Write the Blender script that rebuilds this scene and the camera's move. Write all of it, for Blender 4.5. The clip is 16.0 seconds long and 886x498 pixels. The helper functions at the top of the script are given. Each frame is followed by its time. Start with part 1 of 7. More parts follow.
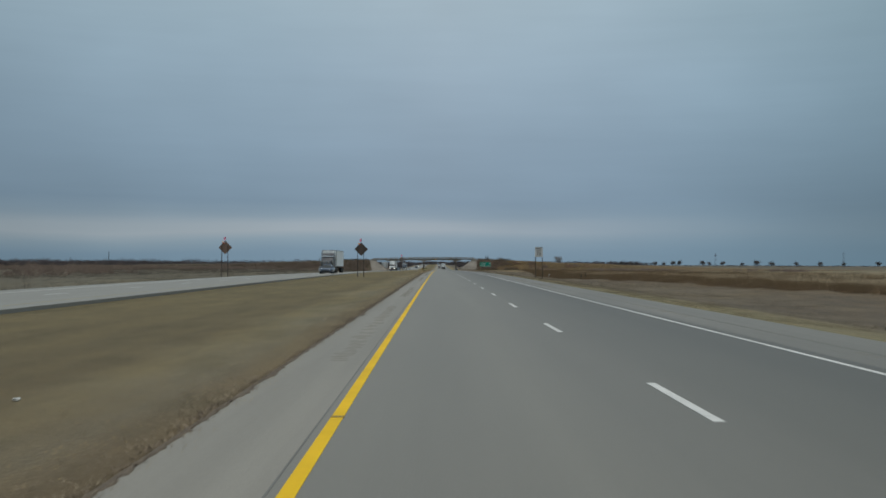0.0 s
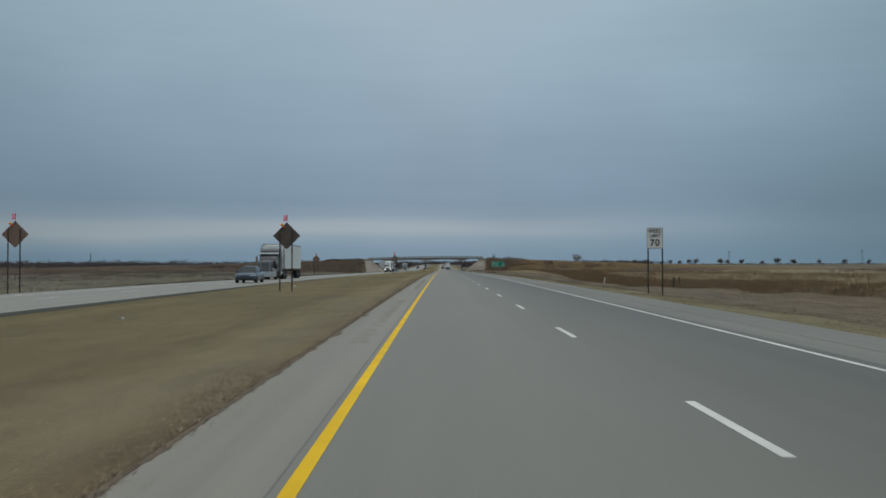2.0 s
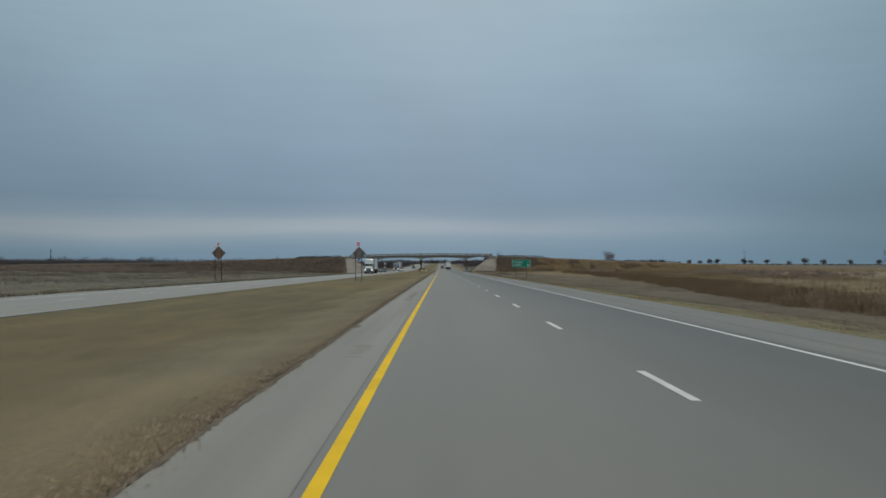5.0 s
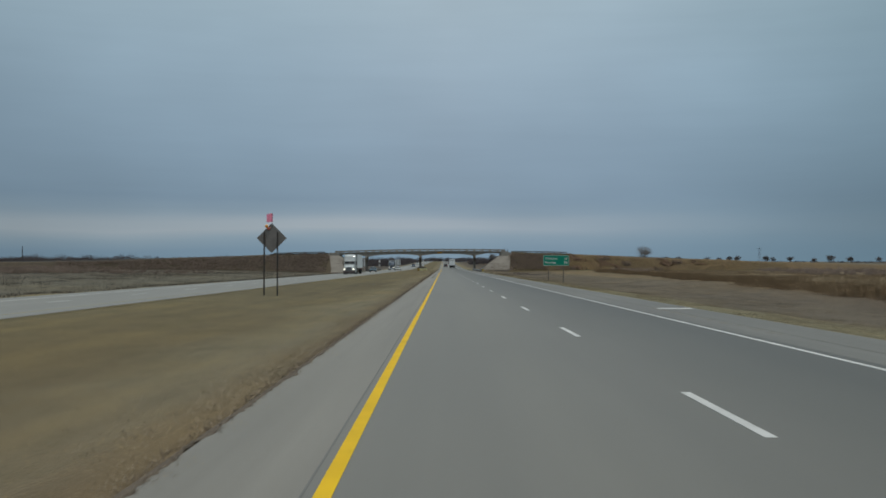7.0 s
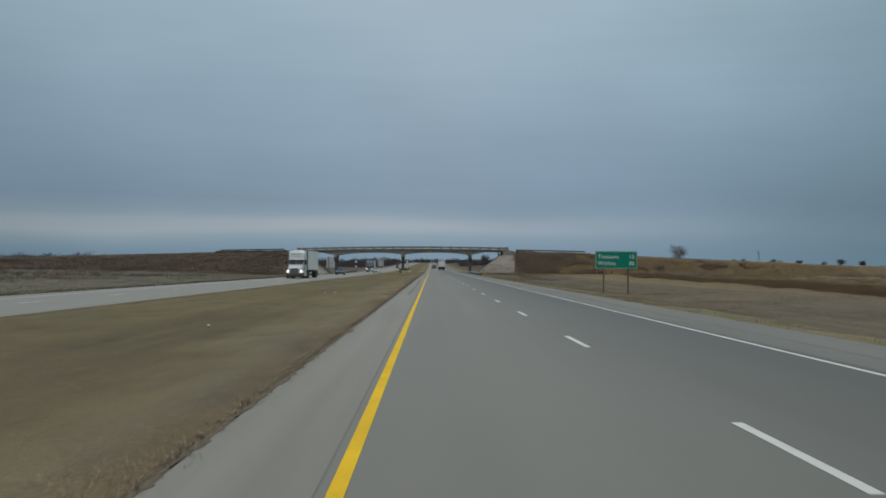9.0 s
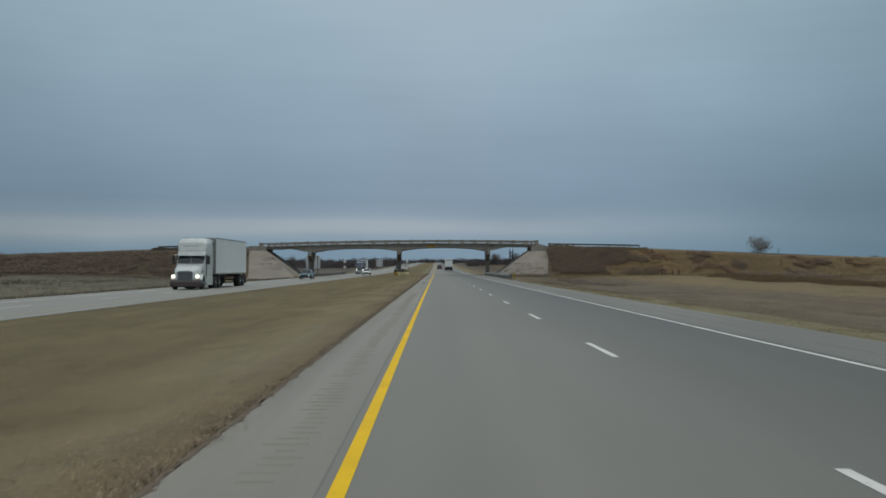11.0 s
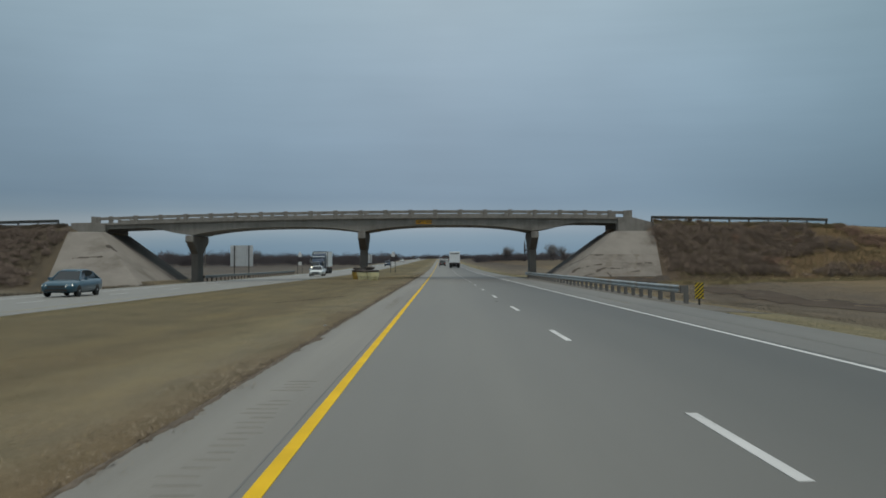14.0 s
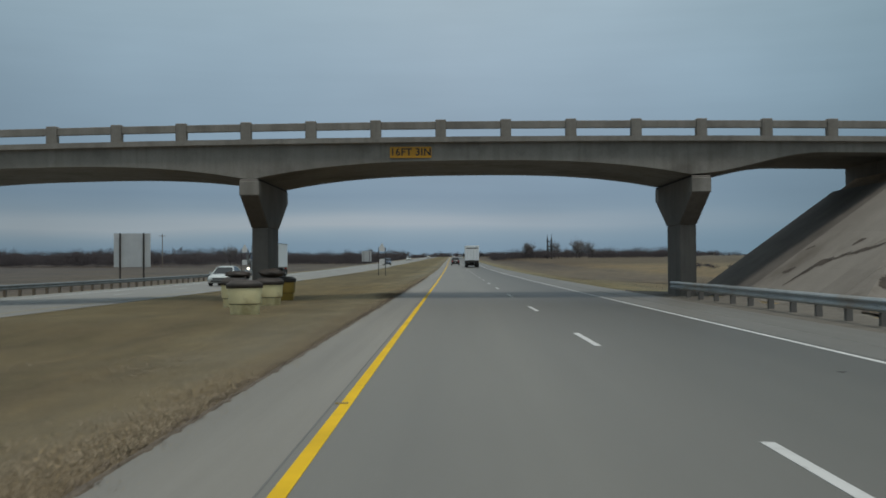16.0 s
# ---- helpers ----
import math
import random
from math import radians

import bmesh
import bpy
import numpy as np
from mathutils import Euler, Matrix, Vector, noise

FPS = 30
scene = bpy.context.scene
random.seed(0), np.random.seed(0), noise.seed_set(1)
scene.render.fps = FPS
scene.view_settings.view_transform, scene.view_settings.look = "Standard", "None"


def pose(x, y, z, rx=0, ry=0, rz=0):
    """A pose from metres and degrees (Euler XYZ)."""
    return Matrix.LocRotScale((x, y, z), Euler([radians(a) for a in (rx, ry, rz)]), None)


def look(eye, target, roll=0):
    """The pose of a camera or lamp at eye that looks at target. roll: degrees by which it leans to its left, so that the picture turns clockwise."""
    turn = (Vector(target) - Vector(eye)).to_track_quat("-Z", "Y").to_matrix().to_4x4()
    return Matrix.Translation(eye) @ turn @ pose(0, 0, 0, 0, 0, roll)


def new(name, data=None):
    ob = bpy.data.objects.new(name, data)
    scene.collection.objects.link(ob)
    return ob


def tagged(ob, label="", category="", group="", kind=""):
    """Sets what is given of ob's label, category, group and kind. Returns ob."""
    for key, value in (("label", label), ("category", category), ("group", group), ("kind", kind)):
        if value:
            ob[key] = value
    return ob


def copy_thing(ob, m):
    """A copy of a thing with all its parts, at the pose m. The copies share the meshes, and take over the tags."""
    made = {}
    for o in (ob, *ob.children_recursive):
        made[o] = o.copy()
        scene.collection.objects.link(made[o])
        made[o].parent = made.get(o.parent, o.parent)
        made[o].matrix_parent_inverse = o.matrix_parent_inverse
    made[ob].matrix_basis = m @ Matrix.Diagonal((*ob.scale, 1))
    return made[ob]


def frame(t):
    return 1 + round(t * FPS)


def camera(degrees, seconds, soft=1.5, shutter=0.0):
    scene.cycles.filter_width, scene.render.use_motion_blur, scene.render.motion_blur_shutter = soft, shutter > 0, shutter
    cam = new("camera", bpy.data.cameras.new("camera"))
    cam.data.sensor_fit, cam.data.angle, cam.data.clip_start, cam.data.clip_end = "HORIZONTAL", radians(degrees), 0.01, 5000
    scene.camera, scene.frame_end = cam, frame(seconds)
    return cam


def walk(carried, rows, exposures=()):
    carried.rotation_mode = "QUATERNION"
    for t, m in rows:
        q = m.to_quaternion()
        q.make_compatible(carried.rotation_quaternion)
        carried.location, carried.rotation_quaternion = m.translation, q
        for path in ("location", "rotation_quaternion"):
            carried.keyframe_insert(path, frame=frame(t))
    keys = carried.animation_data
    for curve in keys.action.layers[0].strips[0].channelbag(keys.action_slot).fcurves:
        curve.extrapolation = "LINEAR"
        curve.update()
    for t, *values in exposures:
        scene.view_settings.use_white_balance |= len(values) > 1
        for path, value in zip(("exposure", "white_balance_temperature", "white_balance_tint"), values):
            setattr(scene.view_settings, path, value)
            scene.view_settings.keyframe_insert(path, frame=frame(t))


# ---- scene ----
EXPOSURES = [(0.0, 0.0), (16.0, 0.0)]
cam = camera(48.23, 16.0, soft=1.7, shutter=0.06)
# seconds, x, y, z, pitch, roll, yaw
ROWS = [
    (0.0, 0.979, 2.782, 0.540, 1.157, -0.249, -0.299),
    (0.5, 0.953, 18.391, 0.635, 1.420, -0.407, -0.822),
    (1.0, 0.940, 34.086, 0.735, 1.411, -0.299, -0.552),
    (1.5, 0.977, 49.825, 0.822, 1.446, -0.285, -0.450),
    (2.0, 1.000, 65.541, 0.919, 1.145, 0.093, -0.090),
    (2.5, 1.007, 81.133, 1.011, 0.733, 0.057, 0.058),
    (3.0, 0.947, 96.931, 1.102, 1.025, -0.090, -0.099),
    (3.5, 0.895, 112.708, 1.185, 1.216, -0.399, -0.149),
    (4.0, 0.847, 128.336, 1.247, 1.099, -0.198, -0.072),
    (6.5, 0.878, 207.301, 1.482, 1.083, -0.131, -0.151),
    (7.0, 0.830, 223.045, 1.478, 0.978, -0.082, 0.036),
    (7.5, 0.779, 238.730, 1.494, 1.233, 0.024, -0.056),
    (8.0, 0.739, 254.592, 1.481, 1.053, -0.173, 0.014),
    (8.5, 0.694, 270.347, 1.469, 1.175, -0.405, -0.433),
    (9.0, 0.670, 285.971, 1.490, 1.071, -0.496, -0.680),
    (11.5, 0.699, 365.150, 1.474, 1.102, -0.003, -0.370),
    (12.0, 0.770, 380.926, 1.479, 1.147, -0.156, -0.917),
    (12.5, 0.913, 396.618, 1.491, 0.980, 0.639, -0.365),
    (13.0, 1.017, 412.535, 1.477, 0.654, 0.362, -0.197),
    (13.5, 1.135, 428.519, 1.463, 1.096, -0.071, -0.657),
    (14.0, 1.206, 444.384, 1.462, 0.875, 0.085, -0.174),
    (14.5, 1.258, 459.981, 1.478, 0.272, 0.702, 0.535),
    (15.0, 1.185, 475.758, 1.448, 0.985, -0.052, -0.125),
    (15.5, 1.192, 491.476, 1.456, 0.853, -0.104, 0.116),
    (16.0, 1.159, 507.103, 1.448, 0.782, 0.320, 0.529),
]
walk(cam, [(t, pose(x, y, z, 90 + p, r, w)) for t, x, y, z, p, r, w in ROWS], EXPOSURES)

# ---- light ----
world = bpy.data.worlds.new("overcast_sky")
scene.world = world
world.use_nodes = True
wn, wl = world.node_tree.nodes, world.node_tree.links
wn.clear()
w_out = wn.new("ShaderNodeOutputWorld")
w_bg = wn.new("ShaderNodeBackground")
w_sky = wn.new("ShaderNodeTexSky")
w_sky.sky_type = 'NISHITA'
w_sky.sun_disc = False
w_sky.sun_elevation, w_sky.sun_rotation = radians(72), radians(153)
w_sky.air_density, w_sky.dust_density = 1.0, 2.0
w_co = wn.new("ShaderNodeTexCoord")
w_sep = wn.new("ShaderNodeSeparateXYZ")
wl.new(w_co.outputs["Generated"], w_sep.inputs[0])
w_map = wn.new("ShaderNodeMapping")
w_map.inputs["Scale"].default_value = (2.2, 2.2, 16.0)
wl.new(w_co.outputs["Generated"], w_map.inputs[0])
w_noise = wn.new("ShaderNodeTexNoise")
w_noise.inputs["Scale"].default_value, w_noise.inputs["Detail"].default_value = 1.3, 3.5
w_noise.inputs["Roughness"].default_value = 0.5
wl.new(w_map.outputs[0], w_noise.inputs["Vector"])
# the cloud sheet by elevation, its edge drifting a little with the noise
w_shift = wn.new("ShaderNodeMath")
w_shift.operation = 'MULTIPLY_ADD'
wl.new(w_noise.outputs[0], w_shift.inputs[0])
w_shift.inputs[1].default_value = 0.02
wl.new(w_sep.outputs[2], w_shift.inputs[2])
w_ramp = wn.new("ShaderNodeValToRGB")
wl.new(w_shift.outputs[0], w_ramp.inputs[0])


def srgb(r, g, b):
    f = lambda c: (c / 255 / 12.92) if c < 10.3 else ((c / 255 + 0.055) / 1.055) ** 2.4  # noqa: E731
    return (f(r), f(g), f(b), 1)


stops = [(0.0, (109, 133, 151)), (0.026, (108, 132, 151)), (0.038, (122, 142, 157)), (0.047, (143, 155, 165)), (0.055, (139, 152, 163)), (0.064, (120, 139, 155)),
         (0.077, (111, 132, 151)), (0.13, (122, 143, 161)), (0.20, (136, 157, 173)), (0.29, (146, 166, 178)), (0.55, (176, 190, 197)), (1.0, (204, 213, 217))]
while len(w_ramp.color_ramp.elements) < len(stops):
    w_ramp.color_ramp.elements.new(0.5)
for e, (p, c) in zip(w_ramp.color_ramp.elements, stops):
    e.position, e.color = p, srgb(*c)
# the bright strip along the horizon fades out towards the east
w_plain = wn.new("ShaderNodeValToRGB")
wl.new(w_shift.outputs[0], w_plain.inputs[0])
rest = [s for s in stops if not 0.03 < s[0] < 0.07]
while len(w_plain.color_ramp.elements) < len(rest):
    w_plain.color_ramp.elements.new(0.5)
for e, (p, c) in zip(w_plain.color_ramp.elements, rest):
    e.position, e.color = p, srgb(*c)
w_side = wn.new("ShaderNodeMapRange")
wl.new(w_sep.outputs[0], w_side.inputs[0])
w_side.inputs[1].default_value, w_side.inputs[2].default_value = -0.12, 0.34
w_side.inputs[3].default_value, w_side.inputs[4].default_value = 0.0, 0.85
w_mix = wn.new("ShaderNodeMix")
w_mix.data_type = 'RGBA'
wl.new(w_side.outputs[0], w_mix.inputs[0])
wl.new(w_ramp.outputs[0], w_mix.inputs[6])
wl.new(w_plain.outputs[0], w_mix.inputs[7])
w_n2 = wn.new("ShaderNodeTexNoise")
w_n2.inputs["Scale"].default_value, w_n2.inputs["Detail"].default_value = 1.1, 3.0
w_m2 = wn.new("ShaderNodeMapping")
w_m2.inputs["Scale"].default_value = (3.0, 3.0, 6.0)
w_m2.inputs["Location"].default_value = (3.1, 0.4, 1.2)
wl.new(w_co.outputs["Generated"], w_m2.inputs[0])
wl.new(w_m2.outputs[0], w_n2.inputs["Vector"])
w_var = wn.new("ShaderNodeMapRange")
# thin level streaks run through the broader billows
w_m3 = wn.new("ShaderNodeMapping")
w_m3.inputs["Scale"].default_value = (2.6, 2.6, 34.0)
w_m3.inputs["Location"].default_value = (0.7, 2.3, 0.1)
wl.new(w_co.outputs["Generated"], w_m3.inputs[0])
w_n3 = wn.new("ShaderNodeTexNoise")
w_n3.inputs["Scale"].default_value, w_n3.inputs["Detail"].default_value, w_n3.inputs["Roughness"].default_value = 2.4, 6.0, 0.6
wl.new(w_m3.outputs[0], w_n3.inputs["Vector"])
w_blend = wn.new("ShaderNodeMix")
w_blend.inputs[0].default_value = 0.18
wl.new(w_n2.outputs[0], w_blend.inputs[2])
wl.new(w_n3.outputs[0], w_blend.inputs[3])
wl.new(w_blend.outputs[0], w_var.inputs[0])
w_var.inputs[1].default_value, w_var.inputs[2].default_value = 0.33, 0.67
w_var.inputs[3].default_value, w_var.inputs[4].default_value = 0.94, 1.10
# the cloud is a little thinner, and brighter, ahead
w_dot = wn.new("ShaderNodeVectorMath")
w_dot.operation = 'DOT_PRODUCT'
w_dot.inputs[1].default_value = Vector((0.0, 0.96, 0.30)).normalized()
wl.new(w_co.outputs["Generated"], w_dot.inputs[0])
w_gain = wn.new("ShaderNodeMapRange")
w_gain.interpolation_type = 'SMOOTHSTEP'
w_gain.inputs[1].default_value, w_gain.inputs[2].default_value = 0.86, 1.0
w_gain.inputs[3].default_value, w_gain.inputs[4].default_value = 0.86, 1.16
wl.new(w_dot.outputs["Value"], w_gain.inputs[0])
w_both = wn.new("ShaderNodeMath")
w_both.operation = 'MULTIPLY'
wl.new(w_var.outputs[0], w_both.inputs[0])
wl.new(w_gain.outputs[0], w_both.inputs[1])
w_mul = wn.new("ShaderNodeVectorMath")
w_mul.operation = 'SCALE'
wl.new(w_mix.outputs[2], w_mul.inputs[0])
wl.new(w_both.outputs[0], w_mul.inputs["Scale"])
w_faint = wn.new("ShaderNodeVectorMath")
w_faint.operation = 'SCALE'
w_faint.inputs["Scale"].default_value = 0.006
wl.new(w_sky.outputs[0], w_faint.inputs[0])
w_add = wn.new("ShaderNodeVectorMath")
w_add.operation = 'ADD'
# the overcast is greyer ahead and colder, a little deeper, towards the east
w_band = wn.new("ShaderNodeMapRange")
wl.new(w_sep.outputs[0], w_band.inputs[0])
w_band.inputs[1].default_value, w_band.inputs[2].default_value = -0.45, 0.45
w_tint = wn.new("ShaderNodeValToRGB")
wl.new(w_band.outputs[0], w_tint.inputs[0])
tints = [(0.0, (0.97, 0.99, 0.975)), (0.3, (1.0, 0.99, 0.97)), (0.5, (1.05, 1.0, 0.97)), (0.7, (1.0, 0.985, 0.965)), (0.86, (0.93, 0.965, 0.945)), (1.0, (0.86, 0.93, 0.91))]
while len(w_tint.color_ramp.elements) < len(tints):
    w_tint.color_ramp.elements.new(0.5)
for e, (p, c) in zip(w_tint.color_ramp.elements, tints):
    e.position, e.color = p, (*c, 1)
w_cast = wn.new("ShaderNodeVectorMath")
w_cast.operation = 'MULTIPLY'
wl.new(w_mul.outputs[0], w_cast.inputs[0])
wl.new(w_tint.outputs[0], w_cast.inputs[1])
wl.new(w_cast.outputs[0], w_add.inputs[0])
wl.new(w_faint.outputs[0], w_add.inputs[1])
wl.new(w_add.outputs[0], w_bg.inputs[0])
w_bg.inputs[1].default_value = 1.0
wl.new(w_bg.outputs[0], w_out.inputs[0])

sun = new("sun", bpy.data.lights.new("sun", 'SUN'))
sun.data.energy, sun.data.angle, sun.data.color = 1.4, radians(12), (1.0, 0.96, 0.9)
sun.matrix_world = look((60, -120, 420), (0, 0, 0))

# ---- materials ----


def nodes_of(name):
    m = bpy.data.materials.new(name)
    m.use_nodes = True
    return m, m.node_tree.nodes, m.node_tree.links, m.node_tree.nodes["Principled BSDF"]


def noise_node(n, l, scale, detail=4.0, rough=0.55, stretch=None, where="Object"):
    tc = n.new("ShaderNodeTexCoord") if where == "Object" else n.new("ShaderNodeNewGeometry")
    t = n.new("ShaderNodeTexNoise")
    t.inputs["Scale"].default_value, t.inputs["Detail"].default_value, t.inputs["Roughness"].default_value = scale, detail, rough
    out = tc.outputs["Object"] if where == "Object" else tc.outputs["Position"]
    if stretch:
        mp = n.new("ShaderNodeMapping")
        mp.inputs["Scale"].default_value = stretch
        l.new(out, mp.inputs[0])
        out = mp.outputs[0]
    l.new(out, t.inputs["Vector"])
    return t


def ramp_node(n, l, source, pairs):
    r = n.new("ShaderNodeValToRGB")
    while len(r.color_ramp.elements) < len(pairs):
        r.color_ramp.elements.new(0.5)
    for e, (p, c) in zip(r.color_ramp.elements, pairs):
        e.position, e.color = p, (*c, 1)
    l.new(source, r.inputs[0])
    return r


def mix_node(n, l, fac, a, b, kind='MIX'):
    m = n.new("ShaderNodeMix")
    m.data_type, m.blend_type = 'RGBA', kind
    for s, v in ((m.inputs[0], fac), (m.inputs[6], a), (m.inputs[7], b)):
        if hasattr(v, "links"):
            l.new(v, s)
        else:
            s.default_value = v if isinstance(v, float) else (*v, 1)
    return m.outputs[2]


def bump_node(n, l, bsdf, height, strength=0.3, distance=0.02):
    b = n.new("ShaderNodeBump")
    b.inputs["Strength"].default_value, b.inputs["Distance"].default_value = strength, distance
    l.new(height, b.inputs["Height"])
    l.new(b.outputs[0], bsdf.inputs["Normal"])


def surface(name, dark, light, scale=3.0, fine=60.0, rough=0.8, metal=0.0, bump=0.25, dist=0.01, island=0.0, stretch=None, stain=None, where="Object"):
    """Two scales of noise between two colours, with optional stains and a shift from piece to piece."""
    m, n, l, b = nodes_of(name)
    big = noise_node(n, l, scale, 5, 0.6, stretch, where)
    small = noise_node(n, l, fine, 3, 0.6, stretch, where)
    r = ramp_node(n, l, big.outputs[0], [(0.3, dark), (0.7, light)])
    col = mix_node(n, l, 0.35, r.outputs[0], ramp_node(n, l, small.outputs[0], [(0.3, dark), (0.72, light)]).outputs[0])
    if stain:
        s = noise_node(n, l, scale * 0.45, 6, 0.65, None, where)
        col = mix_node(n, l, ramp_node(n, l, s.outputs[0], [(0.52, (0, 0, 0)), (0.68, (1, 1, 1))]).outputs[0], col, stain)
    if island:
        g = n.new("ShaderNodeNewGeometry")
        o = n.new("ShaderNodeObjectInfo")
        a = n.new("ShaderNodeMath")
        a.operation = 'ADD'
        l.new(g.outputs["Random Per Island"], a.inputs[0])
        l.new(o.outputs["Random"], a.inputs[1])
        mr = n.new("ShaderNodeMapRange")
        mr.inputs[2].default_value = 2.0
        mr.inputs[3].default_value, mr.inputs[4].default_value = 1 - island, 1 + island
        l.new(a.outputs[0], mr.inputs[0])
        v = n.new("ShaderNodeVectorMath")
        v.operation = 'SCALE'
        l.new(col, v.inputs[0])
        l.new(mr.outputs[0], v.inputs["Scale"])
        col = v.outputs[0]
    l.new(col, b.inputs["Base Color"])
    b.inputs["Roughness"].default_value, b.inputs["Metallic"].default_value = rough, metal
    if bump:
        bump_node(n, l, b, small.outputs[0], bump, dist)
    return m


def grassy(m, amount=0.15):
    """Thin blades scatter light through the sward, so they shade much as the sward as a whole does."""
    n, l, b = m.node_tree.nodes, m.node_tree.links, m.node_tree.nodes["Principled BSDF"]
    g = n.new("ShaderNodeNewGeometry")
    v = n.new("ShaderNodeVectorMath")
    v.operation = 'MULTIPLY_ADD'
    v.inputs[1].default_value, v.inputs[2].default_value = (amount, amount, amount), (0, 0, 1)
    l.new(g.outputs["Normal"], v.inputs[0])
    u = n.new("ShaderNodeVectorMath")
    u.operation = 'NORMALIZE'
    l.new(v.outputs[0], u.inputs[0])
    l.new(u.outputs[0], b.inputs["Normal"])
    b.inputs["Specular IOR Level"].default_value = 0.1
    return m


def ramp_x(n, l, pairs):
    """A colour by the distance across the road, wandering a little."""
    g = n.new("ShaderNodeNewGeometry")
    s = n.new("ShaderNodeSeparateXYZ")
    l.new(g.outputs["Position"], s.inputs[0])
    w = noise_node(n, l, 0.12, 5, 0.6, None, "World")
    a = n.new("ShaderNodeMath")
    a.operation = 'MULTIPLY_ADD'
    l.new(w.outputs[0], a.inputs[0])
    a.inputs[1].default_value = 5.0
    l.new(s.outputs[0], a.inputs[2])
    mr = n.new("ShaderNodeMapRange")
    lo, hi = pairs[0][0], pairs[-1][0]
    mr.inputs[1].default_value, mr.inputs[2].default_value = lo + 2.5, hi + 2.5
    l.new(a.outputs[0], mr.inputs[0])
    return ramp_node(n, l, mr.outputs[0], [((x - lo) / (hi - lo), c) for x, c in pairs]).outputs[0]


def ground_material():
    m, n, l, b = nodes_of("dry_grass_ground")
    base = ramp_x(n, l, [(-150, (0.078, 0.065, 0.051)), (-70, (0.084, 0.07, 0.053)), (-27, (0.1, 0.083, 0.06)), (-22, (0.15, 0.12, 0.07)), (-12, (0.104, 0.08, 0.047)),
                         (-5, (0.104, 0.079, 0.047)), (-4.2, (0.104, 0.079, 0.048)), (-3.1, (0.148, 0.115, 0.07)), (-2.3, (0.142, 0.112, 0.073)), (-1.6, (0.14, 0.111, 0.075)), (9, (0.172, 0.141, 0.085)), (13.5, (0.132, 0.104, 0.067)), (17.5, (0.101, 0.079, 0.058)), (29, (0.103, 0.08, 0.059)),
                         (33, (0.14, 0.1, 0.061)), (60, (0.146, 0.106, 0.065)), (150, (0.146, 0.113, 0.075))])
    big = noise_node(n, l, 0.055, 6, 0.62, (1, 0.5, 1), "World")
    mid = noise_node(n, l, 0.9, 6, 0.66, (1, 0.35, 1), "World")
    fine = noise_node(n, l, 22.0, 4, 0.7, (1, 0.45, 1), "World")
    col = mix_node(n, l, 1.0, base, ramp_node(n, l, big.outputs[0], [(0.3, (0.8, 0.81, 0.84)), (0.5, (1, 1, 1)), (0.72, (1.1, 1.05, 0.94))]).outputs[0], 'MULTIPLY')
    col = mix_node(n, l, 1.0, col, ramp_node(n, l, mid.outputs[0], [(0.28, (0.76, 0.79, 0.78)), (0.48, (0.98, 0.98, 0.98)), (0.7, (1.14, 1.11, 1.04))]).outputs[0], 'MULTIPLY')
    col = mix_node(n, l, 1.0, col, ramp_node(n, l, fine.outputs[0], [(0.3, (0.86, 0.86, 0.86)), (0.55, (1, 1, 1)), (0.75, (1.12, 1.11, 1.08))]).outputs[0], 'MULTIPLY')
    mown = noise_node(n, l, 0.8, 5, 0.6, (1, 0.03, 1), "World")
    col = mix_node(n, l, 1.0, col, ramp_node(n, l, mown.outputs[0], [(0.3, (0.88, 0.88, 0.9)), (0.5, (1.02, 1, 0.98)), (0.68, (1.14, 1.11, 1.05))]).outputs[0], 'MULTIPLY')
    # the fields past the bridge are ploughed and darker
    g = n.new("ShaderNodeNewGeometry")
    s = n.new("ShaderNodeSeparateXYZ")
    l.new(g.outputs["Position"], s.inputs[0])
    mr = n.new("ShaderNodeMapRange")
    mr.inputs[1].default_value, mr.inputs[2].default_value = 690, 790
    l.new(s.outputs[1], mr.inputs[0])
    mx = n.new("ShaderNodeMapRange")
    mx.inputs[1].default_value, mx.inputs[2].default_value = 14, 30
    l.new(s.outputs[0], mx.inputs[0])
    both = n.new("ShaderNodeMath")
    both.operation = 'MULTIPLY'
    l.new(mr.outputs[0], both.inputs[0])
    l.new(mx.outputs[0], both.inputs[1])
    col = mix_node(n, l, both.outputs[0], col, mix_node(n, l, 1.0, col, (0.55, 0.56, 0.62), 'MULTIPLY'))
    past = n.new("ShaderNodeMapRange")
    past.inputs[1].default_value, past.inputs[2].default_value = 566, 590
    l.new(s.outputs[1], past.inputs[0])
    left = n.new("ShaderNodeMapRange")
    left.inputs[1].default_value, left.inputs[2].default_value = -24, -27
    l.new(s.outputs[0], left.inputs[0])
    grey = n.new("ShaderNodeMath")
    grey.operation = 'MULTIPLY'
    l.new(past.outputs[0], grey.inputs[0])
    l.new(left.outputs[0], grey.inputs[1])
    col = mix_node(n, l, grey.outputs[0], col, mix_node(n, l, 1.0, col, (0.8, 0.78, 0.86), 'MULTIPLY'))
    l.new(col, b.inputs["Base Color"])
    b.inputs["Roughness"].default_value = 0.95
    b.inputs["Specular IOR Level"].default_value = 0.04
    # the fuzz of a dry sward catches light at a low angle
    b.inputs["Sheen Weight"].default_value, b.inputs["Sheen Roughness"].default_value = 1.0, 0.24
    pale = n.new("ShaderNodeVectorMath")
    pale.operation = 'SCALE'
    pale.inputs["Scale"].default_value = 6.2
    l.new(col, pale.inputs[0])
    l.new(pale.outputs[0], b.inputs["Sheen Tint"])
    bump_node(n, l, b, fine.outputs[0], 0.35, 0.025)
    return m


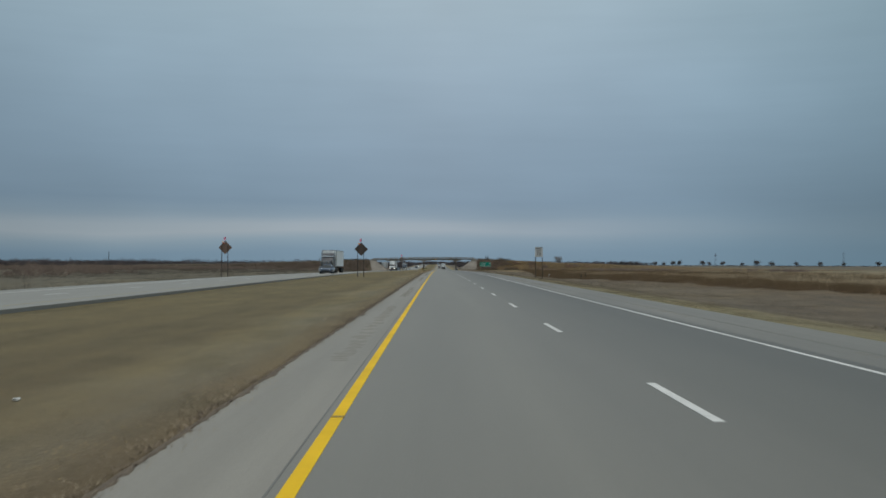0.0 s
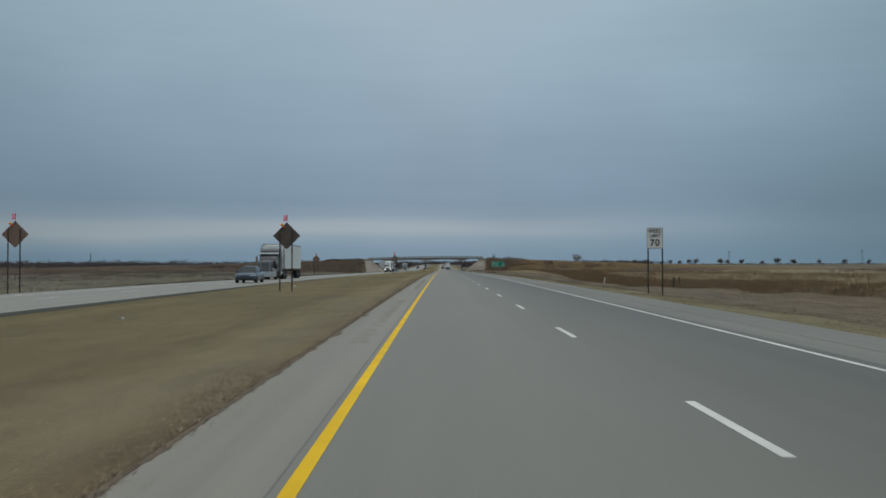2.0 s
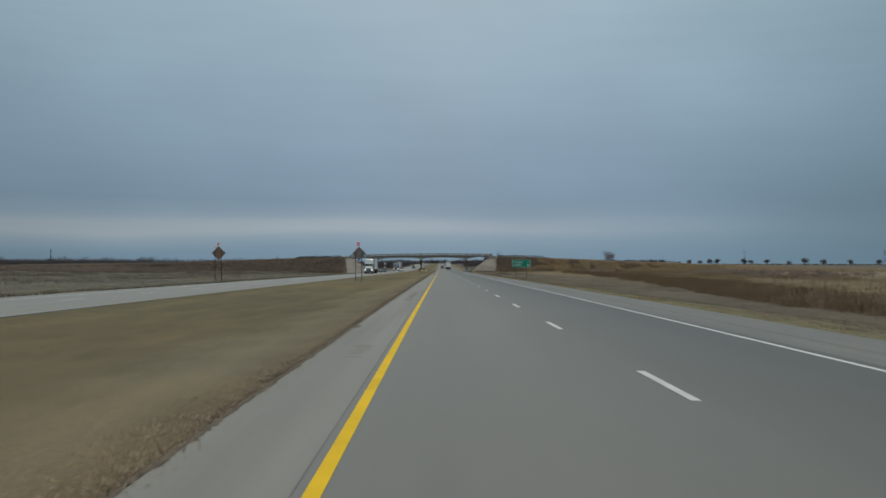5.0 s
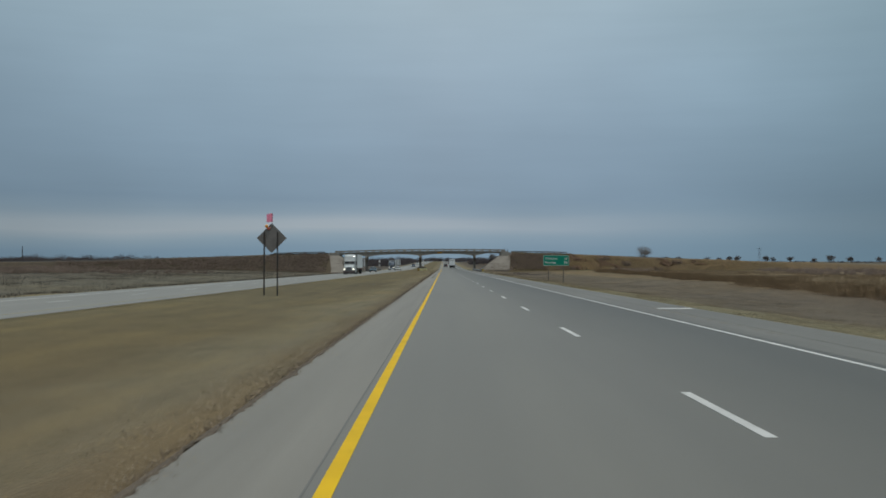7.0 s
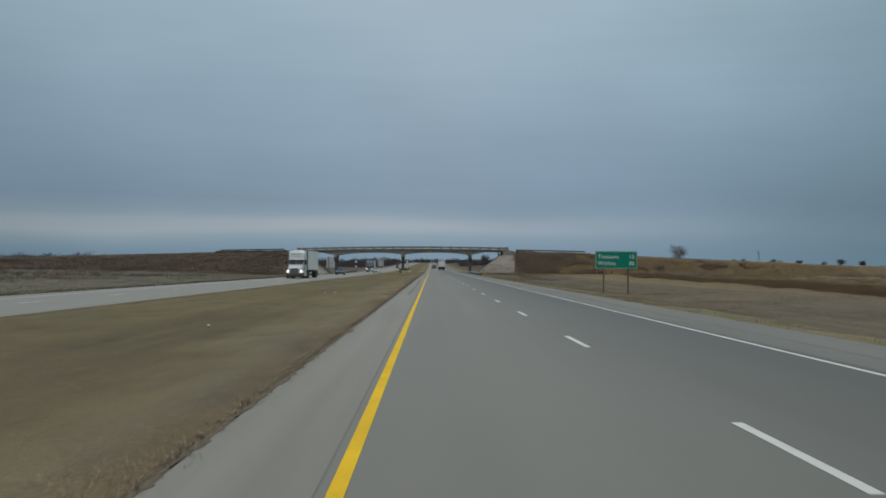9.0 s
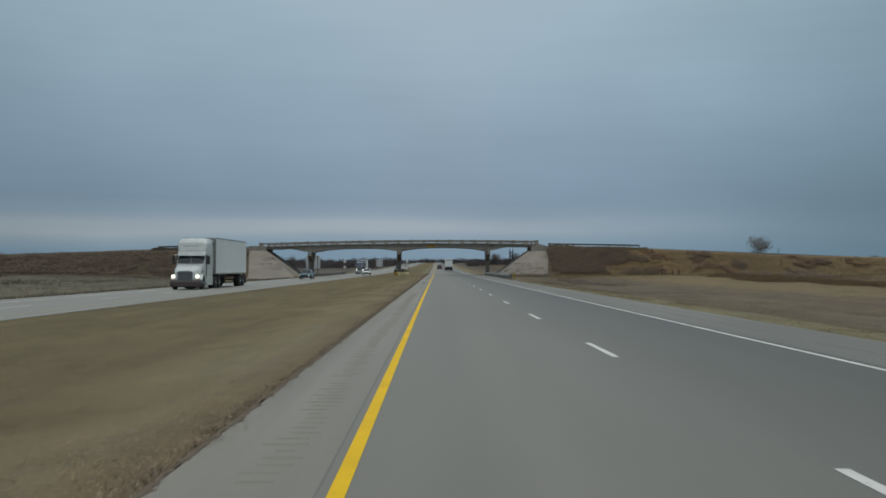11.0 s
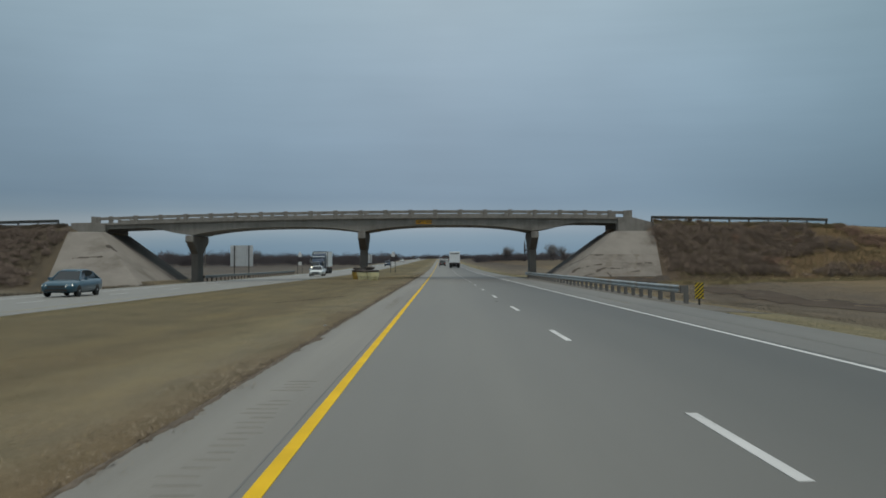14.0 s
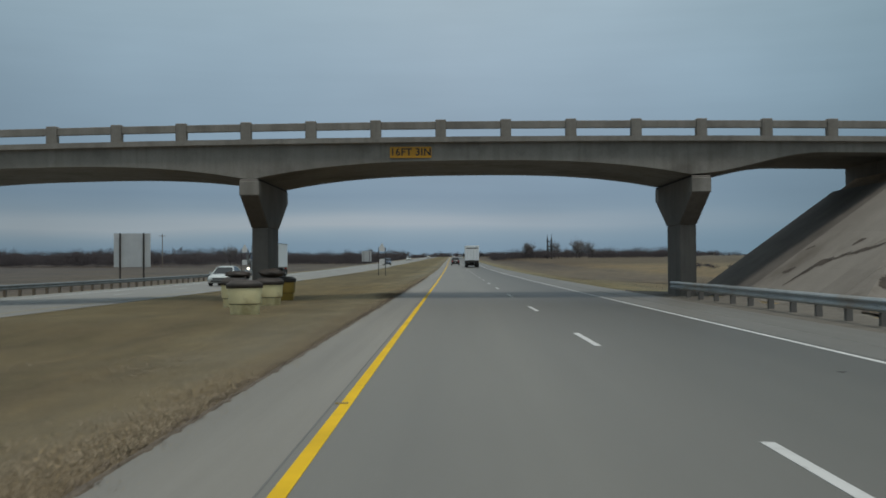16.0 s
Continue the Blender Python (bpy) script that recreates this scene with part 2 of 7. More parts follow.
def pavement_material(name, dark, light, patch, rut=None, gloss=0.45):
    """Worn pavement: aggregate, long streaks along the road, patches, transverse joints."""
    m, n, l, b = nodes_of(name)
    grit = noise_node(n, l, 90.0, 3, 0.7, None, "World")
    streak = noise_node(n, l, 1.6, 5, 0.6, (1, 0.025, 1), "World")
    big = noise_node(n, l, 0.09, 5, 0.6, (1.2, 0.5, 1), "World")
    col = ramp_node(n, l, streak.outputs[0], [(0.3, dark), (0.7, light)]).outputs[0]
    col = mix_node(n, l, ramp_node(n, l, big.outputs[0], [(0.42, (0, 0, 0)), (0.68, (0.8, 0.8, 0.8))]).outputs[0], col, patch)
    if rut:
        g = n.new("ShaderNodeNewGeometry")
        s = n.new("ShaderNodeSeparateXYZ")
        l.new(g.outputs["Position"], s.inputs[0])
        mr = n.new("ShaderNodeMapRange")
        mr.inputs[1].default_value, mr.inputs[2].default_value = 0.0, 7.3
        l.new(s.outputs[0], mr.inputs[0])
        col = mix_node(n, l, 1.0, col, ramp_node(n, l, mr.outputs[0], rut).outputs[0], 'MULTIPLY')
    col = mix_node(n, l, 0.5, col, ramp_node(n, l, grit.outputs[0], [(0.25, (0.5, 0.5, 0.5)), (0.5, (1, 1, 1)), (0.8, (1.5, 1.5, 1.45))]).outputs[0], 'MULTIPLY')
    l.new(col, b.inputs["Base Color"])
    b.inputs["Roughness"].default_value = 0.55
    b.inputs["Specular IOR Level"].default_value = gloss
    bump_node(n, l, b, grit.outputs[0], 0.25, 0.006)
    return m


def paint_material(name, colour, worn, amount=0.6):
    m, n, l, b = nodes_of(name)
    wear = noise_node(n, l, 9.0, 6, 0.7, (1, 0.35, 1), "World")
    col = mix_node(n, l, ramp_node(n, l, wear.outputs[0], [(amount, (0, 0, 0)), (amount + 0.12, (1, 1, 1))]).outputs[0], colour, worn)
    tint = noise_node(n, l, 0.7, 4, 0.6, None, "World")
    col = mix_node(n, l, 1.0, col, ramp_node(n, l, tint.outputs[0], [(0.3, (0.82, 0.82, 0.82)), (0.7, (1.08, 1.08, 1.08))]).outputs[0], 'MULTIPLY')
    l.new(col, b.inputs["Base Color"])
    b.inputs["Roughness"].default_value = 0.7
    b.inputs["Specular IOR Level"].default_value = 0.2
    return m


GROUND = ground_material()
# tones from left to right: lane wear, with lens vignette put into the colour
LANE = pavement_material("worn_asphalt", (0.1235, 0.1158, 0.097), (0.1425, 0.1332, 0.1115), (0.118, 0.1107, 0.0937),
                         [(0.0, (1.16, 1.16, 1.16)), (0.13, (1.12, 1.12, 1.12)), (0.28, (1.16, 1.16, 1.15)), (0.4, (1.03, 1.03, 1.03)), (0.5, (0.93, 0.925, 0.92)),
                          (0.62, (0.76, 0.76, 0.745)), (0.75, (0.67, 0.67, 0.655)), (0.87, (0.54, 0.54, 0.53)), (1.0, (0.57, 0.57, 0.56))], gloss=0.72)
SHOULDER = pavement_material("pale_shoulder", (0.172, 0.16, 0.137), (0.25, 0.233, 0.2), (0.198, 0.185, 0.158), gloss=0.25)
SHOULDER_R = pavement_material("gravelly_shoulder", (0.1376, 0.1311, 0.1152), (0.1841, 0.1748, 0.153), (0.126, 0.1197, 0.106), gloss=0.3)
OPPOSITE = pavement_material("pale_concrete_road", (0.1958, 0.1888, 0.1686), (0.2433, 0.2353, 0.2094), (0.215, 0.2067, 0.1843), gloss=0.25)
YELLOW = paint_material("yellow_line_paint", (0.74, 0.46, 0.006), (0.64, 0.4, 0.014))
FADED_YELLOW = paint_material("faded_yellow_paint", (0.36, 0.31, 0.19), (0.29, 0.275, 0.235), 0.5)
WHITE = paint_material("white_line_paint", (0.58, 0.58, 0.56), (0.38, 0.38, 0.36))
SEAM = surface("dark_seam", (0.12, 0.117, 0.112), (0.185, 0.181, 0.17), 0.5, 50, 0.85, where="World")
WORN_GAP = surface("worn_paint_gap", (0.2, 0.15, 0.06), (0.32, 0.22, 0.05), 6.0, 50, 0.85, where="World")
FAINT_SEAM = surface("faint_seam", (0.115, 0.112, 0.102), (0.185, 0.18, 0.162), 0.6, 50, 0.85, where="World")


def streaked(m, amount=0.42, tone=(0.42, 0.36, 0.3)):
    """Dark runs of rain and rust down an upright face."""
    n, l, b = m.node_tree.nodes, m.node_tree.links, m.node_tree.nodes["Principled BSDF"]
    old = b.inputs["Base Color"].links[0].from_socket
    run = noise_node(n, l, 2.6, 5, 0.65, (1, 1, 0.07), "World")
    blot = noise_node(n, l, 0.35, 4, 0.6, None, "World")
    where = n.new("ShaderNodeMath")
    where.operation = 'MULTIPLY'
    l.new(ramp_node(n, l, run.outputs[0], [(0.46, (0, 0, 0)), (0.66, (1, 1, 1))]).outputs[0], where.inputs[0])
    l.new(ramp_node(n, l, blot.outputs[0], [(0.35, (0.1, 0.1, 0.1)), (0.65, (amount, amount, amount))]).outputs[0], where.inputs[1])
    l.new(mix_node(n, l, where.outputs[0], old, mix_node(n, l, 1.0, old, tone, 'MULTIPLY')), b.inputs["Base Color"])
    return m


CONCRETE = streaked(surface("weathered_concrete", (0.19, 0.176, 0.154), (0.295, 0.279, 0.248), 0.7, 18, 0.9, bump=0.3, stain=(0.15, 0.137, 0.118)))
# streaked and stained, with the shade below the deck put into its darker base
CONCRETE_DARK = streaked(surface("grimy_shaded_concrete", (0.14, 0.125, 0.11), (0.205, 0.186, 0.164), 0.8, 14, 0.9, bump=0.3))
JOINT_DARK = surface("dark_joint", (0.02, 0.019, 0.017), (0.045, 0.042, 0.038), 3, 30, 0.95)
PAVING = surface("slope_concrete", (0.17, 0.152, 0.128), (0.235, 0.213, 0.182), 0.5, 15, 0.92, bump=0.3, stain=(0.125, 0.108, 0.087), island=0.05)
PAVING_UNDER = surface("darker_slope_concrete", (0.075, 0.065, 0.055), (0.15, 0.133, 0.113), 0.7, 15, 0.9, bump=0.3)
PAVING_OLD = surface("broken_slope_concrete", (0.145, 0.128, 0.107), (0.215, 0.193, 0.164), 0.8, 15, 0.92, bump=0.4, stain=(0.105, 0.088, 0.07), island=0.08)
GALV = surface("galvanised_steel", (0.26, 0.285, 0.29), (0.42, 0.45, 0.46), 1.5, 30, 0.5, 0.55, bump=0.08, stain=(0.3, 0.27, 0.23))
WOODPOST = surface("grey_timber_post", (0.12, 0.095, 0.07), (0.22, 0.19, 0.15), 4, 40, 0.9, stretch=(1, 1, 0.2))
OLDWOOD = surface("dark_weathered_timber", (0.03, 0.024, 0.019), (0.07, 0.057, 0.046), 4, 40, 0.9, stretch=(1, 1, 0.2))
DARKSTEEL = surface("dark_sign_post", (0.035, 0.035, 0.033), (0.07, 0.065, 0.06), 4, 30, 0.6, 0.3, bump=0.1, stain=(0.09, 0.055, 0.035))

# ---- plain helpers for meshes ----


def mesh_of(name, bm, material, smooth=False):
    me = bpy.data.meshes.new(name)
    bm.normal_update()
    bm.to_mesh(me)
    bm.free()
    for mt in (material if isinstance(material, (list, tuple)) else [material]):
        me.materials.append(mt)
    if smooth:
        me.polygons.foreach_set("use_smooth", [True] * len(me.polygons))
    return me


def thing(name, label, category, at=(0, 0, 0), turn=0.0, group="", kind=""):
    ob = new(name)
    ob.matrix_world = pose(*at, 0, 0, turn)
    ob.empty_display_size = 0.3
    return tagged(ob, label, category, group, kind)


def part(name, bm, material, parent=None, label="", smooth=False):
    ob = new(name, mesh_of(name, bm, material, smooth))
    if parent:
        ob.parent = parent
    return tagged(ob, label)


def soften(ob, width, segments=1):
    b = ob.modifiers.new("bevel", 'BEVEL')
    b.width, b.segments, b.limit_method = width, segments, 'ANGLE'
    return ob


def box(bm, x0, x1, y0, y1, z0, z1, mat=0):
    v = [bm.verts.new(p) for p in ((x0, y0, z0), (x1, y0, z0), (x1, y1, z0), (x0, y1, z0), (x0, y0, z1), (x1, y0, z1), (x1, y1, z1), (x0, y1, z1))]
    for f in ((3, 2, 1, 0), (4, 5, 6, 7), (0, 1, 5, 4), (1, 2, 6, 5), (2, 3, 7, 6), (3, 0, 4, 7)):
        bm.faces.new([v[i] for i in f]).material_index = mat
    return v


def a_box(x0, x1, y0, y1, z0, z1):
    bm = bmesh.new()
    box(bm, x0, x1, y0, y1, z0, z1)
    return bm


def prism(bm, outline, axis, lo, hi, mat=0):
    """A closed outline of 2D points, drawn out along an axis. x: (y, z), y: (x, z), z: (x, y)."""
    put = {"x": lambda a, b, c: (c, a, b), "y": lambda a, b, c: (a, c, b), "z": lambda a, b, c: (a, b, c)}[axis]
    p = [bm.verts.new(put(a, b, lo)) for a, b in outline]
    q = [bm.verts.new(put(a, b, hi)) for a, b in outline]
    k = len(outline)
    faces = [bm.faces.new(p), bm.faces.new(q[::-1])]
    for i in range(k):
        faces.append(bm.faces.new((p[i], q[i], q[(i + 1) % k], p[(i + 1) % k])))
    for f in faces:
        f.material_index = mat
    bmesh.ops.recalc_face_normals(bm, faces=faces)
    return p, q


def a_prism(outline, axis, lo, hi):
    bm = bmesh.new()
    prism(bm, outline, axis, lo, hi)
    return bm


def tube(bm, a, b, r0, r1=None, n=8, caps=True):
    """A round bar from a to b."""
    a, b = Vector(a), Vector(b)
    r1 = r0 if r1 is None else r1
    d = (b - a).normalized()
    u = d.orthogonal().normalized()
    w = d.cross(u)
    ring = lambda c, r: [bm.verts.new(c + (u * math.cos(2 * math.pi * i / n) + w * math.sin(2 * math.pi * i / n)) * r) for i in range(n)]  # noqa: E731
    p, q = ring(a, r0), ring(b, r1)
    for i in range(n):
        bm.faces.new((p[i], p[(i + 1) % n], q[(i + 1) % n], q[i]))
    if caps:
        bm.faces.new(p[::-1])
        bm.faces.new(q)


def a_tube(a, b, r0, r1=None, n=10):
    bm = bmesh.new()
    tube(bm, a, b, r0, r1, n)
    return bm


def lathe(bm, profile, n=24, at=(0, 0, 0), axis="z"):
    """A turned shape from (radius, height) pairs."""
    rings = []
    for r, h in profile:
        ring = []
        for i in range(n):
            a = 2 * math.pi * i / n
            p = (r * math.cos(a), r * math.sin(a), h)
            if axis == "x":
                p = (h, r * math.cos(a), r * math.sin(a))
            ring.append(bm.verts.new(Vector(p) + Vector(at)))
        rings.append(ring)
    for p, q in zip(rings, rings[1:]):
        for i in range(n):
            bm.faces.new((p[i], p[(i + 1) % n], q[(i + 1) % n], q[i]))
    bm.faces.new(rings[0][::-1])
    bm.faces.new(rings[-1])
    bmesh.ops.recalc_face_normals(bm, faces=bm.faces)


def raw_mesh(name, verts, faces, material, smooth=False):
    me = bpy.data.meshes.new(name)
    me.from_pydata(verts, [], faces)
    me.materials.append(material)
    if smooth:
        me.polygons.foreach_set("use_smooth", [True] * len(me.polygons))
    return me


def smooth_step(a, b, v):
    t = min(1.0, max(0.0, (v - a) / (b - a)))
    return t * t * (3 - 2 * t)


def along(pairs, v):
    return float(np.interp(v, [p[0] for p in pairs], [p[1] for p in pairs]))


# ---- the lie of the land ----
SLOPE = 0.0061  # the road climbs gently, levels out, and climbs again past the bridge


def road_z(y):
    if y < 90:
        z = -SLOPE * (70 + 90 - y)
    elif y < 230:
        z = -SLOPE * (230 - y) ** 2 / 280
    else:
        z = 0.0
    if y > 560:
        z += 0.0085 * (min(y, 720) - 560) ** 2 / 320
        z += 0.0085 * max(0.0, min(y, 1400) - 720)
        if y > 1400:
            u = min(y, 1900) - 1400
            z += 0.0085 * (u - u * u / 1000)
    return z


BRIDGE_Y = 549.6
ACROSS = [(-400, 0.6), (-150, 0.3), (-70, -0.1), (-45, -0.6), (-33, -0.95), (-27, -0.6), (-23.5, -0.36), (-23.2, -0.6), (-12.5, -0.5), (-12.3, -0.13), (-9.5, -0.22), (-6.5, -0.28), (-3.5, -0.16),
          (-1.3, -0.03), (-1.1, -0.4), (9.55, -0.4), (9.75, -0.04), (12.5, -0.26), (16, -0.75), (20, -1.1), (26, -1.05), (31, -0.5), (40, -0.1), (60, 0.0), (400, 0.2)]
CREST = [(-600, 0.0), (-250, 0.9), (-113, 3.1), (-54, 4.95), (-36, 5.4), (-33, 5.5), (20, 5.7), (39, 5.45), (67, 4.4), (105, 3.0), (200, 1.2), (320, 0.0)]


def crest_z(x):
    return along(CREST, x)


def bank_z(x, y):
    """The embankment that carries the crossing road, cut open between the abutments."""
    side = crest_z(x) - max(0.0, abs(y - BRIDGE_Y) - 4.4) / 1.95
    if y < 547.2 and (18 < x < 23.2 or -36.6 < x < -31.5):   # a low shelf before each wing wall
        side = min(side, 4.7)
    if x > -6.8:
        end = (x - 12.2 - 0.95 * max(0.0, y - 552.5)) / 7.2 * 5.2 - 0.05
    else:
        end = (-25.9 - x - 0.95 * max(0.0, y - 552.5)) / 7.2 * 5.2 - 0.35
    return min(side, end)


def land_z(x, y, rough=True):
    across = along(ACROSS, x)
    if 470 < y < 620 and x > 9.8:   # the ditch runs out before the bridge
        across *= 1 - 0.8 * smooth_step(500, 540, y) * (1 - smooth_step(570, 620, y))
    if 526 < y < 560 and -12 < x < -1.3:   # packed earth round the median pier
        across *= 1 - 0.75 * smooth_step(526, 534, y) * (1 - smooth_step(552, 560, y))
    rise = road_z(y)
    if y > 560 and x < -25:
        rise *= 1 - 0.6 * smooth_step(25, 90, -x)
    z = rise + across
    bank = bank_z(x, y)
    on_bank = bank > z
    z = max(z, bank)
    if rough and not (-23.6 < x < -12.2 or -1.35 < x < 9.8):
        w = 0.06 if abs(x) < 12 else 0.14
        if on_bank and (9 < x < 24 or -38 < x < -22):
            w = 0.0
        z += w * noise.noise((x * 0.35, y * 0.22, 0.5)) + 2.2 * w * noise.noise((x * 0.05, y * 0.04, 3.5)) * smooth_step(14, 40, abs(x + 2))
    return z


def steps(*runs):
    out = []
    for lo, hi, step in runs:
        k = max(1, round((hi - lo) / step))
        out += [lo + (hi - lo) * i / k for i in range(k)]
    return out + [runs[-1][1]]


def build_ground():
    xs = steps((-4500, -1500, 500), (-1500, -400, 110), (-400, -120, 20), (-120, -45, 5), (-45, -24, 1.2)) + [-23.5, -23.2, -18, -12.5, -12.3] + steps((-11.4, -2.2, 1.0)) + \
        [-1.3, -1.1, 4, 9.55, 9.75] + steps((10.5, 24, 0.9), (24, 45, 1.5), (45, 120, 5), (120, 400, 20), (400, 1500, 110), (1500, 4500, 500))
    xs = sorted(set(round(x, 3) for x in xs))
    ys = steps((-300, 0, 20), (0, 500, 4), (500, 530, 2), (530, 570, 1.2), (570, 640, 4), (640, 1000, 15), (1000, 2000, 50), (2000, 4900, 400))
    verts = [(x, y, land_z(x, y)) for y in ys for x in xs]
    k = len(xs)
    faces = [(j * k + i, j * k + i + 1, (j + 1) * k + i + 1, (j + 1) * k + i) for j in range(len(ys) - 1) for i in range(k - 1)]
    ob = new("ground", raw_mesh("ground", verts, faces, GROUND, True))
    tagged(ob, "wide dry winter grassland with a mown median and a ditch", "ground", kind="structure")


build_ground()


def strip(bm, x0, x1, y0, y1, lift, drop, z_of, step=10.0):
    """A slab that follows the road, from x0 to x1 across."""
    ys = steps((y0, y1, step))
    rows = []
    for y in ys:
        a, b = z_of(x0, y), z_of(x1, y)
        rows.append([bm.verts.new(p) for p in ((x0, y, a + lift), (x1, y, b + lift), (x1, y, b - drop), (x0, y, a - drop))])
    for p, q in zip(rows, rows[1:]):
        for i in range(4):
            j = (i + 1) % 4
            bm.faces.new((p[i], p[j], q[j], q[i]))
    bm.faces.new(rows[0][::-1])
    bm.faces.new(rows[-1])
    bmesh.ops.recalc_face_normals(bm, faces=bm.faces)


def a_strip(*args, **kw):
    bm = bmesh.new()
    strip(bm, *args, **kw)
    return bm


def near_z(x, y):
    return road_z(y)


def far_z(x, y):
    w = 1 - 0.6 * smooth_step(25, 90, -x) if y > 560 else 1
    d = smooth_step(60, 230, y)
    return road_z(y) * w - 0.13 * d - (0.012 + 0.006 * d) * (-12.4 - x)


LITTER = [(-3.98, 14.5, 0.07), (-9.83, 138.45, 0.16), (-4.87, 128.2, 0.08), (-5.52, 434.9, 0.13), (-4.88, 397.3, 0.1), (-5.7, 351.6, 0.12), (-5.6, 314, 0.1), (-1.6, 468.6, 0.08), (-6.4, 352, 0.12), (-9.0, 96.5, 0.12), (-3.4, 205, 0.06)]
SHREDS = [(3.4, 483.0, 0.06), (-1.12, 143.1, 0.1), (1.3, 484.3, 0.06), (3.65, 214.7, 0.05), (1.2, 403.5, 0.05), (-0.35, 407.5, 0.06), (2.1, 403.0, 0.03), (6.2, 520, 0.06), (-1.26, 388.3, 0.07), (-1.22, 281.3, 0.05)]
PAINT_BREAKS = (12.4, 264.1, 517.3)
WHITE_DRIFT = (-0.08, -0.02, 0.06)   # metres to the right, from the start to the bridge
road = part("road", a_strip(-0.125, 7.42, -200, 4000, 0.0, 0.25, near_z), LANE)
tagged(road, "worn grey asphalt carriageway with two lanes", "road", kind="structure")
tagged(part("shoulder_median", a_strip(-1.22, -0.13, -200, 4000, 0.0, 0.25, near_z), SHOULDER), "narrow pale paved shoulder beside the grass median", "shoulder", kind="structure")
tagged(part("shoulder_outer", a_strip(7.425, 9.68, -200, 4000, 0.0, 0.25, near_z), SHOULDER_R), "wide pale gravelly paved shoulder", "shoulder", kind="structure")
opposite = part("road_opposite", a_strip(-23.35, -12.4, -200, 4000, 0.0, 0.35, far_z), OPPOSITE)
tagged(opposite, "pale concrete carriageway for the oncoming traffic", "road", kind="structure")


def LINE_DRIFT(y):
    return along([(0, 0.0), (60, -0.01), (261, 0.05), (340, 0.03), (404, 0.0), (466, 0.015), (512, 0.05), (600, 0.02)], y)


def wander(ob):
    """The painted line and the seam beside it drift a few centimetres from side to side."""
    for v in ob.data.vertices:
        v.co.x += LINE_DRIFT(v.co.y)
    return ob


for strip_ob in [road] + [o for o in scene.collection.objects if o.name == "shoulder_median"]:
    for v in strip_ob.data.vertices:
        if -0.2 < v.co.x < 0:
            v.co.x += LINE_DRIFT(v.co.y)
line = part("yellow_edge_line", a_strip(-0.045, 0.075, -200, 2500, 0.005, 0.02, near_z, step=8), YELLOW)
wander(line)
tagged(line, "solid yellow painted edge line, a little worn", "road marking", kind="structure")
line = part("white_edge_line", a_strip(7.125, 7.235, -200, 2500, 0.005, 0.02, near_z, step=8), WHITE)
for v in line.data.vertices:
    v.co.x += along([(0, WHITE_DRIFT[0]), (115, WHITE_DRIFT[0]), (310, WHITE_DRIFT[1]), (490, WHITE_DRIFT[2])], v.co.y)
tagged(line, "solid white painted edge line along the shoulder", "road marking", kind="structure")
tagged(wander(part("seam", a_strip(-0.134, -0.117, -200, 900, 0.003, 0.02, near_z), SEAM)), "dark sealed seam beside the yellow line", "road seam", kind="structure")
tagged(part("oncoming_white_line", a_strip(-20.9, -20.75, -200, 2500, 0.005, 0.02, far_z), WHITE), "white painted edge line of the oncoming carriageway", "road marking", kind="structure")
tagged(part("oncoming_yellow_line", a_strip(-13.71, -13.6, -200, 2500, 0.005, 0.02, far_z), FADED_YELLOW), "yellow painted edge line of the oncoming carriageway", "road marking", kind="structure")

for y in PAINT_BREAKS:
    tagged(part("paint_break", a_strip(-0.05, 0.08, y - 0.04, y + 0.04, 0.011, 0.01, near_z), WORN_GAP), "worn gap where a joint crosses the yellow line", "road joint", kind="structure")


def lane_dashes(parent, x, z_of, k0, k1, wide=0.115):
    for k in range(k0, k1):
        y = 12.19 * k
        bm = bmesh.new()
        strip(bm, x - wide / 2, x + wide / 2, 0, 3.05, 0.005, 0.01, lambda a, b, y=y: z_of(a, y + b) - z_of(x, y))
        ob = part("lane_dash", bm, WHITE, parent)
        ob.location = (0, y, z_of(x, y))


lane_dashes(road, 3.66, near_z, -2, 100)
lane_dashes(opposite, -17.25, far_z, -2, 70)
bar = part("white_check_bar", a_strip(8.3, 9.5, 257.4, 258.0, 0.005, 0.02, near_z), WHITE)
tagged(bar, "white painted bar across the shoulder", "road marking", kind="structure")


def rumble(name, x0, x1, y0, y1, gap, wide, material):
    verts, faces = [], []
    y = y0
    while y < y1:
        if random.random() > 0.12 and noise.noise((y * 0.05, x0, 7.0)) > (0.02 if y < 488 else 0.6):
            a, b = x0 + random.uniform(-0.03, 0.14), x1 + random.uniform(-0.1, 0.03)
            i, z = len(verts), road_z(y)
            for lift in (0.0, 0.006):
                m = wide / 2 * (1 if not lift else 0.6)
                c = 10 * lift
                verts += [(a + c, y - m, z + lift), (b - c, y - m, z + lift), (b - c, y + m, z + lift), (a + c, y + m, z + lift)]
            faces += [(i + 4, i + 5, i + 6, i + 7), (i, i + 1, i + 5, i + 4), (i + 2, i + 3, i + 7, i + 6), (i + 1, i + 2, i + 6, i + 5), (i + 3, i, i + 4, i + 7)]
        y += gap
    ob = new(name, raw_mesh(name, verts, faces, material))
    return tagged(ob, "row of shallow rumble bars across the shoulder", "rumble strip", kind="stuff")


RUMBLE = surface("rumble_bar", (0.168, 0.158, 0.137), (0.205, 0.193, 0.166), 3, 40, 0.9)
rumble("rumble_strip", -0.74, -0.36, 0, 620, 0.29, 0.075, RUMBLE)
tagged(part("outer_seam", a_strip(8.28, 8.36, -200, 900, 0.003, 0.02, near_z), FAINT_SEAM), "faint dark seam along the outer shoulder", "road seam", kind="structure")
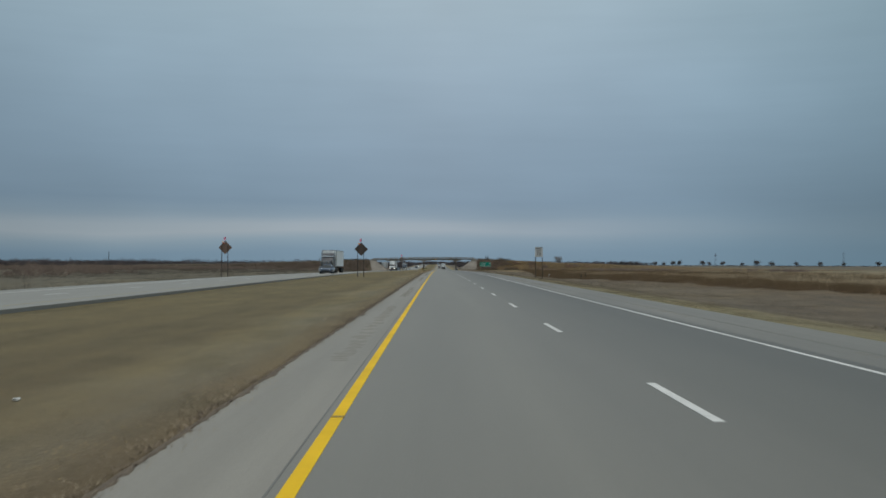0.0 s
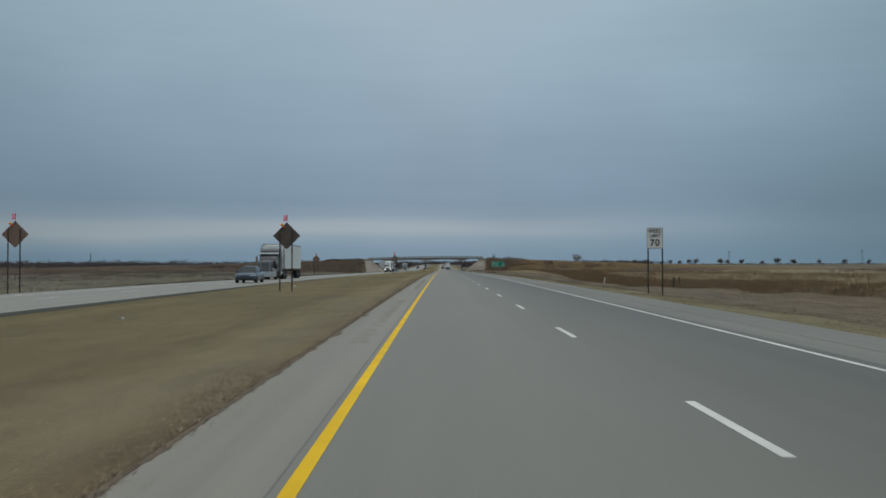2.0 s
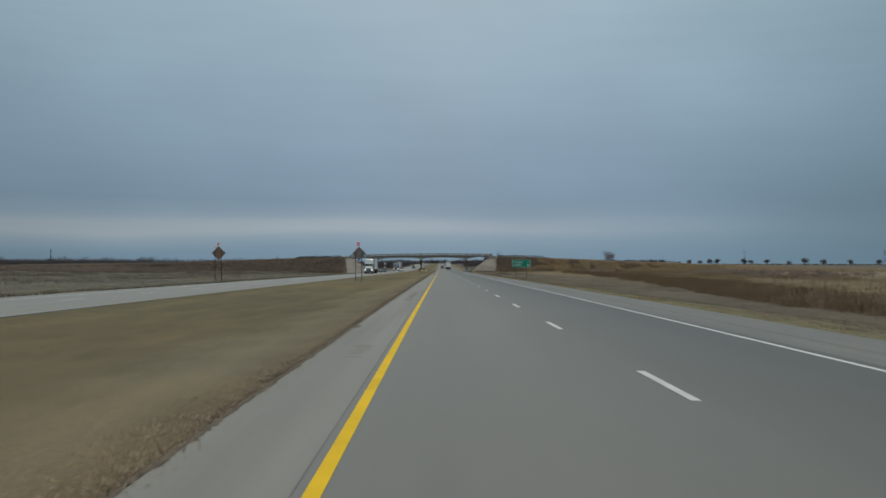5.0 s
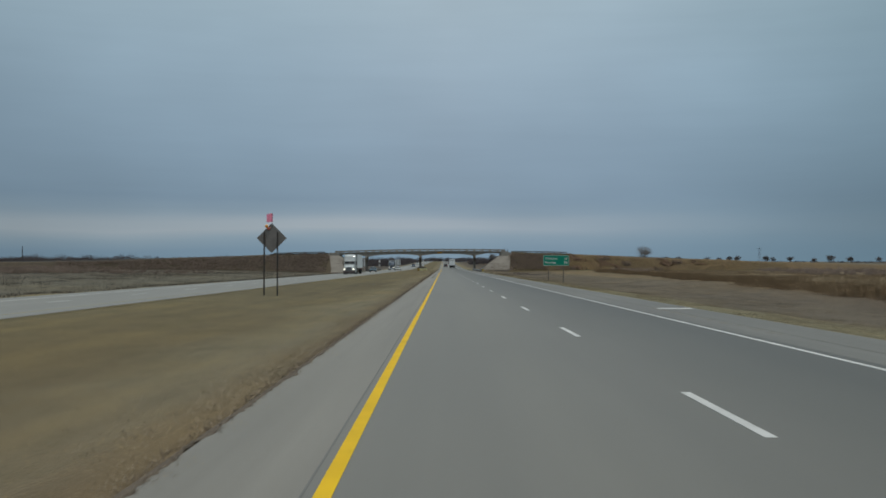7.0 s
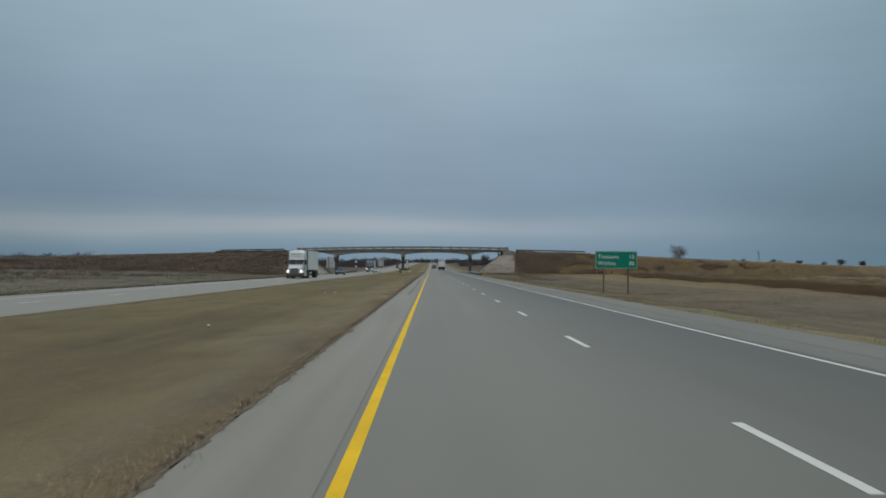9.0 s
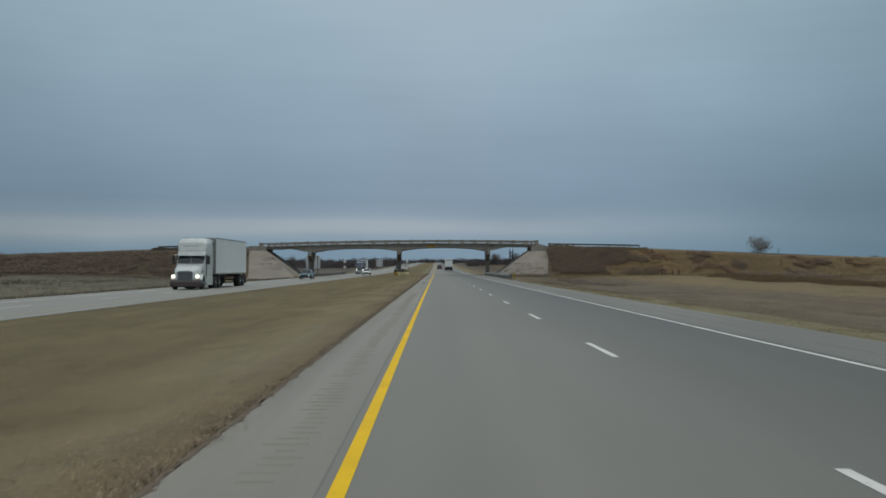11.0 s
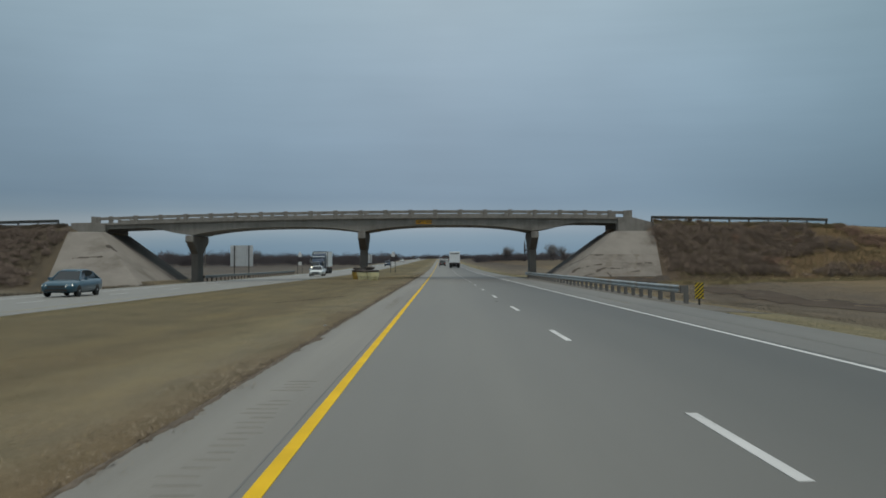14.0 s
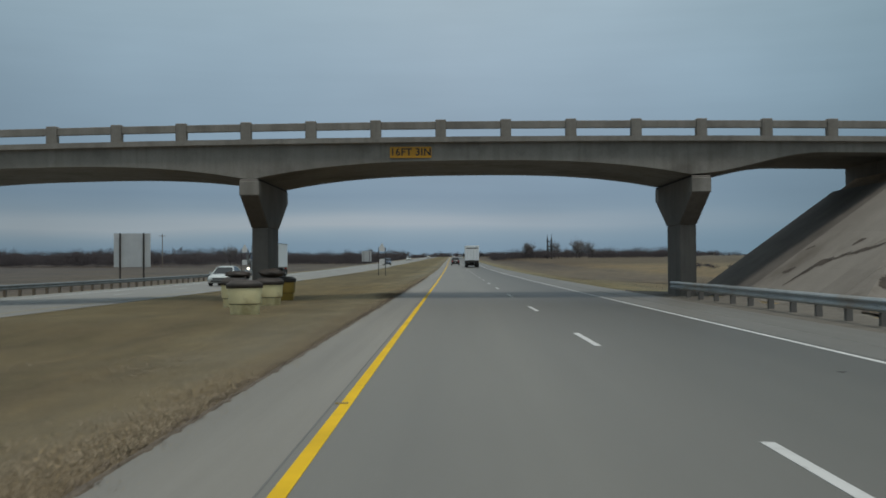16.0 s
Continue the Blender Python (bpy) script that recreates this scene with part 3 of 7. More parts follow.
rumble("rumble_strip", 8.0, 8.35, 0, 620, 0.37, 0.09, RUMBLE)

# soil and matted roots creep over the edge of the shoulder
LIP = surface("soil_and_dead_roots", (0.08, 0.061, 0.044), (0.165, 0.13, 0.093), 5, 40, 0.95, bump=0.6, dist=0.03, where="World")


def edge_x(y):
    """Where the grass meets the shoulder."""
    blob = max(0.0, noise.noise((y * 0.4, 12.0, 0.0)) - 0.3)
    return -1.21 + 0.07 * noise.noise((y * 1.3, 1.0, 0.0)) + 0.05 * noise.noise((y * 4.7, 3.0, 0.0)) + 0.04 * noise.noise((y * 11.0, 8.0, 0.0)) + 0.3 * blob


lip_verts, lip_faces = [], []
for i in range(10200):
    y = 0.06 * i
    a, z = edge_x(y), road_z(y)
    h = 0.008 + 0.014 * abs(noise.noise((y * 3.0, 5.0, 0.0)))
    lip_verts += [(a, y, z - 0.004), (a - 0.02, y, z + h), (-1.27, y, z + h * 0.5), (-1.34, y, z - 0.09)]
    if i:
        for k in range(3):
            b = 4 * i + k
            lip_faces.append((b - 4, b, b + 1, b - 3))
tagged(new("soil_lip", raw_mesh("soil_lip", lip_verts, lip_faces, LIP)), "ragged brown lip of soil along the shoulder edge", "soil", kind="structure")

# damp earth along the ditch bottom before the bridge
MUD = surface("damp_ditch_earth", (0.055, 0.043, 0.034), (0.115, 0.09, 0.068), 0.5, 12, 0.8, bump=0.4, where="World")
mud_verts, mud_faces, mud_index = [], [], {}


def mud_corner(i, j):
    if (i, j) not in mud_index:
        x, y = 15 + 0.5 * i, 440 + 1.0 * j
        mud_index[i, j] = len(mud_verts)
        mud_verts.append((x, y, land_z(x, y) + 0.03))
    return mud_index[i, j]


for i in range(40):
    for j in range(100):
        x, y = 15.25 + 0.5 * i, 440.5 + j
        middle = 25.6 - 2.4 * smooth_step(492, 520, y) + 1.5 * noise.noise((y * 0.05, 9.0, 1.0))
        if abs(x - middle) < 2.0 + 1.6 * noise.noise((x * 0.25, y * 0.07, 6.0)) + 1.2 * noise.noise((x * 0.9, y * 0.3, 2.0)) - 3 * smooth_step(516, 530, y) - 3 * (1 - smooth_step(478, 492, y)):
            mud_faces.append((mud_corner(i, j), mud_corner(i + 1, j), mud_corner(i + 1, j + 1), mud_corner(i, j + 1)))
MUD.node_tree.nodes["Principled BSDF"].inputs["Specular IOR Level"].default_value = 0.05
tagged(new("ditch_earth", raw_mesh("ditch_earth", mud_verts, mud_faces, MUD, True)), "damp dark earth along the bottom of the ditch", "earth", kind="structure")

# gravel under the guardrail
GRAVEL = surface("grey_gravel", (0.095, 0.084, 0.068), (0.18, 0.163, 0.134), 1.2, 45, 0.95, bump=0.6, dist=0.03, where="World")
gravel_verts, gravel_faces = [], []
for i in range(60):
    y = 474 + 1.4 * i
    w = 12.5 + 0.7 * noise.noise((y * 0.3, 2.0, 0.0)) if 1 < i < 58 else 9.9
    for k in range(5):
        x = 9.66 + (w - 9.66) * k / 4
        gravel_verts.append((x, y, (road_z(y) - 0.01 if k == 0 else max(land_z(x, y), land_z(x, y, False)) + 0.035) - (0.06 if k == 4 else 0)))
    if i:
        for k in range(4):
            b = 5 * i + k
            gravel_faces.append((b - 5, b - 4, b + 1, b))
tagged(new("gravel_verge", raw_mesh("gravel_verge", gravel_verts, gravel_faces, GRAVEL)), "strip of grey gravel beneath the guardrail", "gravel", kind="structure")

# ---- the bridge ----
SPANS = (-34.1, -24.55, -6.85, 10.98, 20.5)   # rail end, three piers, rail end
FACE, BACK = 545.9, 553.2


def rail_top(x):
    return 7.08 - 0.0005 * (x - 4) ** 2


def soffit(x):
    """The arched underside of the deck."""
    a, b, c, d, e = SPANS
    for lo, hi in ((b, c), (c, d)):
        if lo <= x <= hi:
            u = (x - (lo + hi) / 2) / ((hi - lo) / 2)
            return rail_top(x) - 1.60 - 0.66 * abs(u) ** 2.8
    u = (x - a) / (b - a) if x < b else (e - x) / (e - d)
    return rail_top(x) - 1.30 - 0.87 * smooth_step(0.5, 1.04, u)


bridge = thing("overpass_bridge", "old concrete overpass with arched spans, post railings and hammerhead piers", "bridge", (0, 0, 0))


def deck_solid(y0, y1, top, bottom, x0, x1, n=90):
    bm = bmesh.new()
    rows = []
    for i in range(n + 1):
        x = x0 + (x1 - x0) * i / n
        rows.append([bm.verts.new(p) for p in ((x, y0, bottom(x)), (x, y0, top(x)), (x, y1, top(x)), (x, y1, bottom(x)))])
    for p, q in zip(rows, rows[1:]):
        for i in range(4):
            j = (i + 1) % 4
            bm.faces.new((p[i], p[j], q[j], q[i]))
    bm.faces.new(rows[0])
    bm.faces.new(rows[-1][::-1])
    bmesh.ops.recalc_face_normals(bm, faces=bm.faces)
    return bm


X0, X1 = SPANS[0], SPANS[-1]
part("arched_girder", deck_solid(FACE + 0.22, BACK - 0.22, lambda x: rail_top(x) - 0.89, soffit, X0 + 0.3, X1 - 0.3), CONCRETE, bridge, "arched concrete girder, dark underneath")
part("deck", deck_solid(FACE, BACK, lambda x: rail_top(x) - 0.76, lambda x: rail_top(x) - 0.89, X0, X1), CONCRETE, bridge, "concrete deck slab with a projecting edge")
for y0 in (FACE + 0.03, BACK - 0.38):
    part("kerb", deck_solid(y0, y0 + 0.35, lambda x: rail_top(x) - 0.68, lambda x: rail_top(x) - 0.76, X0, X1), CONCRETE, bridge)
post_mesh = mesh_of("railing_post", a_box(-0.21, 0.21, -0.16, 0.16, -0.70, 0.0), CONCRETE)
for y0 in (FACE + 0.2, BACK - 0.2):
    xs = [10.99 + 2.563 * k for k in range(-17, 4)]
    xs = [X0 + 0.22] + [x for x in xs if X0 + 1.2 < x < X1 - 1.2] + [X1 - 0.22]
    for x in xs:
        ob = new("railing_post", post_mesh)
        ob.parent = bridge
        ob.location = (x, y0, rail_top(x))
        soften(ob, 0.02)
    for a, b in zip(xs, xs[1:]):
        bm = deck_solid(y0 - 0.1, y0 + 0.1, lambda x: rail_top(x) - 0.07, lambda x: rail_top(x) - 0.36, a + 0.21, b - 0.21, 3)
        soften(part("railing_beam", bm, CONCRETE, bridge), 0.015)


def pier(x, top, foot):
    cap = [(FACE + 0.18, top), (FACE + 0.18, top - 0.66), (548.35, top - 1.85), (550.75, top - 1.85), (BACK - 0.18, top - 0.66), (BACK - 0.18, top)]
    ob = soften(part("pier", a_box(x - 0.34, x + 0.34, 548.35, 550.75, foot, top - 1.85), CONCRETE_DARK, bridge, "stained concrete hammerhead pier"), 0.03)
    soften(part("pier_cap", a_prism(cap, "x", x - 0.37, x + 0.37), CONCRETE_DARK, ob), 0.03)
    # the cap's lit ends are painted as paler blocks against the shaded cap
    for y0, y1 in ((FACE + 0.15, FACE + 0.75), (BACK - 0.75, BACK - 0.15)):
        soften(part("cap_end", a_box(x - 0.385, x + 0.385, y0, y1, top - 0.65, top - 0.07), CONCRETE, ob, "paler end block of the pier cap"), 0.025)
    # a solid dark strip fills the bearing joint
    part("bearing_gap", a_box(x - 0.375, x + 0.375, FACE + 0.24, BACK - 0.24, top - 0.05, top + 0.01), JOINT_DARK, ob, "dark joint between pier and girder")
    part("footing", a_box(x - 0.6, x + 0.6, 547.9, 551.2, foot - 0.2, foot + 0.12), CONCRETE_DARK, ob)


for x, foot in zip(SPANS[1:4], (-0.45, -0.35, -0.2)):
    pier(x, soffit(x) + 0.03, foot)
for s, x in ((1, X1), (-1, X0)):
    inner, outer = x - s * 1.15, x + s * 1.2
    top = soffit(x - s * 1.5)
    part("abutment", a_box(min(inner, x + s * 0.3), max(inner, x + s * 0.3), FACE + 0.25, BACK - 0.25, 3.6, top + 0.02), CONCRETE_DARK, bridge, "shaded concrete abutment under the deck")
    # wing walls run out along the bank and drop towards their ends
    for y0 in (FACE - 0.02, BACK - 0.3):
        far = x + s * 2.5
        wing = [(x - s * 1.0, 3.8), (far, 3.8), (far, 5.74), (x + s * 0.05, rail_top(x) - 0.58), (x - s * 1.0, rail_top(x) - 0.9)]
        soften(part("wing_wall", a_prism(wing, "y", y0, y0 + 0.32), CONCRETE, bridge), 0.02)

part("end_block", a_box(X1 - 0.02, X1 + 0.45, FACE + 0.02, FACE + 0.4, 5.6, rail_top(X1) + 0.03), CONCRETE, bridge)
part("end_block", a_box(X0 - 0.45, X0 + 0.02, FACE + 0.02, FACE + 0.4, 5.6, rail_top(X0) + 0.03), CONCRETE, bridge)

# the crossing road on the bank
CROSS = surface("crossing_road", (0.13, 0.13, 0.125), (0.19, 0.19, 0.18), 0.5, 30, 0.9)
for s, a, b in ((1, X1, 110), (-1, -150, X0)):
    bm = bmesh.new()
    rows = []
    for i in range(25):
        x = a + (b - a) * i / 24
        rows.append([bm.verts.new((x, y, crest_z(x) + dz)) for y, dz in ((546.6, 0.1), (552.6, 0.1), (552.6, -0.2), (546.6, -0.2))])
    for p, q in zip(rows, rows[1:]):
        for i in range(4):
            bm.faces.new((p[i], q[i], q[(i + 1) % 4], p[(i + 1) % 4]))
    bm.faces.new(rows[0])
    bm.faces.new(rows[-1][::-1])
    bmesh.ops.recalc_face_normals(bm, faces=bm.faces)
    tagged(part("crossing_road", bm, CROSS), "narrow asphalt road on top of the embankment", "road", kind="structure")


# slope paving under and beside the abutments, panel by panel
def slope_paving(s, label):
    holder = tagged(new("slope_paving"), label, "slope paving", kind="structure")
    toe, top = (12.1, 22.0) if s > 0 else (-25.8, -36.2)
    us = (0, 0.17, 0.34, 0.51, 0.68, 0.84, 1.0)

    def place(u, y):
        """The outer edge of the paving leans in towards the toe of the bank."""
        rim = top + s * (along([(534.6, -0.5), (545.5, 0.9)], y) if s > 0 else along([(534.6, -1.7), (545.5, 0.2)], y))
        return toe + (rim - toe) * u

    ys = ([533.1] if s < 0 else []) + [534.6, 536.6, 538.6, 541.0, 543.4, 545.7, 548.3, 551.0, 553.6, 556.4, 559.2, 562.0, 564.6]
    for i in range(6):
        for j in range(len(ys) - 1):
            a, b = us[i] + 0.0001, us[i + 1] - 0.0001
            c, d = ys[j] + 0.0015, ys[j + 1] - 0.0015
            n = 5
            old = s > 0 and d < 538.7   # the lowest rows have broken and sunk
            sink = random.uniform(0.0, 0.01) if old else 0.0
            bm = bmesh.new()
            grid = []
            keep = False
            for q in range(n):
                row = []
                for p in range(n):
                    y = c + (d - c) * q / (n - 1)
                    x = place(a + (b - a) * p / (n - 1), y)
                    bank = bank_z(x, y)
                    base = along(ACROSS, x) + 0.0
                    keep = keep or bank > base + (0.05 if s > 0 else -0.3)
                    under = abs(x) > 0 and FACE - 0.2 < y < BACK and ((s > 0 and x > 18.8) or (s < 0 and x < -32.6))
                    row.append(bm.verts.new((x, y, min(max(bank, base - (0.12 if s > 0 else 0.0)), 4.0 if under else 9) + 0.07 - sink)))
                grid.append(row)
            if not keep:
                bm.free()
                continue
            for q in range(n - 1):
                for p in range(n - 1):
                    bm.faces.new((grid[q][p], grid[q][p + 1], grid[q + 1][p + 1], grid[q + 1][p]))
            ret = bmesh.ops.extrude_face_region(bm, geom=bm.faces[:])
            for v in ret["geom"]:
                if isinstance(v, bmesh.types.BMVert):
                    v.co.z -= 0.16
            bmesh.ops.recalc_face_normals(bm, faces=bm.faces)
            # panels between the deck's two edges take a darker concrete
            part("paving_panel", bm, PAVING_OLD if old else (PAVING_UNDER if FACE - 0.3 < c and d < BACK + 0.5 else PAVING), holder)
    return holder


slope_paving(1, "cracked pale concrete slope paving beneath the bridge end")
slope_paving(-1, "smooth pale concrete slope paving beneath the bridge end")

SOIL = surface("damp_soil", (0.03, 0.024, 0.019), (0.085, 0.066, 0.049), 2, 12, 0.95, bump=0.5, where="World")


def crack(points, wide, seed, lie=None, lift=0.081):
    """A ragged, broken gap in the slope paving, filled with soil and dead grass."""
    cell = 0.05
    xs, ys = [p[0] for p in points], [p[1] for p in points]
    verts, faces, index = [], [], {}

    def corner(i, j):
        if (i, j) not in index:
            x, y = i * cell + 0.02 * noise.noise((i * 3.1, j * 1.7, seed)), j * cell + 0.02 * noise.noise((i * 1.3, j * 2.9, seed + 5))
            index[i, j] = len(verts)
            verts.append((x, y, (lie or bank_z)(x, y) + lift + 0.003 * noise.noise((x * 4, y * 4, seed))))
        return index[i, j]

    for i in range(int((min(xs) - 1) / cell), int((max(xs) + 1) / cell)):
        for j in range(int((min(ys) - 1) / cell), int((max(ys) + 1) / cell)):
            p = Vector(((i + 0.5) * cell, (j + 0.5) * cell))
            gap = 9.0
            for a, b in zip(points, points[1:]):
                a, b = Vector(a), Vector(b)
                t = min(1.0, max(0.0, (p - a).dot(b - a) / (b - a).length_squared))
                gap = min(gap, (p - a.lerp(b, t)).length)
            gap += 0.12 * noise.noise((p.x * 2.2, p.y * 2.2, seed + 2)) + 0.07 * noise.noise((p.x * 8, p.y * 8, seed + 3))
            if gap < 0.03 + wide * max(0.2, 0.45 + 1.0 * noise.noise((p.x * 0.8, p.y * 0.8, seed + 0.5))):
                faces.append((corner(i, j), corner(i + 1, j), corner(i + 1, j + 1), corner(i, j + 1)))
    bm = bmesh.new()
    vs = [bm.verts.new(v) for v in verts]
    for f in faces:
        bm.faces.new([vs[k] for k in f])
    return bm


right_paving = [o for o in scene.collection.objects if o.name == "slope_paving"][0]
CRACKS = (([(13.0, 542.5), (14.0, 542.0), (14.4, 540.6), (14.84, 538.7)], 0.3), ([(14.84, 538.7), (15.6, 538.5), (16.7, 538.5)], 0.08), ([(13.45, 535.4), (13.82, 535.9), (15.1, 536.4)], 0.1), ([(15.6, 536.6), (16.3, 536.76)], 0.07),
          ([(14.4, 534.6), (15.25, 535.1)], 0.1), ([(15.7, 535.5), (16.3, 536.0)], 0.16), ([(16.6, 536.1), (17.3, 536.0), (18.1, 536.0)], 0.08),
          ([(16.6, 535.2), (16.8, 534.6)], 0.12), ([(18.9, 535.4), (19.5, 535.5)], 0.1), ([(19.6, 536.8), (20.0, 536.95), (21.0, 536.95)], 0.1),
          ([(14.8, 545.2), (14.9, 544.8)], 0.1), ([(13.6, 544.3), (13.7, 543.8)], 0.1), ([(15.0, 541.1), (15.1, 540.8)], 0.1))
STAIN = surface("washed_out_soil_film", (0.125, 0.105, 0.083), (0.2, 0.178, 0.148), 1.6, 14, 0.95, bump=0.2, where="World")
STAINS = (([(15.7, 535.5), (16.7, 536.4), (17.2, 537.4), (17.9, 538.4)], 0.5), ([(19.2, 536.0), (19.6, 536.9), (19.85, 538.4)], 0.3), ([(16.6, 535.2), (17.2, 534.8), (18.3, 535.0), (19.5, 535.5)], 0.4), ([(14.5, 540.2), (15.2, 538.7)], 0.4))
for i, (line, w) in enumerate(STAINS):
    part("soil_film", crack(line, w, 31 + i, None, 0.076), STAIN, right_paving, "thin brown film of washed-out soil")
for i, (line, w) in enumerate(CRACKS):
    part("soil_crack", crack(line, w, i), SOIL, right_paving, "soil-filled crack")
left_paving = [o for o in scene.collection.objects if o.name == "slope_paving.001"][0]
part("soil_crack", crack([(-30.2, 540.2), (-30.9, 540.6), (-31.1, 540.8)], 0.3, 9), SOIL, left_paving, "soil-filled crack")
part("soil_crack", crack([(-31.0, 538.6), (-32.8, 538.5), (-33.6, 538.4)], 0.12, 10), SOIL, left_paving, "soil-filled crack")

tagged(part("toe_soil", crack([(12.6, 533.8), (15.0, 533.4), (18.0, 533.5), (21.8, 533.8)], 1.1, 21, land_z), SOIL), "dark bare soil along the toe of the slope paving", "soil", kind="structure")
tagged(part("toe_soil", crack([(-26.5, 533.2), (-30.0, 532.6), (-34.0, 533.0)], 0.5, 23, land_z), SOIL), "dark bare soil along the toe of the slope paving", "soil", kind="structure")

# ---- guardrails ----
W_OUT = [(-0.00, -0.155), (-0.025, -0.15), (-0.08, -0.10), (-0.08, -0.065), (-0.02, -0.015), (-0.02, 0.015), (-0.08, 0.065), (-0.08, 0.10), (-0.025, 0.15), (-0.0, 0.155)]


def guardrail(label, line, post_gap, material, post_mat, facing, rail_h=0.56, name="guardrail"):
    """A corrugated beam on posts along a line of (x, y, z) places; facing: the side that the beam hangs on."""
    holder = thing(name, label, "guardrail", line[0])
    o = Vector(line[0])
    pts = [Vector(p) - o for p in line]
    bm = bmesh.new()
    rows = []
    for i, p in enumerate(pts):
        d = (pts[min(i + 1, len(pts) - 1)] - pts[max(i - 1, 0)])
        side = Vector((-d.y, d.x, 0)).normalized() * facing
        rows.append([[bm.verts.new(p + side * (-u * 1.0 + t) + Vector((0, 0, rail_h + h))) for u, h in W_OUT] for t in (0.0, -0.012)])
    k = len(W_OUT)
    for p, q in zip(rows, rows[1:]):
        for s in (0, 1):
            for i in range(k - 1):
                f = (p[s][i], p[s][i + 1], q[s][i + 1], q[s][i])
                bm.faces.new(f if s == 0 else f[::-1])
        for i in (0, k - 1):
            bm.faces.new((p[0][i], q[0][i], q[1][i], p[1][i]))
    bmesh.ops.recalc_face_normals(bm, faces=bm.faces)
    part("rail_beam", bm, material, holder, smooth=False)
    # posts at even steps along the line
    total = [0.0]
    for a, b in zip(pts, pts[1:]):
        total.append(total[-1] + (b - a).length)
    n = max(2, int(total[-1] / post_gap))
    pm = mesh_of("rail_post", a_box(-0.07, 0.07, -0.08, 0.08, -0.5, rail_h + 0.14), post_mat)
    bk = mesh_of("block", a_box(-0.07, 0.07, -0.07, 0.07, rail_h - 0.16, rail_h + 0.14), post_mat)
    for j in range(n + 1):
        s = min(total[-1] * j / n, total[-1] - 1e-4)
        i = max(q for q in range(len(total) - 1) if total[q] <= s)
        p = pts[i].lerp(pts[i + 1], (s - total[i]) / max(1e-6, total[i + 1] - total[i]))
        d = pts[i + 1] - pts[i]
        side = Vector((-d.y, d.x, 0)).normalized() * facing
        ob = new("rail_post", pm)
        ob.parent = holder
        ob.location = p - side * 0.24
        ob.rotation_euler = (radians(random.uniform(-1, 1)), radians(random.uniform(-1, 1)), math.atan2(d.y, d.x))
        b2 = new("block", bk)
        b2.parent = ob
        b2.location = ob.rotation_euler.to_matrix().inverted() @ (side * 0.155)
    return holder


RAILPOST = surface("greyed_rail_post", (0.10, 0.097, 0.09), (0.19, 0.182, 0.17), 4, 40, 0.9, stretch=(1, 1, 0.2))
line = [(10.55, 482.9, -0.08), (10.42, 486, -0.08)] + [(10.35, y, road_z(y) - 0.08) for y in range(489, 538, 4)] + [(10.3, 541, -0.08), (10.2, 544.5, -0.08), (10.2, 548, -0.08)]
guardrail("galvanised guardrail with timber posts leading to the bridge pier", line, 1.9, GALV, RAILPOST, 1)
DARKRAIL = surface("dull_dark_rail", (0.07, 0.075, 0.07), (0.13, 0.13, 0.12), 1.5, 20, 0.6, 0.4, bump=0.1)
line = [(x, 545.9, crest_z(x) + 0.05) for x in (23.0, 26, 29, 32, 35, 38, 41)]
guardrail("dark weathered guardrail on the crest of the embankment", line, 1.9, DARKRAIL, DARKRAIL, -1, 0.54)
line = [(x, 545.9, crest_z(x) + 0.05) for x in (-54.5, -50, -46, -42, -38)]
guardrail("dark weathered guardrail on the crest of the embankment", line, 1.9, DARKRAIL, DARKRAIL, -1, 0.54)
line = [(-24.08, 551.0, -0.42), (-24.05, 553.5, -0.42), (-23.95, 556, -0.42)] + [(-23.8, y, far_z(-23.3, y) - 0.05) for y in range(560, 616, 5)]
DULLRAIL = surface("dull_galvanised_steel", (0.15, 0.16, 0.16), (0.25, 0.265, 0.265), 1.5, 30, 0.6, 0.5, bump=0.08)
guardrail("dull galvanised guardrail along the oncoming carriageway past the bridge", line, 1.9, DULLRAIL, WOODPOST, -1)

# ---- signs ----
SIGN_BACK = surface("weathered_sign_back", (0.14, 0.13, 0.12), (0.24, 0.225, 0.21), 2.5, 30, 0.6, 0.4, bump=0.1)
SIGN_BACK_DARK = surface("dark_sign_back", (0.065, 0.052, 0.045), (0.12, 0.095, 0.08), 2.5, 30, 0.7, 0.2, bump=0.1)
SIGN_BACK_RED = surface("reddish_sign_back", (0.1445, 0.0903, 0.0688), (0.2125, 0.1488, 0.1148), 2.5, 30, 0.7, 0.1, bump=0.1)
ORANGE = surface("orange_sheeting", (0.72, 0.22, 0.03), (0.8, 0.28, 0.05), 2, 30, 0.5, bump=0.05)
PINK = surface("pink_flag_cloth", (0.88, 0.24, 0.38), (0.97, 0.34, 0.48), 4, 40, 0.8, bump=0.1)
REDLENS = surface("faded_red_plastic", (0.42, 0.07, 0.035), (0.52, 0.11, 0.05), 5, 30, 0.5, bump=0.05)
AMBER = surface("amber_lens", (0.75, 0.28, 0.03), (0.9, 0.38, 0.05), 6, 30, 0.3, bump=0.05)
SIGN_WHITE = surface("white_sheeting", (0.58, 0.585, 0.57), (0.68, 0.69, 0.68), 1.5, 30, 0.45, bump=0.04)
SIGN_GREEN = surface("green_sheeting", (0.005, 0.20, 0.135), (0.008, 0.25, 0.17), 1.0, 20, 0.45, bump=0.04)
SIGN_GREEN.node_tree.nodes["Principled BSDF"].inputs["Specular IOR Level"].default_value = 0.2
RUSTPOST = surface("weathered_brown_steel", (0.11, 0.09, 0.075), (0.19, 0.16, 0.135), 3, 30, 0.75, 0.3, bump=0.1)
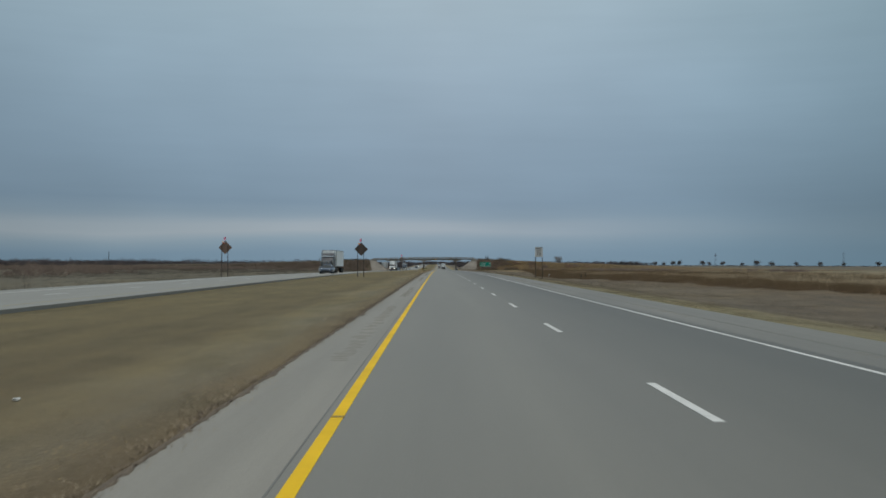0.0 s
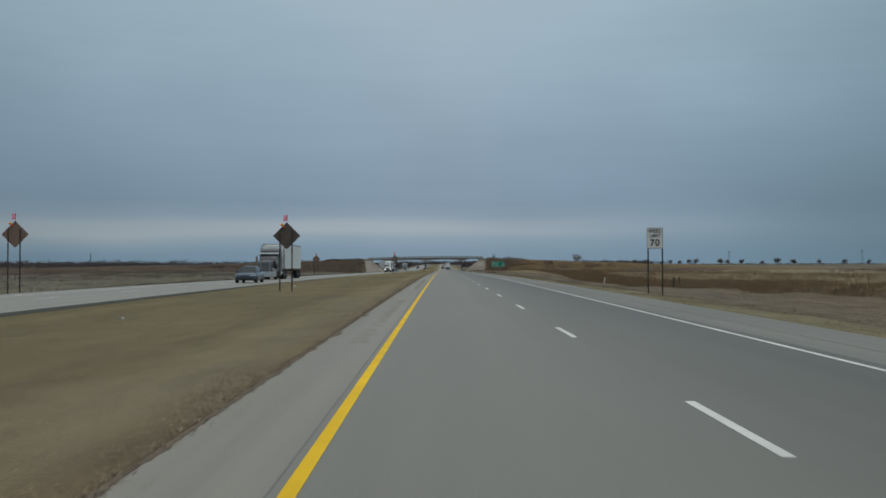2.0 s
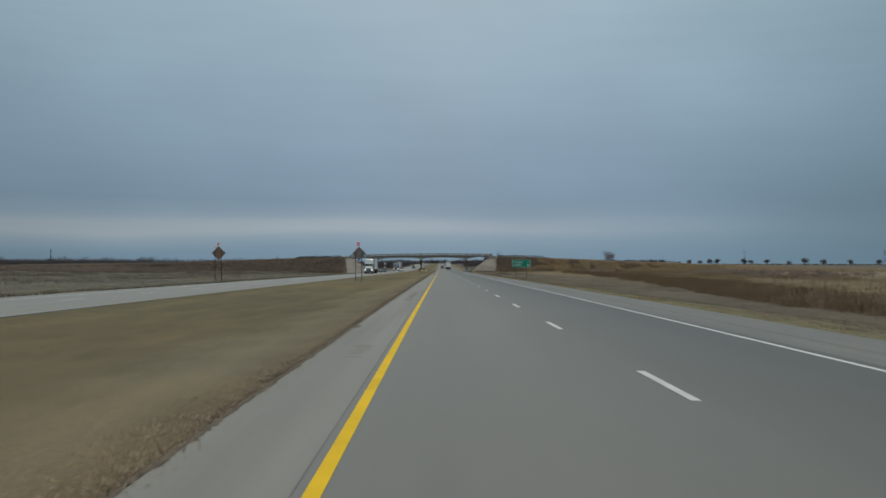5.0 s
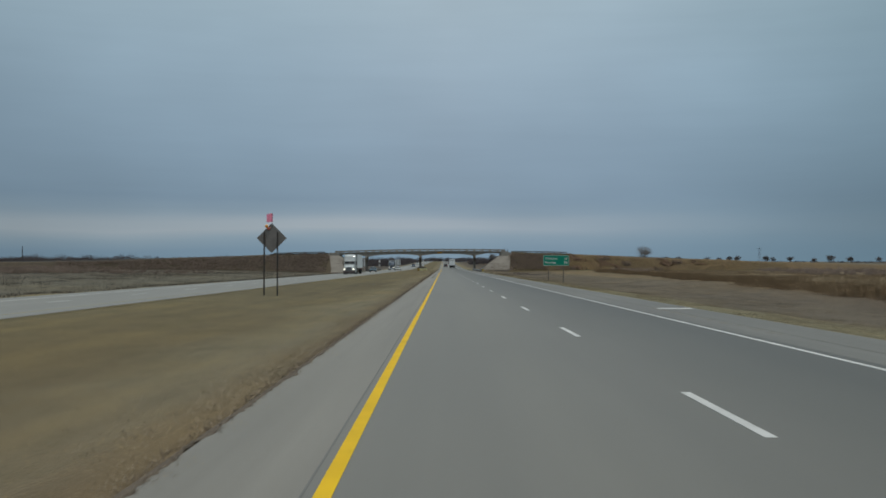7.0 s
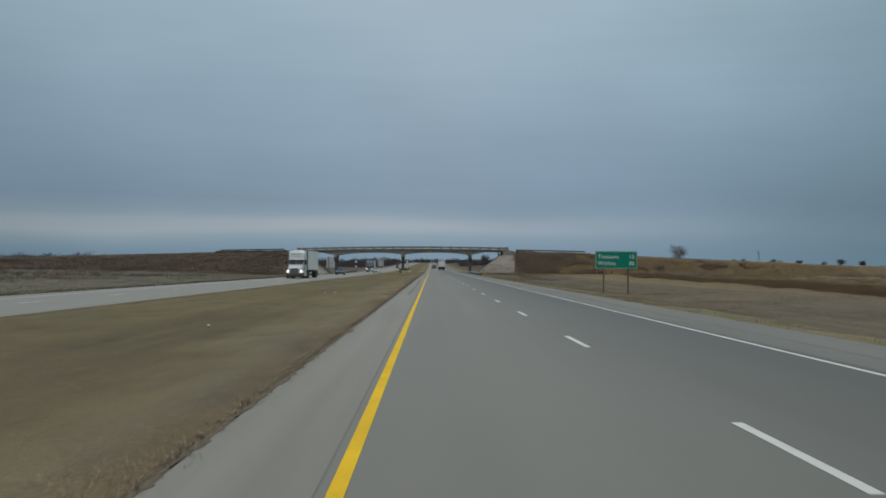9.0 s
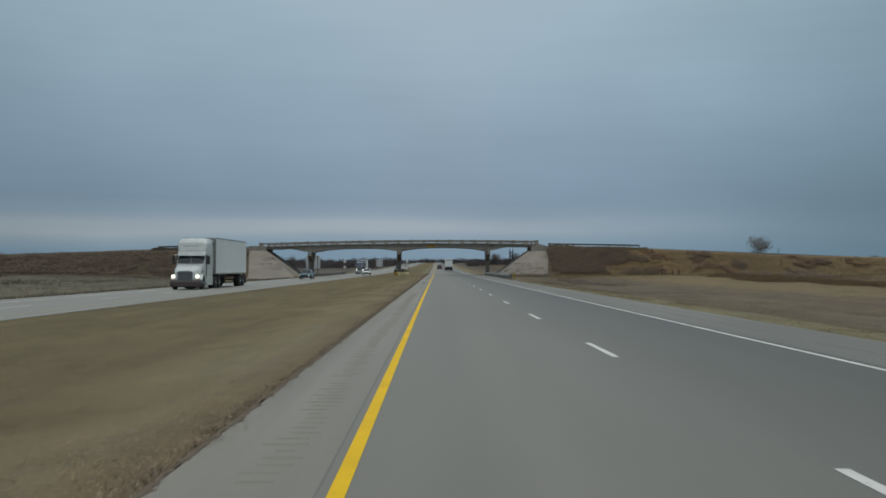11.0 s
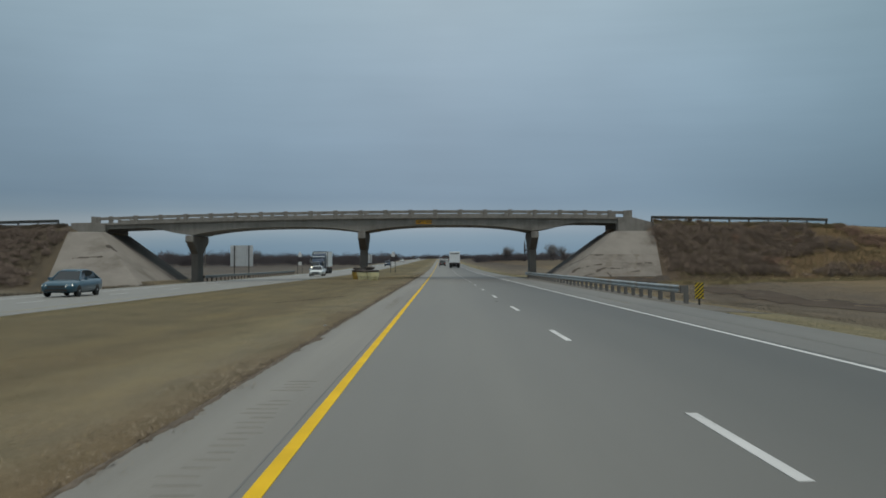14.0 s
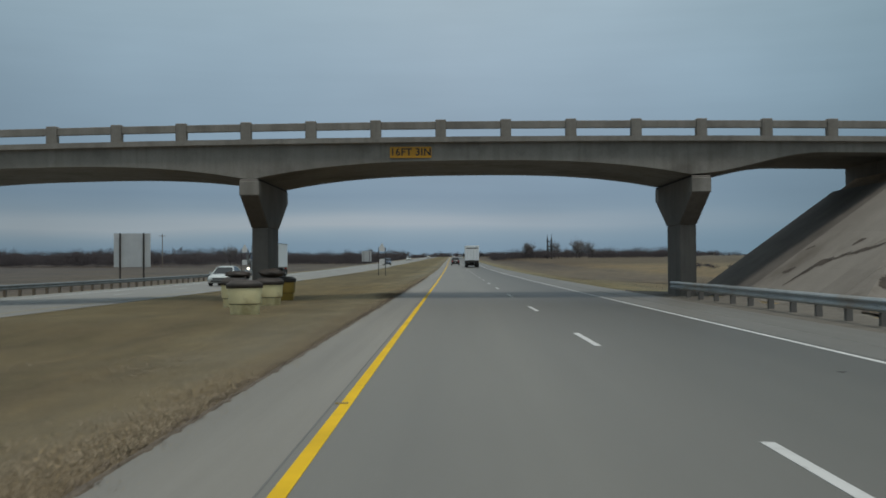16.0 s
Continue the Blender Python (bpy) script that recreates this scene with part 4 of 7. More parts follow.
SIGN_YELLOW = surface("yellow_sheeting", (0.46, 0.215, 0.008), (0.55, 0.275, 0.012), 3, 30, 0.45, bump=0.04)
HAZARD = surface("bright_yellow_sheeting", (0.58, 0.40, 0.012), (0.66, 0.47, 0.02), 3, 30, 0.45, bump=0.04)
BLACK = surface("black_sheeting", (0.012, 0.012, 0.012), (0.025, 0.025, 0.025), 3, 30, 0.5, bump=0.04)
PALE_PANEL = surface("pale_aluminium_panel", (0.48, 0.50, 0.50), (0.60, 0.62, 0.62), 0.8, 12, 0.55, 0.3, bump=0.05)


def lettering(name, text, size, material, parent, at, spread=1.0, label="", align='CENTER', bold=0.0):
    """Raised letters that face the oncoming driver (towards -y)."""
    cu = bpy.data.curves.new(name, 'FONT')
    cu.body, cu.size, cu.align_x, cu.align_y = text, size, align, 'CENTER'
    cu.extrude, cu.space_character, cu.offset = 0.003, spread, bold
    tmp = new("letters_draft", cu)
    me = bpy.data.meshes.new_from_object(tmp.evaluated_get(bpy.context.evaluated_depsgraph_get()))
    bpy.data.objects.remove(tmp)
    bpy.data.curves.remove(cu)
    me.name = name
    me.materials.clear()
    me.materials.append(material)
    ob = new(name, me)
    ob.parent = parent
    ob.matrix_basis = pose(*at, 90, 0, 0)
    return tagged(ob, label)


def rounded(w, h, r, n=4):
    pts = []
    for cx, cy, a0 in ((w / 2 - r, h / 2 - r, 0), (-w / 2 + r, h / 2 - r, 90), (-w / 2 + r, -h / 2 + r, 180), (w / 2 - r, -h / 2 + r, 270)):
        for i in range(n + 1):
            a = radians(a0 + 90 * i / n)
            pts.append((cx + r * math.cos(a), cy + r * math.sin(a)))
    return pts


def channel(bm, x, y, z0, z1, w=0.07, d=0.04):
    """A hat-section sign post."""
    prism(bm, [(x - w / 2, y), (x - w / 2, y + 0.008), (x - w / 4, y + 0.008), (x - w / 4, y + d), (x + w / 4, y + d), (x + w / 4, y + 0.008), (x + w / 2, y + 0.008), (x + w / 2, y),
               (x + w / 4 - 0.008, y), (x + w / 4 - 0.008, y + d - 0.008), (x - w / 4 + 0.008, y + d - 0.008), (x - w / 4 + 0.008, y)], "z", z0, z1)


def diamond_sign(x, y, top, back, label, lean=0.0, flag_h=0.2, flag_w=0.26, post_dx=(-0.42, 0.34)):
    z = land_z(x, y)
    sign = thing("warning_sign", label, "road sign", (x, y, z), lean, "diamond warning signs")
    c = top - z - 0.862
    r = 0.862
    rhomb = [(r, c), (0.05, c + r - 0.05), (0, c + r - 0.03), (-0.05, c + r - 0.05), (-r, c), (-0.05, c - r + 0.05), (0, c - r + 0.03), (0.05, c - r + 0.05)]
    plate = part("plate", a_prism(rhomb, "y", -0.004, 0.004), back, sign, "bare back of the diamond plate")
    part("front_sheeting", a_prism([(a * 0.985, c + (b - c) * 0.985) for a, b in rhomb], "y", 0.008, 0.012), ORANGE, plate, "orange sheeting on the far side")
    for dx in post_dx:
        bm = bmesh.new()
        channel(bm, dx, -0.06, -0.4, c + 0.35, 0.085, 0.05)
        part("post", bm, DARKSTEEL, sign)
    part("flag_staff", a_tube((0.02, -0.02, c + r - 0.3), (0.02, -0.02, c + r + flag_h + 0.28), 0.012, n=6), DARKSTEEL, sign)
    bm = bmesh.new()
    n = 6
    rows = []
    for i in range(n + 1):
        u = 0.04 - flag_w * i / n
        rows.append([bm.verts.new((0.02 + u, -0.03 + 0.03 * math.sin(i * 1.3), c + r + v + 0.02 * math.sin(i * 0.9))) for v in (0.06, flag_h, flag_h + 0.24)])
    for p, q in zip(rows, rows[1:]):
        for i in range(2):
            bm.faces.new((p[i], q[i], q[i + 1], p[i + 1]))
    ob = part("flag", bm, PINK, sign, "faded pink warning flag")
    so = ob.modifiers.new("thickness", 'SOLIDIFY')
    so.thickness = 0.006
    bm = bmesh.new()
    lathe(bm, [(0.06, -0.05), (0.09, -0.03), (0.095, 0.0), (0.09, 0.03), (0.06, 0.05)], 16)
    bmesh.ops.rotate(bm, verts=bm.verts, matrix=Matrix.Rotation(radians(90), 3, 'X'))
    bmesh.ops.translate(bm, verts=bm.verts, vec=(-0.30, -0.03, c + r * 0.80))
    lamp = part("beacon", bm, AMBER, sign, "small amber warning light", True)
    soften(part("beacon_case", a_box(-0.26, -0.1, -0.07, -0.01, c + 0.5, c + 0.62), REDLENS, lamp, "red battery case"), 0.015)
    return sign


diamond_sign(-8.7, 127.6, 3.86, SIGN_BACK_DARK, "dark-backed diamond warning sign with a pink flag in the median")
diamond_sign(-25.9, 128.0, 4.0, SIGN_BACK_RED, "reddish-backed diamond warning sign with a pink flag beside the oncoming road")
diamond_sign(-9.05, 279.9, 3.92, SIGN_BACK, "grey-backed diamond warning sign with a pink flag in the median", 0, 0.3, 0.36)
diamond_sign(-26.1, 280.0, 3.95, SIGN_BACK_RED, "reddish-backed diamond warning sign with a pink flag beside the oncoming road")


def speed_sign(x, y, top):
    z = land_z(x, y)
    s = thing("speed_limit_sign", "white speed limit sign on two dark posts beside the shoulder", "road sign", (x, y, z), -3)
    w, h = 0.92, 1.2
    c = top - z - h / 2
    plate = part("plate", a_prism([(a, b + c) for a, b in rounded(w, h, 0.05)], "y", -0.004, 0.004), SIGN_WHITE, s, "white reflective plate")
    bm = bmesh.new()
    for a0, a1, b0, b1 in ((-w / 2 + 0.02, w / 2 - 0.02, h / 2 - 0.04, h / 2 - 0.02), (-w / 2 + 0.02, w / 2 - 0.02, -h / 2 + 0.02, -h / 2 + 0.04), (-w / 2 + 0.02, -w / 2 + 0.04, -h / 2 + 0.04, h / 2 - 0.04), (w / 2 - 0.04, w / 2 - 0.02, -h / 2 + 0.04, h / 2 - 0.04)):
        box(bm, a0, a1, -0.008, -0.0045, c + b0, c + b1)
    part("border", bm, BLACK, plate)
    lettering("word", "SPEED", 0.25, BLACK, plate, (0, -0.008, c + 0.40), 1.05, bold=0.006)
    lettering("word", "LIMIT", 0.25, BLACK, plate, (0, -0.008, c + 0.13), 1.05, bold=0.006)
    lettering("number", "70", 0.52, BLACK, plate, (0, -0.008, c - 0.27), 1.1, bold=0.014)
    for dx in (-0.38, 0.42):
        bm = bmesh.new()
        channel(bm, dx, 0.006, -0.5, c + h / 2 - 0.02, 0.08, 0.05)
        part("post", bm, DARKSTEEL, s)


speed_sign(13.1, 121.6, 3.23)


def guide_sign(x, y, top):
    z = land_z(x, y)
    s = thing("distance_sign", "green distance sign with two white place names on grey posts", "road sign", (x, y, z), -2)
    w, h = 4.2, 1.74
    c = top - z - h / 2
    plate = part("plate", a_prism([(a, b + c) for a, b in rounded(w, h, 0.12)], "y", -0.012, 0.012), SIGN_GREEN, s, "green reflective panel")
    bm = bmesh.new()
    outer, inner = rounded(w - 0.06, h - 0.06, 0.11), rounded(w - 0.13, h - 0.13, 0.09)
    lo = [[bm.verts.new((a, -0.015, b + c)) for a, b in ring] for ring in (outer, inner)]
    k = len(outer)
    for i in range(k):
        bm.faces.new((lo[0][i], lo[0][(i + 1) % k], lo[1][(i + 1) % k], lo[1][i]))
    part("border", bm, SIGN_WHITE, plate)
    for text, num, dz in (("Tonkawa", "13", 0.31), ("Wichita", "80", -0.36)):
        lettering("place_name", text, 0.52, SIGN_WHITE, plate, (-w / 2 + 0.28, -0.018, c + dz), 1.08, align='LEFT', bold=0.01)
        lettering("distance", num, 0.52, SIGN_WHITE, plate, (w / 2 - 0.28, -0.018, c + dz), 1.05, align='RIGHT', bold=0.01)
    for dx in (-1.25, 1.2):
        post = part("post", a_box(dx - 0.07, dx + 0.07, 0.02, 0.16, -0.6, c + h / 2 - 0.05), RUSTPOST, s)
        part("footing", a_box(dx - 0.18, dx + 0.18, -0.1, 0.28, -0.2, 0.03), CONCRETE, post)
    for dz in (-0.5, 0.0, 0.5):
        part("stringer", a_box(-w / 2 + 0.1, w / 2 - 0.1, 0.0125, 0.02, c + dz - 0.04, c + dz + 0.04), GALV, s)


guide_sign(19.25, 385.2, 3.27)


def clearance_sign():
    s = thing("clearance_sign", "yellow clearance sign on the face of the bridge", "road sign", (-0.45, FACE + 0.19, 5.80))
    part("plate", a_prism(rounded(1.64, 0.44, 0.03), "y", -0.03, 0.0), SIGN_YELLOW, s)
    lettering("clearance_text", "16FT 3IN", 0.40, BLACK, s, (0, -0.034, 0), 1.05, bold=0.008)


clearance_sign()


def object_marker(x, y):
    z = land_z(x, y)
    s = thing("object_marker", "yellow and black striped hazard panel at the guardrail end", "road sign", (x, y, z), 0)
    w, lo, hi = 0.34, 0.13 - z, 0.74 - z
    plate = part("plate", a_box(-w / 2, w / 2, -0.01, 0.0, lo, hi), HAZARD, s)
    for k in range(-3, 5):
        # a slanting bar, cut off at the plate's ends
        b = lo + k * 0.15 + 0.05
        low = lambda u: min(hi, max(lo, b + (u + w / 2)))  # noqa: E731
        high = lambda u: min(hi, max(lo, b + 0.075 + (u + w / 2)))  # noqa: E731
        us = [-w / 2 + w * q / 12 for q in range(13)]
        us = [u for u in us if high(u) - low(u) > 0.003]
        if len(us) > 1:
            part("stripe", a_prism([(u, low(u)) for u in us] + [(u, high(u)) for u in us[::-1]], "y", -0.015, -0.011), BLACK, plate)
    bm = bmesh.new()
    channel(bm, 0, 0.005, -0.3, hi, 0.07, 0.04)
    part("post", bm, DARKSTEEL, s)


object_marker(11.1, 482.15)


def board(x0, x1, y, z0, z1, label, gap=0.55):
    z = land_z((x0 + x1) / 2, y)
    s = thing("large_sign_back", label, "road sign", ((x0 + x1) / 2, y, z), 4)
    w = (x1 - x0)
    n = 6
    for i in range(n):
        a = -w / 2 + w * i / n
        part("panel", a_box(a + 0.004, a + w / n - 0.004, -0.02, 0.02, z0 - z, z1 - z), PALE_PANEL, s)
    for u in (-0.5 * gap, 0.5 * gap):
        bm = bmesh.new()
        a = u * w
        prism(bm, [(a - 0.07, -0.06), (a - 0.07, -0.045), (a - 0.012, -0.045), (a - 0.012, -0.2), (a - 0.07, -0.2), (a - 0.07, -0.215), (a + 0.07, -0.215), (a + 0.07, -0.2), (a + 0.012, -0.2), (a + 0.012, -0.045), (a + 0.07, -0.045), (a + 0.07, -0.06)], "z", -0.6, z1 - z + 0.02)
        part("post", bm, DARKSTEEL, s)
    for h in (0.2, 0.5, 0.8):
        zz = z0 - z + (z1 - z0) * h
        part("stringer", a_box(-w / 2 + 0.05, w / 2 - 0.05, -0.04, -0.022, zz - 0.05, zz + 0.05), PALE_PANEL, s)


board(-33.4, -29.7, 608, 1.15, 4.6, "pale back of a large sign on two steel posts", 0.64)
board(-29.2, -26.0, 840, 1.9, 5.4, "pale back of a large far-off sign on two posts", 0.6)


def twin_sign(x, y, top):
    z = land_z(x, y)
    s = thing("median_sign", "small white pointed sign above a white square plate on two posts", "road sign", (x, y, z), 0, "white signs past the bridge")
    c = top - z
    part("plate", a_prism([(-0.32, c - 1.0), (0.32, c - 1.0), (0.34, c - 0.5), (0.2, c - 0.32), (0.07, c), (-0.07, c), (-0.2, c - 0.32), (-0.34, c - 0.5)], "y", -0.03, -0.01), SIGN_WHITE, s, "white pointed plate")
    part("lower_plate", a_prism([(a, b + c - 2.3) for a, b in rounded(0.66, 0.68, 0.05)], "y", -0.03, -0.01), SIGN_WHITE, s, "white square plate")
    for z in (c - 0.75, c - 2.3):
        part("cross_bar", a_box(-0.44, 0.44, -0.008, 0.03, z - 0.04, z + 0.04), DARKSTEEL, s)
    for dx in (-0.44, 0.44):
        bm = bmesh.new()
        channel(bm, dx, 0.005, -0.4, c - 0.5, 0.08, 0.05)
        part("post", bm, DARKSTEEL, s)


twin_sign(-7.7, 632, 3.9)
twin_sign(-25.9, 636, 3.9)

# ---- sand barrels round the median pier ----
BARREL = surface("pale_yellow_plastic", (0.7844, 0.6996, 0.3800), (0.8904, 0.8162, 0.5000), 1.6, 25, 0.55, bump=0.08, stain=(0.45, 0.36, 0.16))
BARREL_OLD = surface("dirty_yellow_plastic", (0.42, 0.26, 0.05), (0.55, 0.36, 0.08), 1.8, 20, 0.6, bump=0.08, stain=(0.25, 0.15, 0.04))
LID = surface("dark_brown_plastic_lid", (0.03, 0.024, 0.02), (0.06, 0.048, 0.04), 3, 30, 0.6, bump=0.08)


def sand_barrel(x, y, body_mat, label, tilt=0):
    z = land_z(x, y)
    s = thing("sand_barrel", label, "crash barrel", (x, y, z), tilt, "barrels round the pier")
    bm = bmesh.new()
    lathe(bm, [(0.40, -0.03), (0.42, 0.0), (0.435, 0.29), (0.44, 0.305), (0.475, 0.315), (0.48, 0.33), (0.505, 0.82), (0.505, 0.85), (0.47, 0.855)], 28)
    part("body", bm, body_mat, s, "", True)
    bm = bmesh.new()
    lathe(bm, [(0.51, 0.76), (0.535, 0.77), (0.54, 0.87), (0.52, 0.91), (0.46, 0.93), (0.42, 0.97), (0.36, 0.99), (0.1, 1.0)], 28)
    lid = part("lid", bm, LID, s, "dark domed lid", True)
    lid.rotation_euler = (radians(random.uniform(-2, 2)), radians(random.uniform(-2, 2)), 0)
    bm = bmesh.new()
    lathe(bm, [(0.442, 0.292), (0.452, 0.296), (0.452, 0.306), (0.445, 0.31)], 28)
    part("band", bm, LID, s)


sand_barrel(-4.95, 536.2, BARREL, "pale yellow sand barrel with a dark lid before the pier")
sand_barrel(-5.55, 543.3, BARREL, "pale yellow sand barrel with a dark lid beside the pier", 40)
sand_barrel(-6.45, 541.8, BARREL, "pale yellow sand barrel with a dark lid beside the pier", 80)
sand_barrel(-5.93, 548.6, BARREL_OLD, "dirty golden sand barrel with a dark lid against the pier", 120)
sand_barrel(-6.1, 546.3, BARREL, "pale yellow sand barrel before the pier, under a dark bag", 60)
sand_barrel(-7.3, 545.6, BARREL_OLD, "dirty golden sand barrel with a dark lid before the pier", 10)


def sagging_bag(x, y, rx, ry, h, seed):
    """A slack plastic bag, folded and flattened where it lies."""
    bm = bmesh.new()
    bmesh.ops.create_icosphere(bm, subdivisions=3, radius=1)
    for v in bm.verts:
        k = 1 + 0.25 * noise.noise(v.co * 2.1 + Vector((seed, 0, 0))) + 0.1 * noise.noise(v.co * 6 + Vector((0, seed, 0)))
        v.co = Vector((v.co.x * rx * k, v.co.y * ry * k, max(0.0, v.co.z * 0.5 + 0.5) * h * k))
    bag = part("sand_bag", bm, LID, None, "", True)
    bag.location = (x, y, land_z(x, y) + 0.985)
    tagged(bag, "slack dark brown plastic bag lying on a sand barrel", "bag", "bags on the barrels")


sagging_bag(-6.0, 546.3, 0.52, 0.45, 0.34, 1.0)
sagging_bag(-7.2, 545.6, 0.5, 0.4, 0.24, 4.0)

# ---- old posts ----
brace = thing("fence_brace", "dark weathered timber fence posts with a rail and diagonal brace", "fence", (42.1, 531.2, land_z(43, 531.2)))
for dx, h, r in ((0.0, 1.1, 0.1), (2.0, 1.15, 0.11), (3.25, 1.1, 0.1)):
    part("post", a_tube((dx, 0, -0.5), (dx + 0.03, 0.02, h), r, r * 0.85, 8), OLDWOOD, brace)
part("rail", a_tube((0, 0, 0.42), (2.0, 0, 0.52), 0.05, n=6), OLDWOOD, brace)
part("diagonal", a_tube((2.0, 0, 0.1), (3.25, 0, 0.85), 0.045, n=6), OLDWOOD, brace)
part("wire", a_tube((0, 0, 0.95), (3.25, 0, 0.9), 0.012, n=4), DARKSTEEL, brace)

for x, y in ((25.6, 168.0), (24.7, 166.6)):
    ob = new("old_post", mesh_of("old_post", a_tube((0, 0, -0.4), (0.03, 0, 1.05), 0.09, 0.075, 10), OLDWOOD))
    ob.location = (x, y, land_z(x, y))
    tagged(ob, "thick dark weathered timber post beside the ditch", "post", "posts beside the ditch")
stake = new("marker_stake", mesh_of("marker_stake", a_box(-0.05, 0.05, -0.02, 0.02, -0.3, 0.75), SIGN_WHITE))
stake.location = (23.2, 200.8, land_z(23.2, 200.8))
stake.rotation_euler = (0, radians(9), 0)
tagged(stake, "leaning white marker stake in the ditch grass", "stake")

# ---- litter ----
PAPER = surface("white_litter", (0.42, 0.42, 0.40), (0.55, 0.55, 0.53), 8, 40, 0.7, bump=0.1)
RUBBER = surface("shredded_rubber", (0.045, 0.045, 0.044), (0.09, 0.088, 0.082), 8, 50, 0.9)


def scrap(x, y, size, seed, mat, name, label, category, flat=0.25):
    rng = random.Random(seed)
    bm = bmesh.new()
    bmesh.ops.create_icosphere(bm, subdivisions=2, radius=size)
    for v in bm.verts:
        k = 0.7 + 0.6 * rng.random()
        v.co = Vector((v.co.x * k, v.co.y * k * 0.8, (v.co.z + size) * flat * k))
    ob = part(name, bm, mat)
    ob.location = (x, y, (road_z(y) if -1.2 < x < 9.6 else land_z(x, y)) - 0.01)
    tagged(ob, label, category)


for i, (x, y, s) in enumerate(LITTER):
    scrap(x, y, s * 0.6, i, PAPER, "paper_scrap", "crumpled white scrap of litter lying in the grass", "litter", 0.5)
for i, (x, y, s) in enumerate(SHREDS):
    scrap(x, y, s, 50 + i, RUBBER, "tyre_scrap", "dark scrap of shredded tyre on the pavement", "debris", 0.15)

# ---- vehicles ----


def car_paint(name, colour, rough=0.28, metal=0.2):
    m, n, l, b = nodes_of(name)
    dirt = noise_node(n, l, 1.8, 5, 0.6)
    d = tuple(c * 0.7 + 0.03 for c in colour)
    l.new(ramp_node(n, l, dirt.outputs[0], [(0.35, colour), (0.75, d)]).outputs[0], b.inputs["Base Color"])
    b.inputs["Roughness"].default_value, b.inputs["Metallic"].default_value = rough, metal
    b.inputs["Coat Weight"].default_value = 0.4
    return m


def glow(name, colour, strength):
    m, n, l, b = nodes_of(name)
    b.inputs["Base Color"].default_value = (*colour, 1)
    b.inputs["Emission Color"].default_value = (*colour, 1)
    b.inputs["Emission Strength"].default_value = strength
    return m


TYRE = surface("tyre_rubber", (0.015, 0.015, 0.015), (0.03, 0.03, 0.028), 6, 40, 0.85)
RIM = surface("bright_wheel_metal", (0.35, 0.36, 0.37), (0.55, 0.56, 0.57), 5, 30, 0.35, 0.8, bump=0.05)
CHROME = surface("chrome", (0.50, 0.52, 0.53), (0.66, 0.68, 0.69), 3, 30, 0.22, 0.9, bump=0.02)
DARKGLASS = surface("dark_vehicle_glass", (0.012, 0.016, 0.018), (0.025, 0.03, 0.032), 2, 20, 0.08, bump=0)
UNDER = surface("grimy_chassis", (0.02, 0.02, 0.02), (0.05, 0.045, 0.04), 4, 30, 0.85)
LAMP = glow("lit_headlamp", (1.0, 0.93, 0.75), 1.6)
LAMP_OFF = surface("headlamp_glass", (0.2, 0.21, 0.22), (0.32, 0.33, 0.34), 6, 30, 0.15, 0.2, bump=0.02)
REDLAMP = surface("red_lamp_lens", (0.35, 0.012, 0.01), (0.45, 0.02, 0.015), 6, 30, 0.25, bump=0.02)
TRAILER_WHITE = surface("white_trailer_skin", (0.69, 0.72, 0.73), (0.77, 0.8, 0.805), 0.5, 10, 0.45, bump=0.03, stain=(0.64, 0.655, 0.65))
BUMPER_DARK = surface("dark_brown_bumper_plastic", (0.04, 0.03, 0.03), (0.075, 0.058, 0.056), 4, 30, 0.6)
DULL_TRIM = surface("dull_grey_trim", (0.13, 0.14, 0.14), (0.22, 0.23, 0.23), 3, 30, 0.5, 0.4, bump=0.05)
GRILLE = surface("dark_grille_mesh", (0.04, 0.045, 0.047), (0.10, 0.11, 0.115), 6, 90, 0.4, 0.6, bump=0.3)


def wheel(parent, x, y, r, w, rim_mat=RIM, side=1):
    """side: +1 when the outer face looks to +x."""
    bm = bmesh.new()
    lathe(bm, [(r * 0.58, -w / 2), (r * 0.9, -w / 2), (r, -w * 0.32), (r, w * 0.32), (r * 0.9, w / 2), (r * 0.58, w / 2)], 24, axis="x")
    tyre = part("wheel", bm, TYRE, parent, "", True)
    tyre.location = (x, y, r)
    bm = bmesh.new()
    o = side * w / 2
    lathe(bm, [(r * 0.575, o * 0.2), (r * 0.575, o * 0.96), (r * 0.5, o * 0.92), (r * 0.38, o * 0.8), (r * 0.24, o * 0.82), (r * 0.2, o * 1.0), (r * 0.05, o * 1.03)], 20, axis="x")
    part("rim", bm, rim_mat, tyre, "", True)
    return tyre


def loft(bm, sections):
    """Skins a row of closed outlines, each a list of (x, y, z)."""
    rows = [[bm.verts.new(p) for p in s] for s in sections]
    k = len(rows[0])
    for p, q in zip(rows, rows[1:]):
        for i in range(k):
            bm.faces.new((p[i], p[(i + 1) % k], q[(i + 1) % k], q[i]))
    bm.faces.new(rows[0][::-1])
    bm.faces.new(rows[-1])
    bmesh.ops.recalc_face_normals(bm, faces=bm.faces)


def section(y, w, z0, z1, tuck=0.9, crown=0.03):
    """A body cross-section: half-width w, from z0 to z1, drawn in at the sill and rounded on top."""
    m = z0 + (z1 - z0) * 0.55
    half = [(w * tuck * 0.9, z0), (w * 0.98, z0 + (z1 - z0) * 0.18), (w, m), (w * 0.97, z1 - (z1 - z0) * 0.12), (w * 0.86, z1), (w * 0.4, z1 + crown)]
    return [(a, y, z) for a, z in half] + [(-a, y, z) for a, z in half[::-1]]


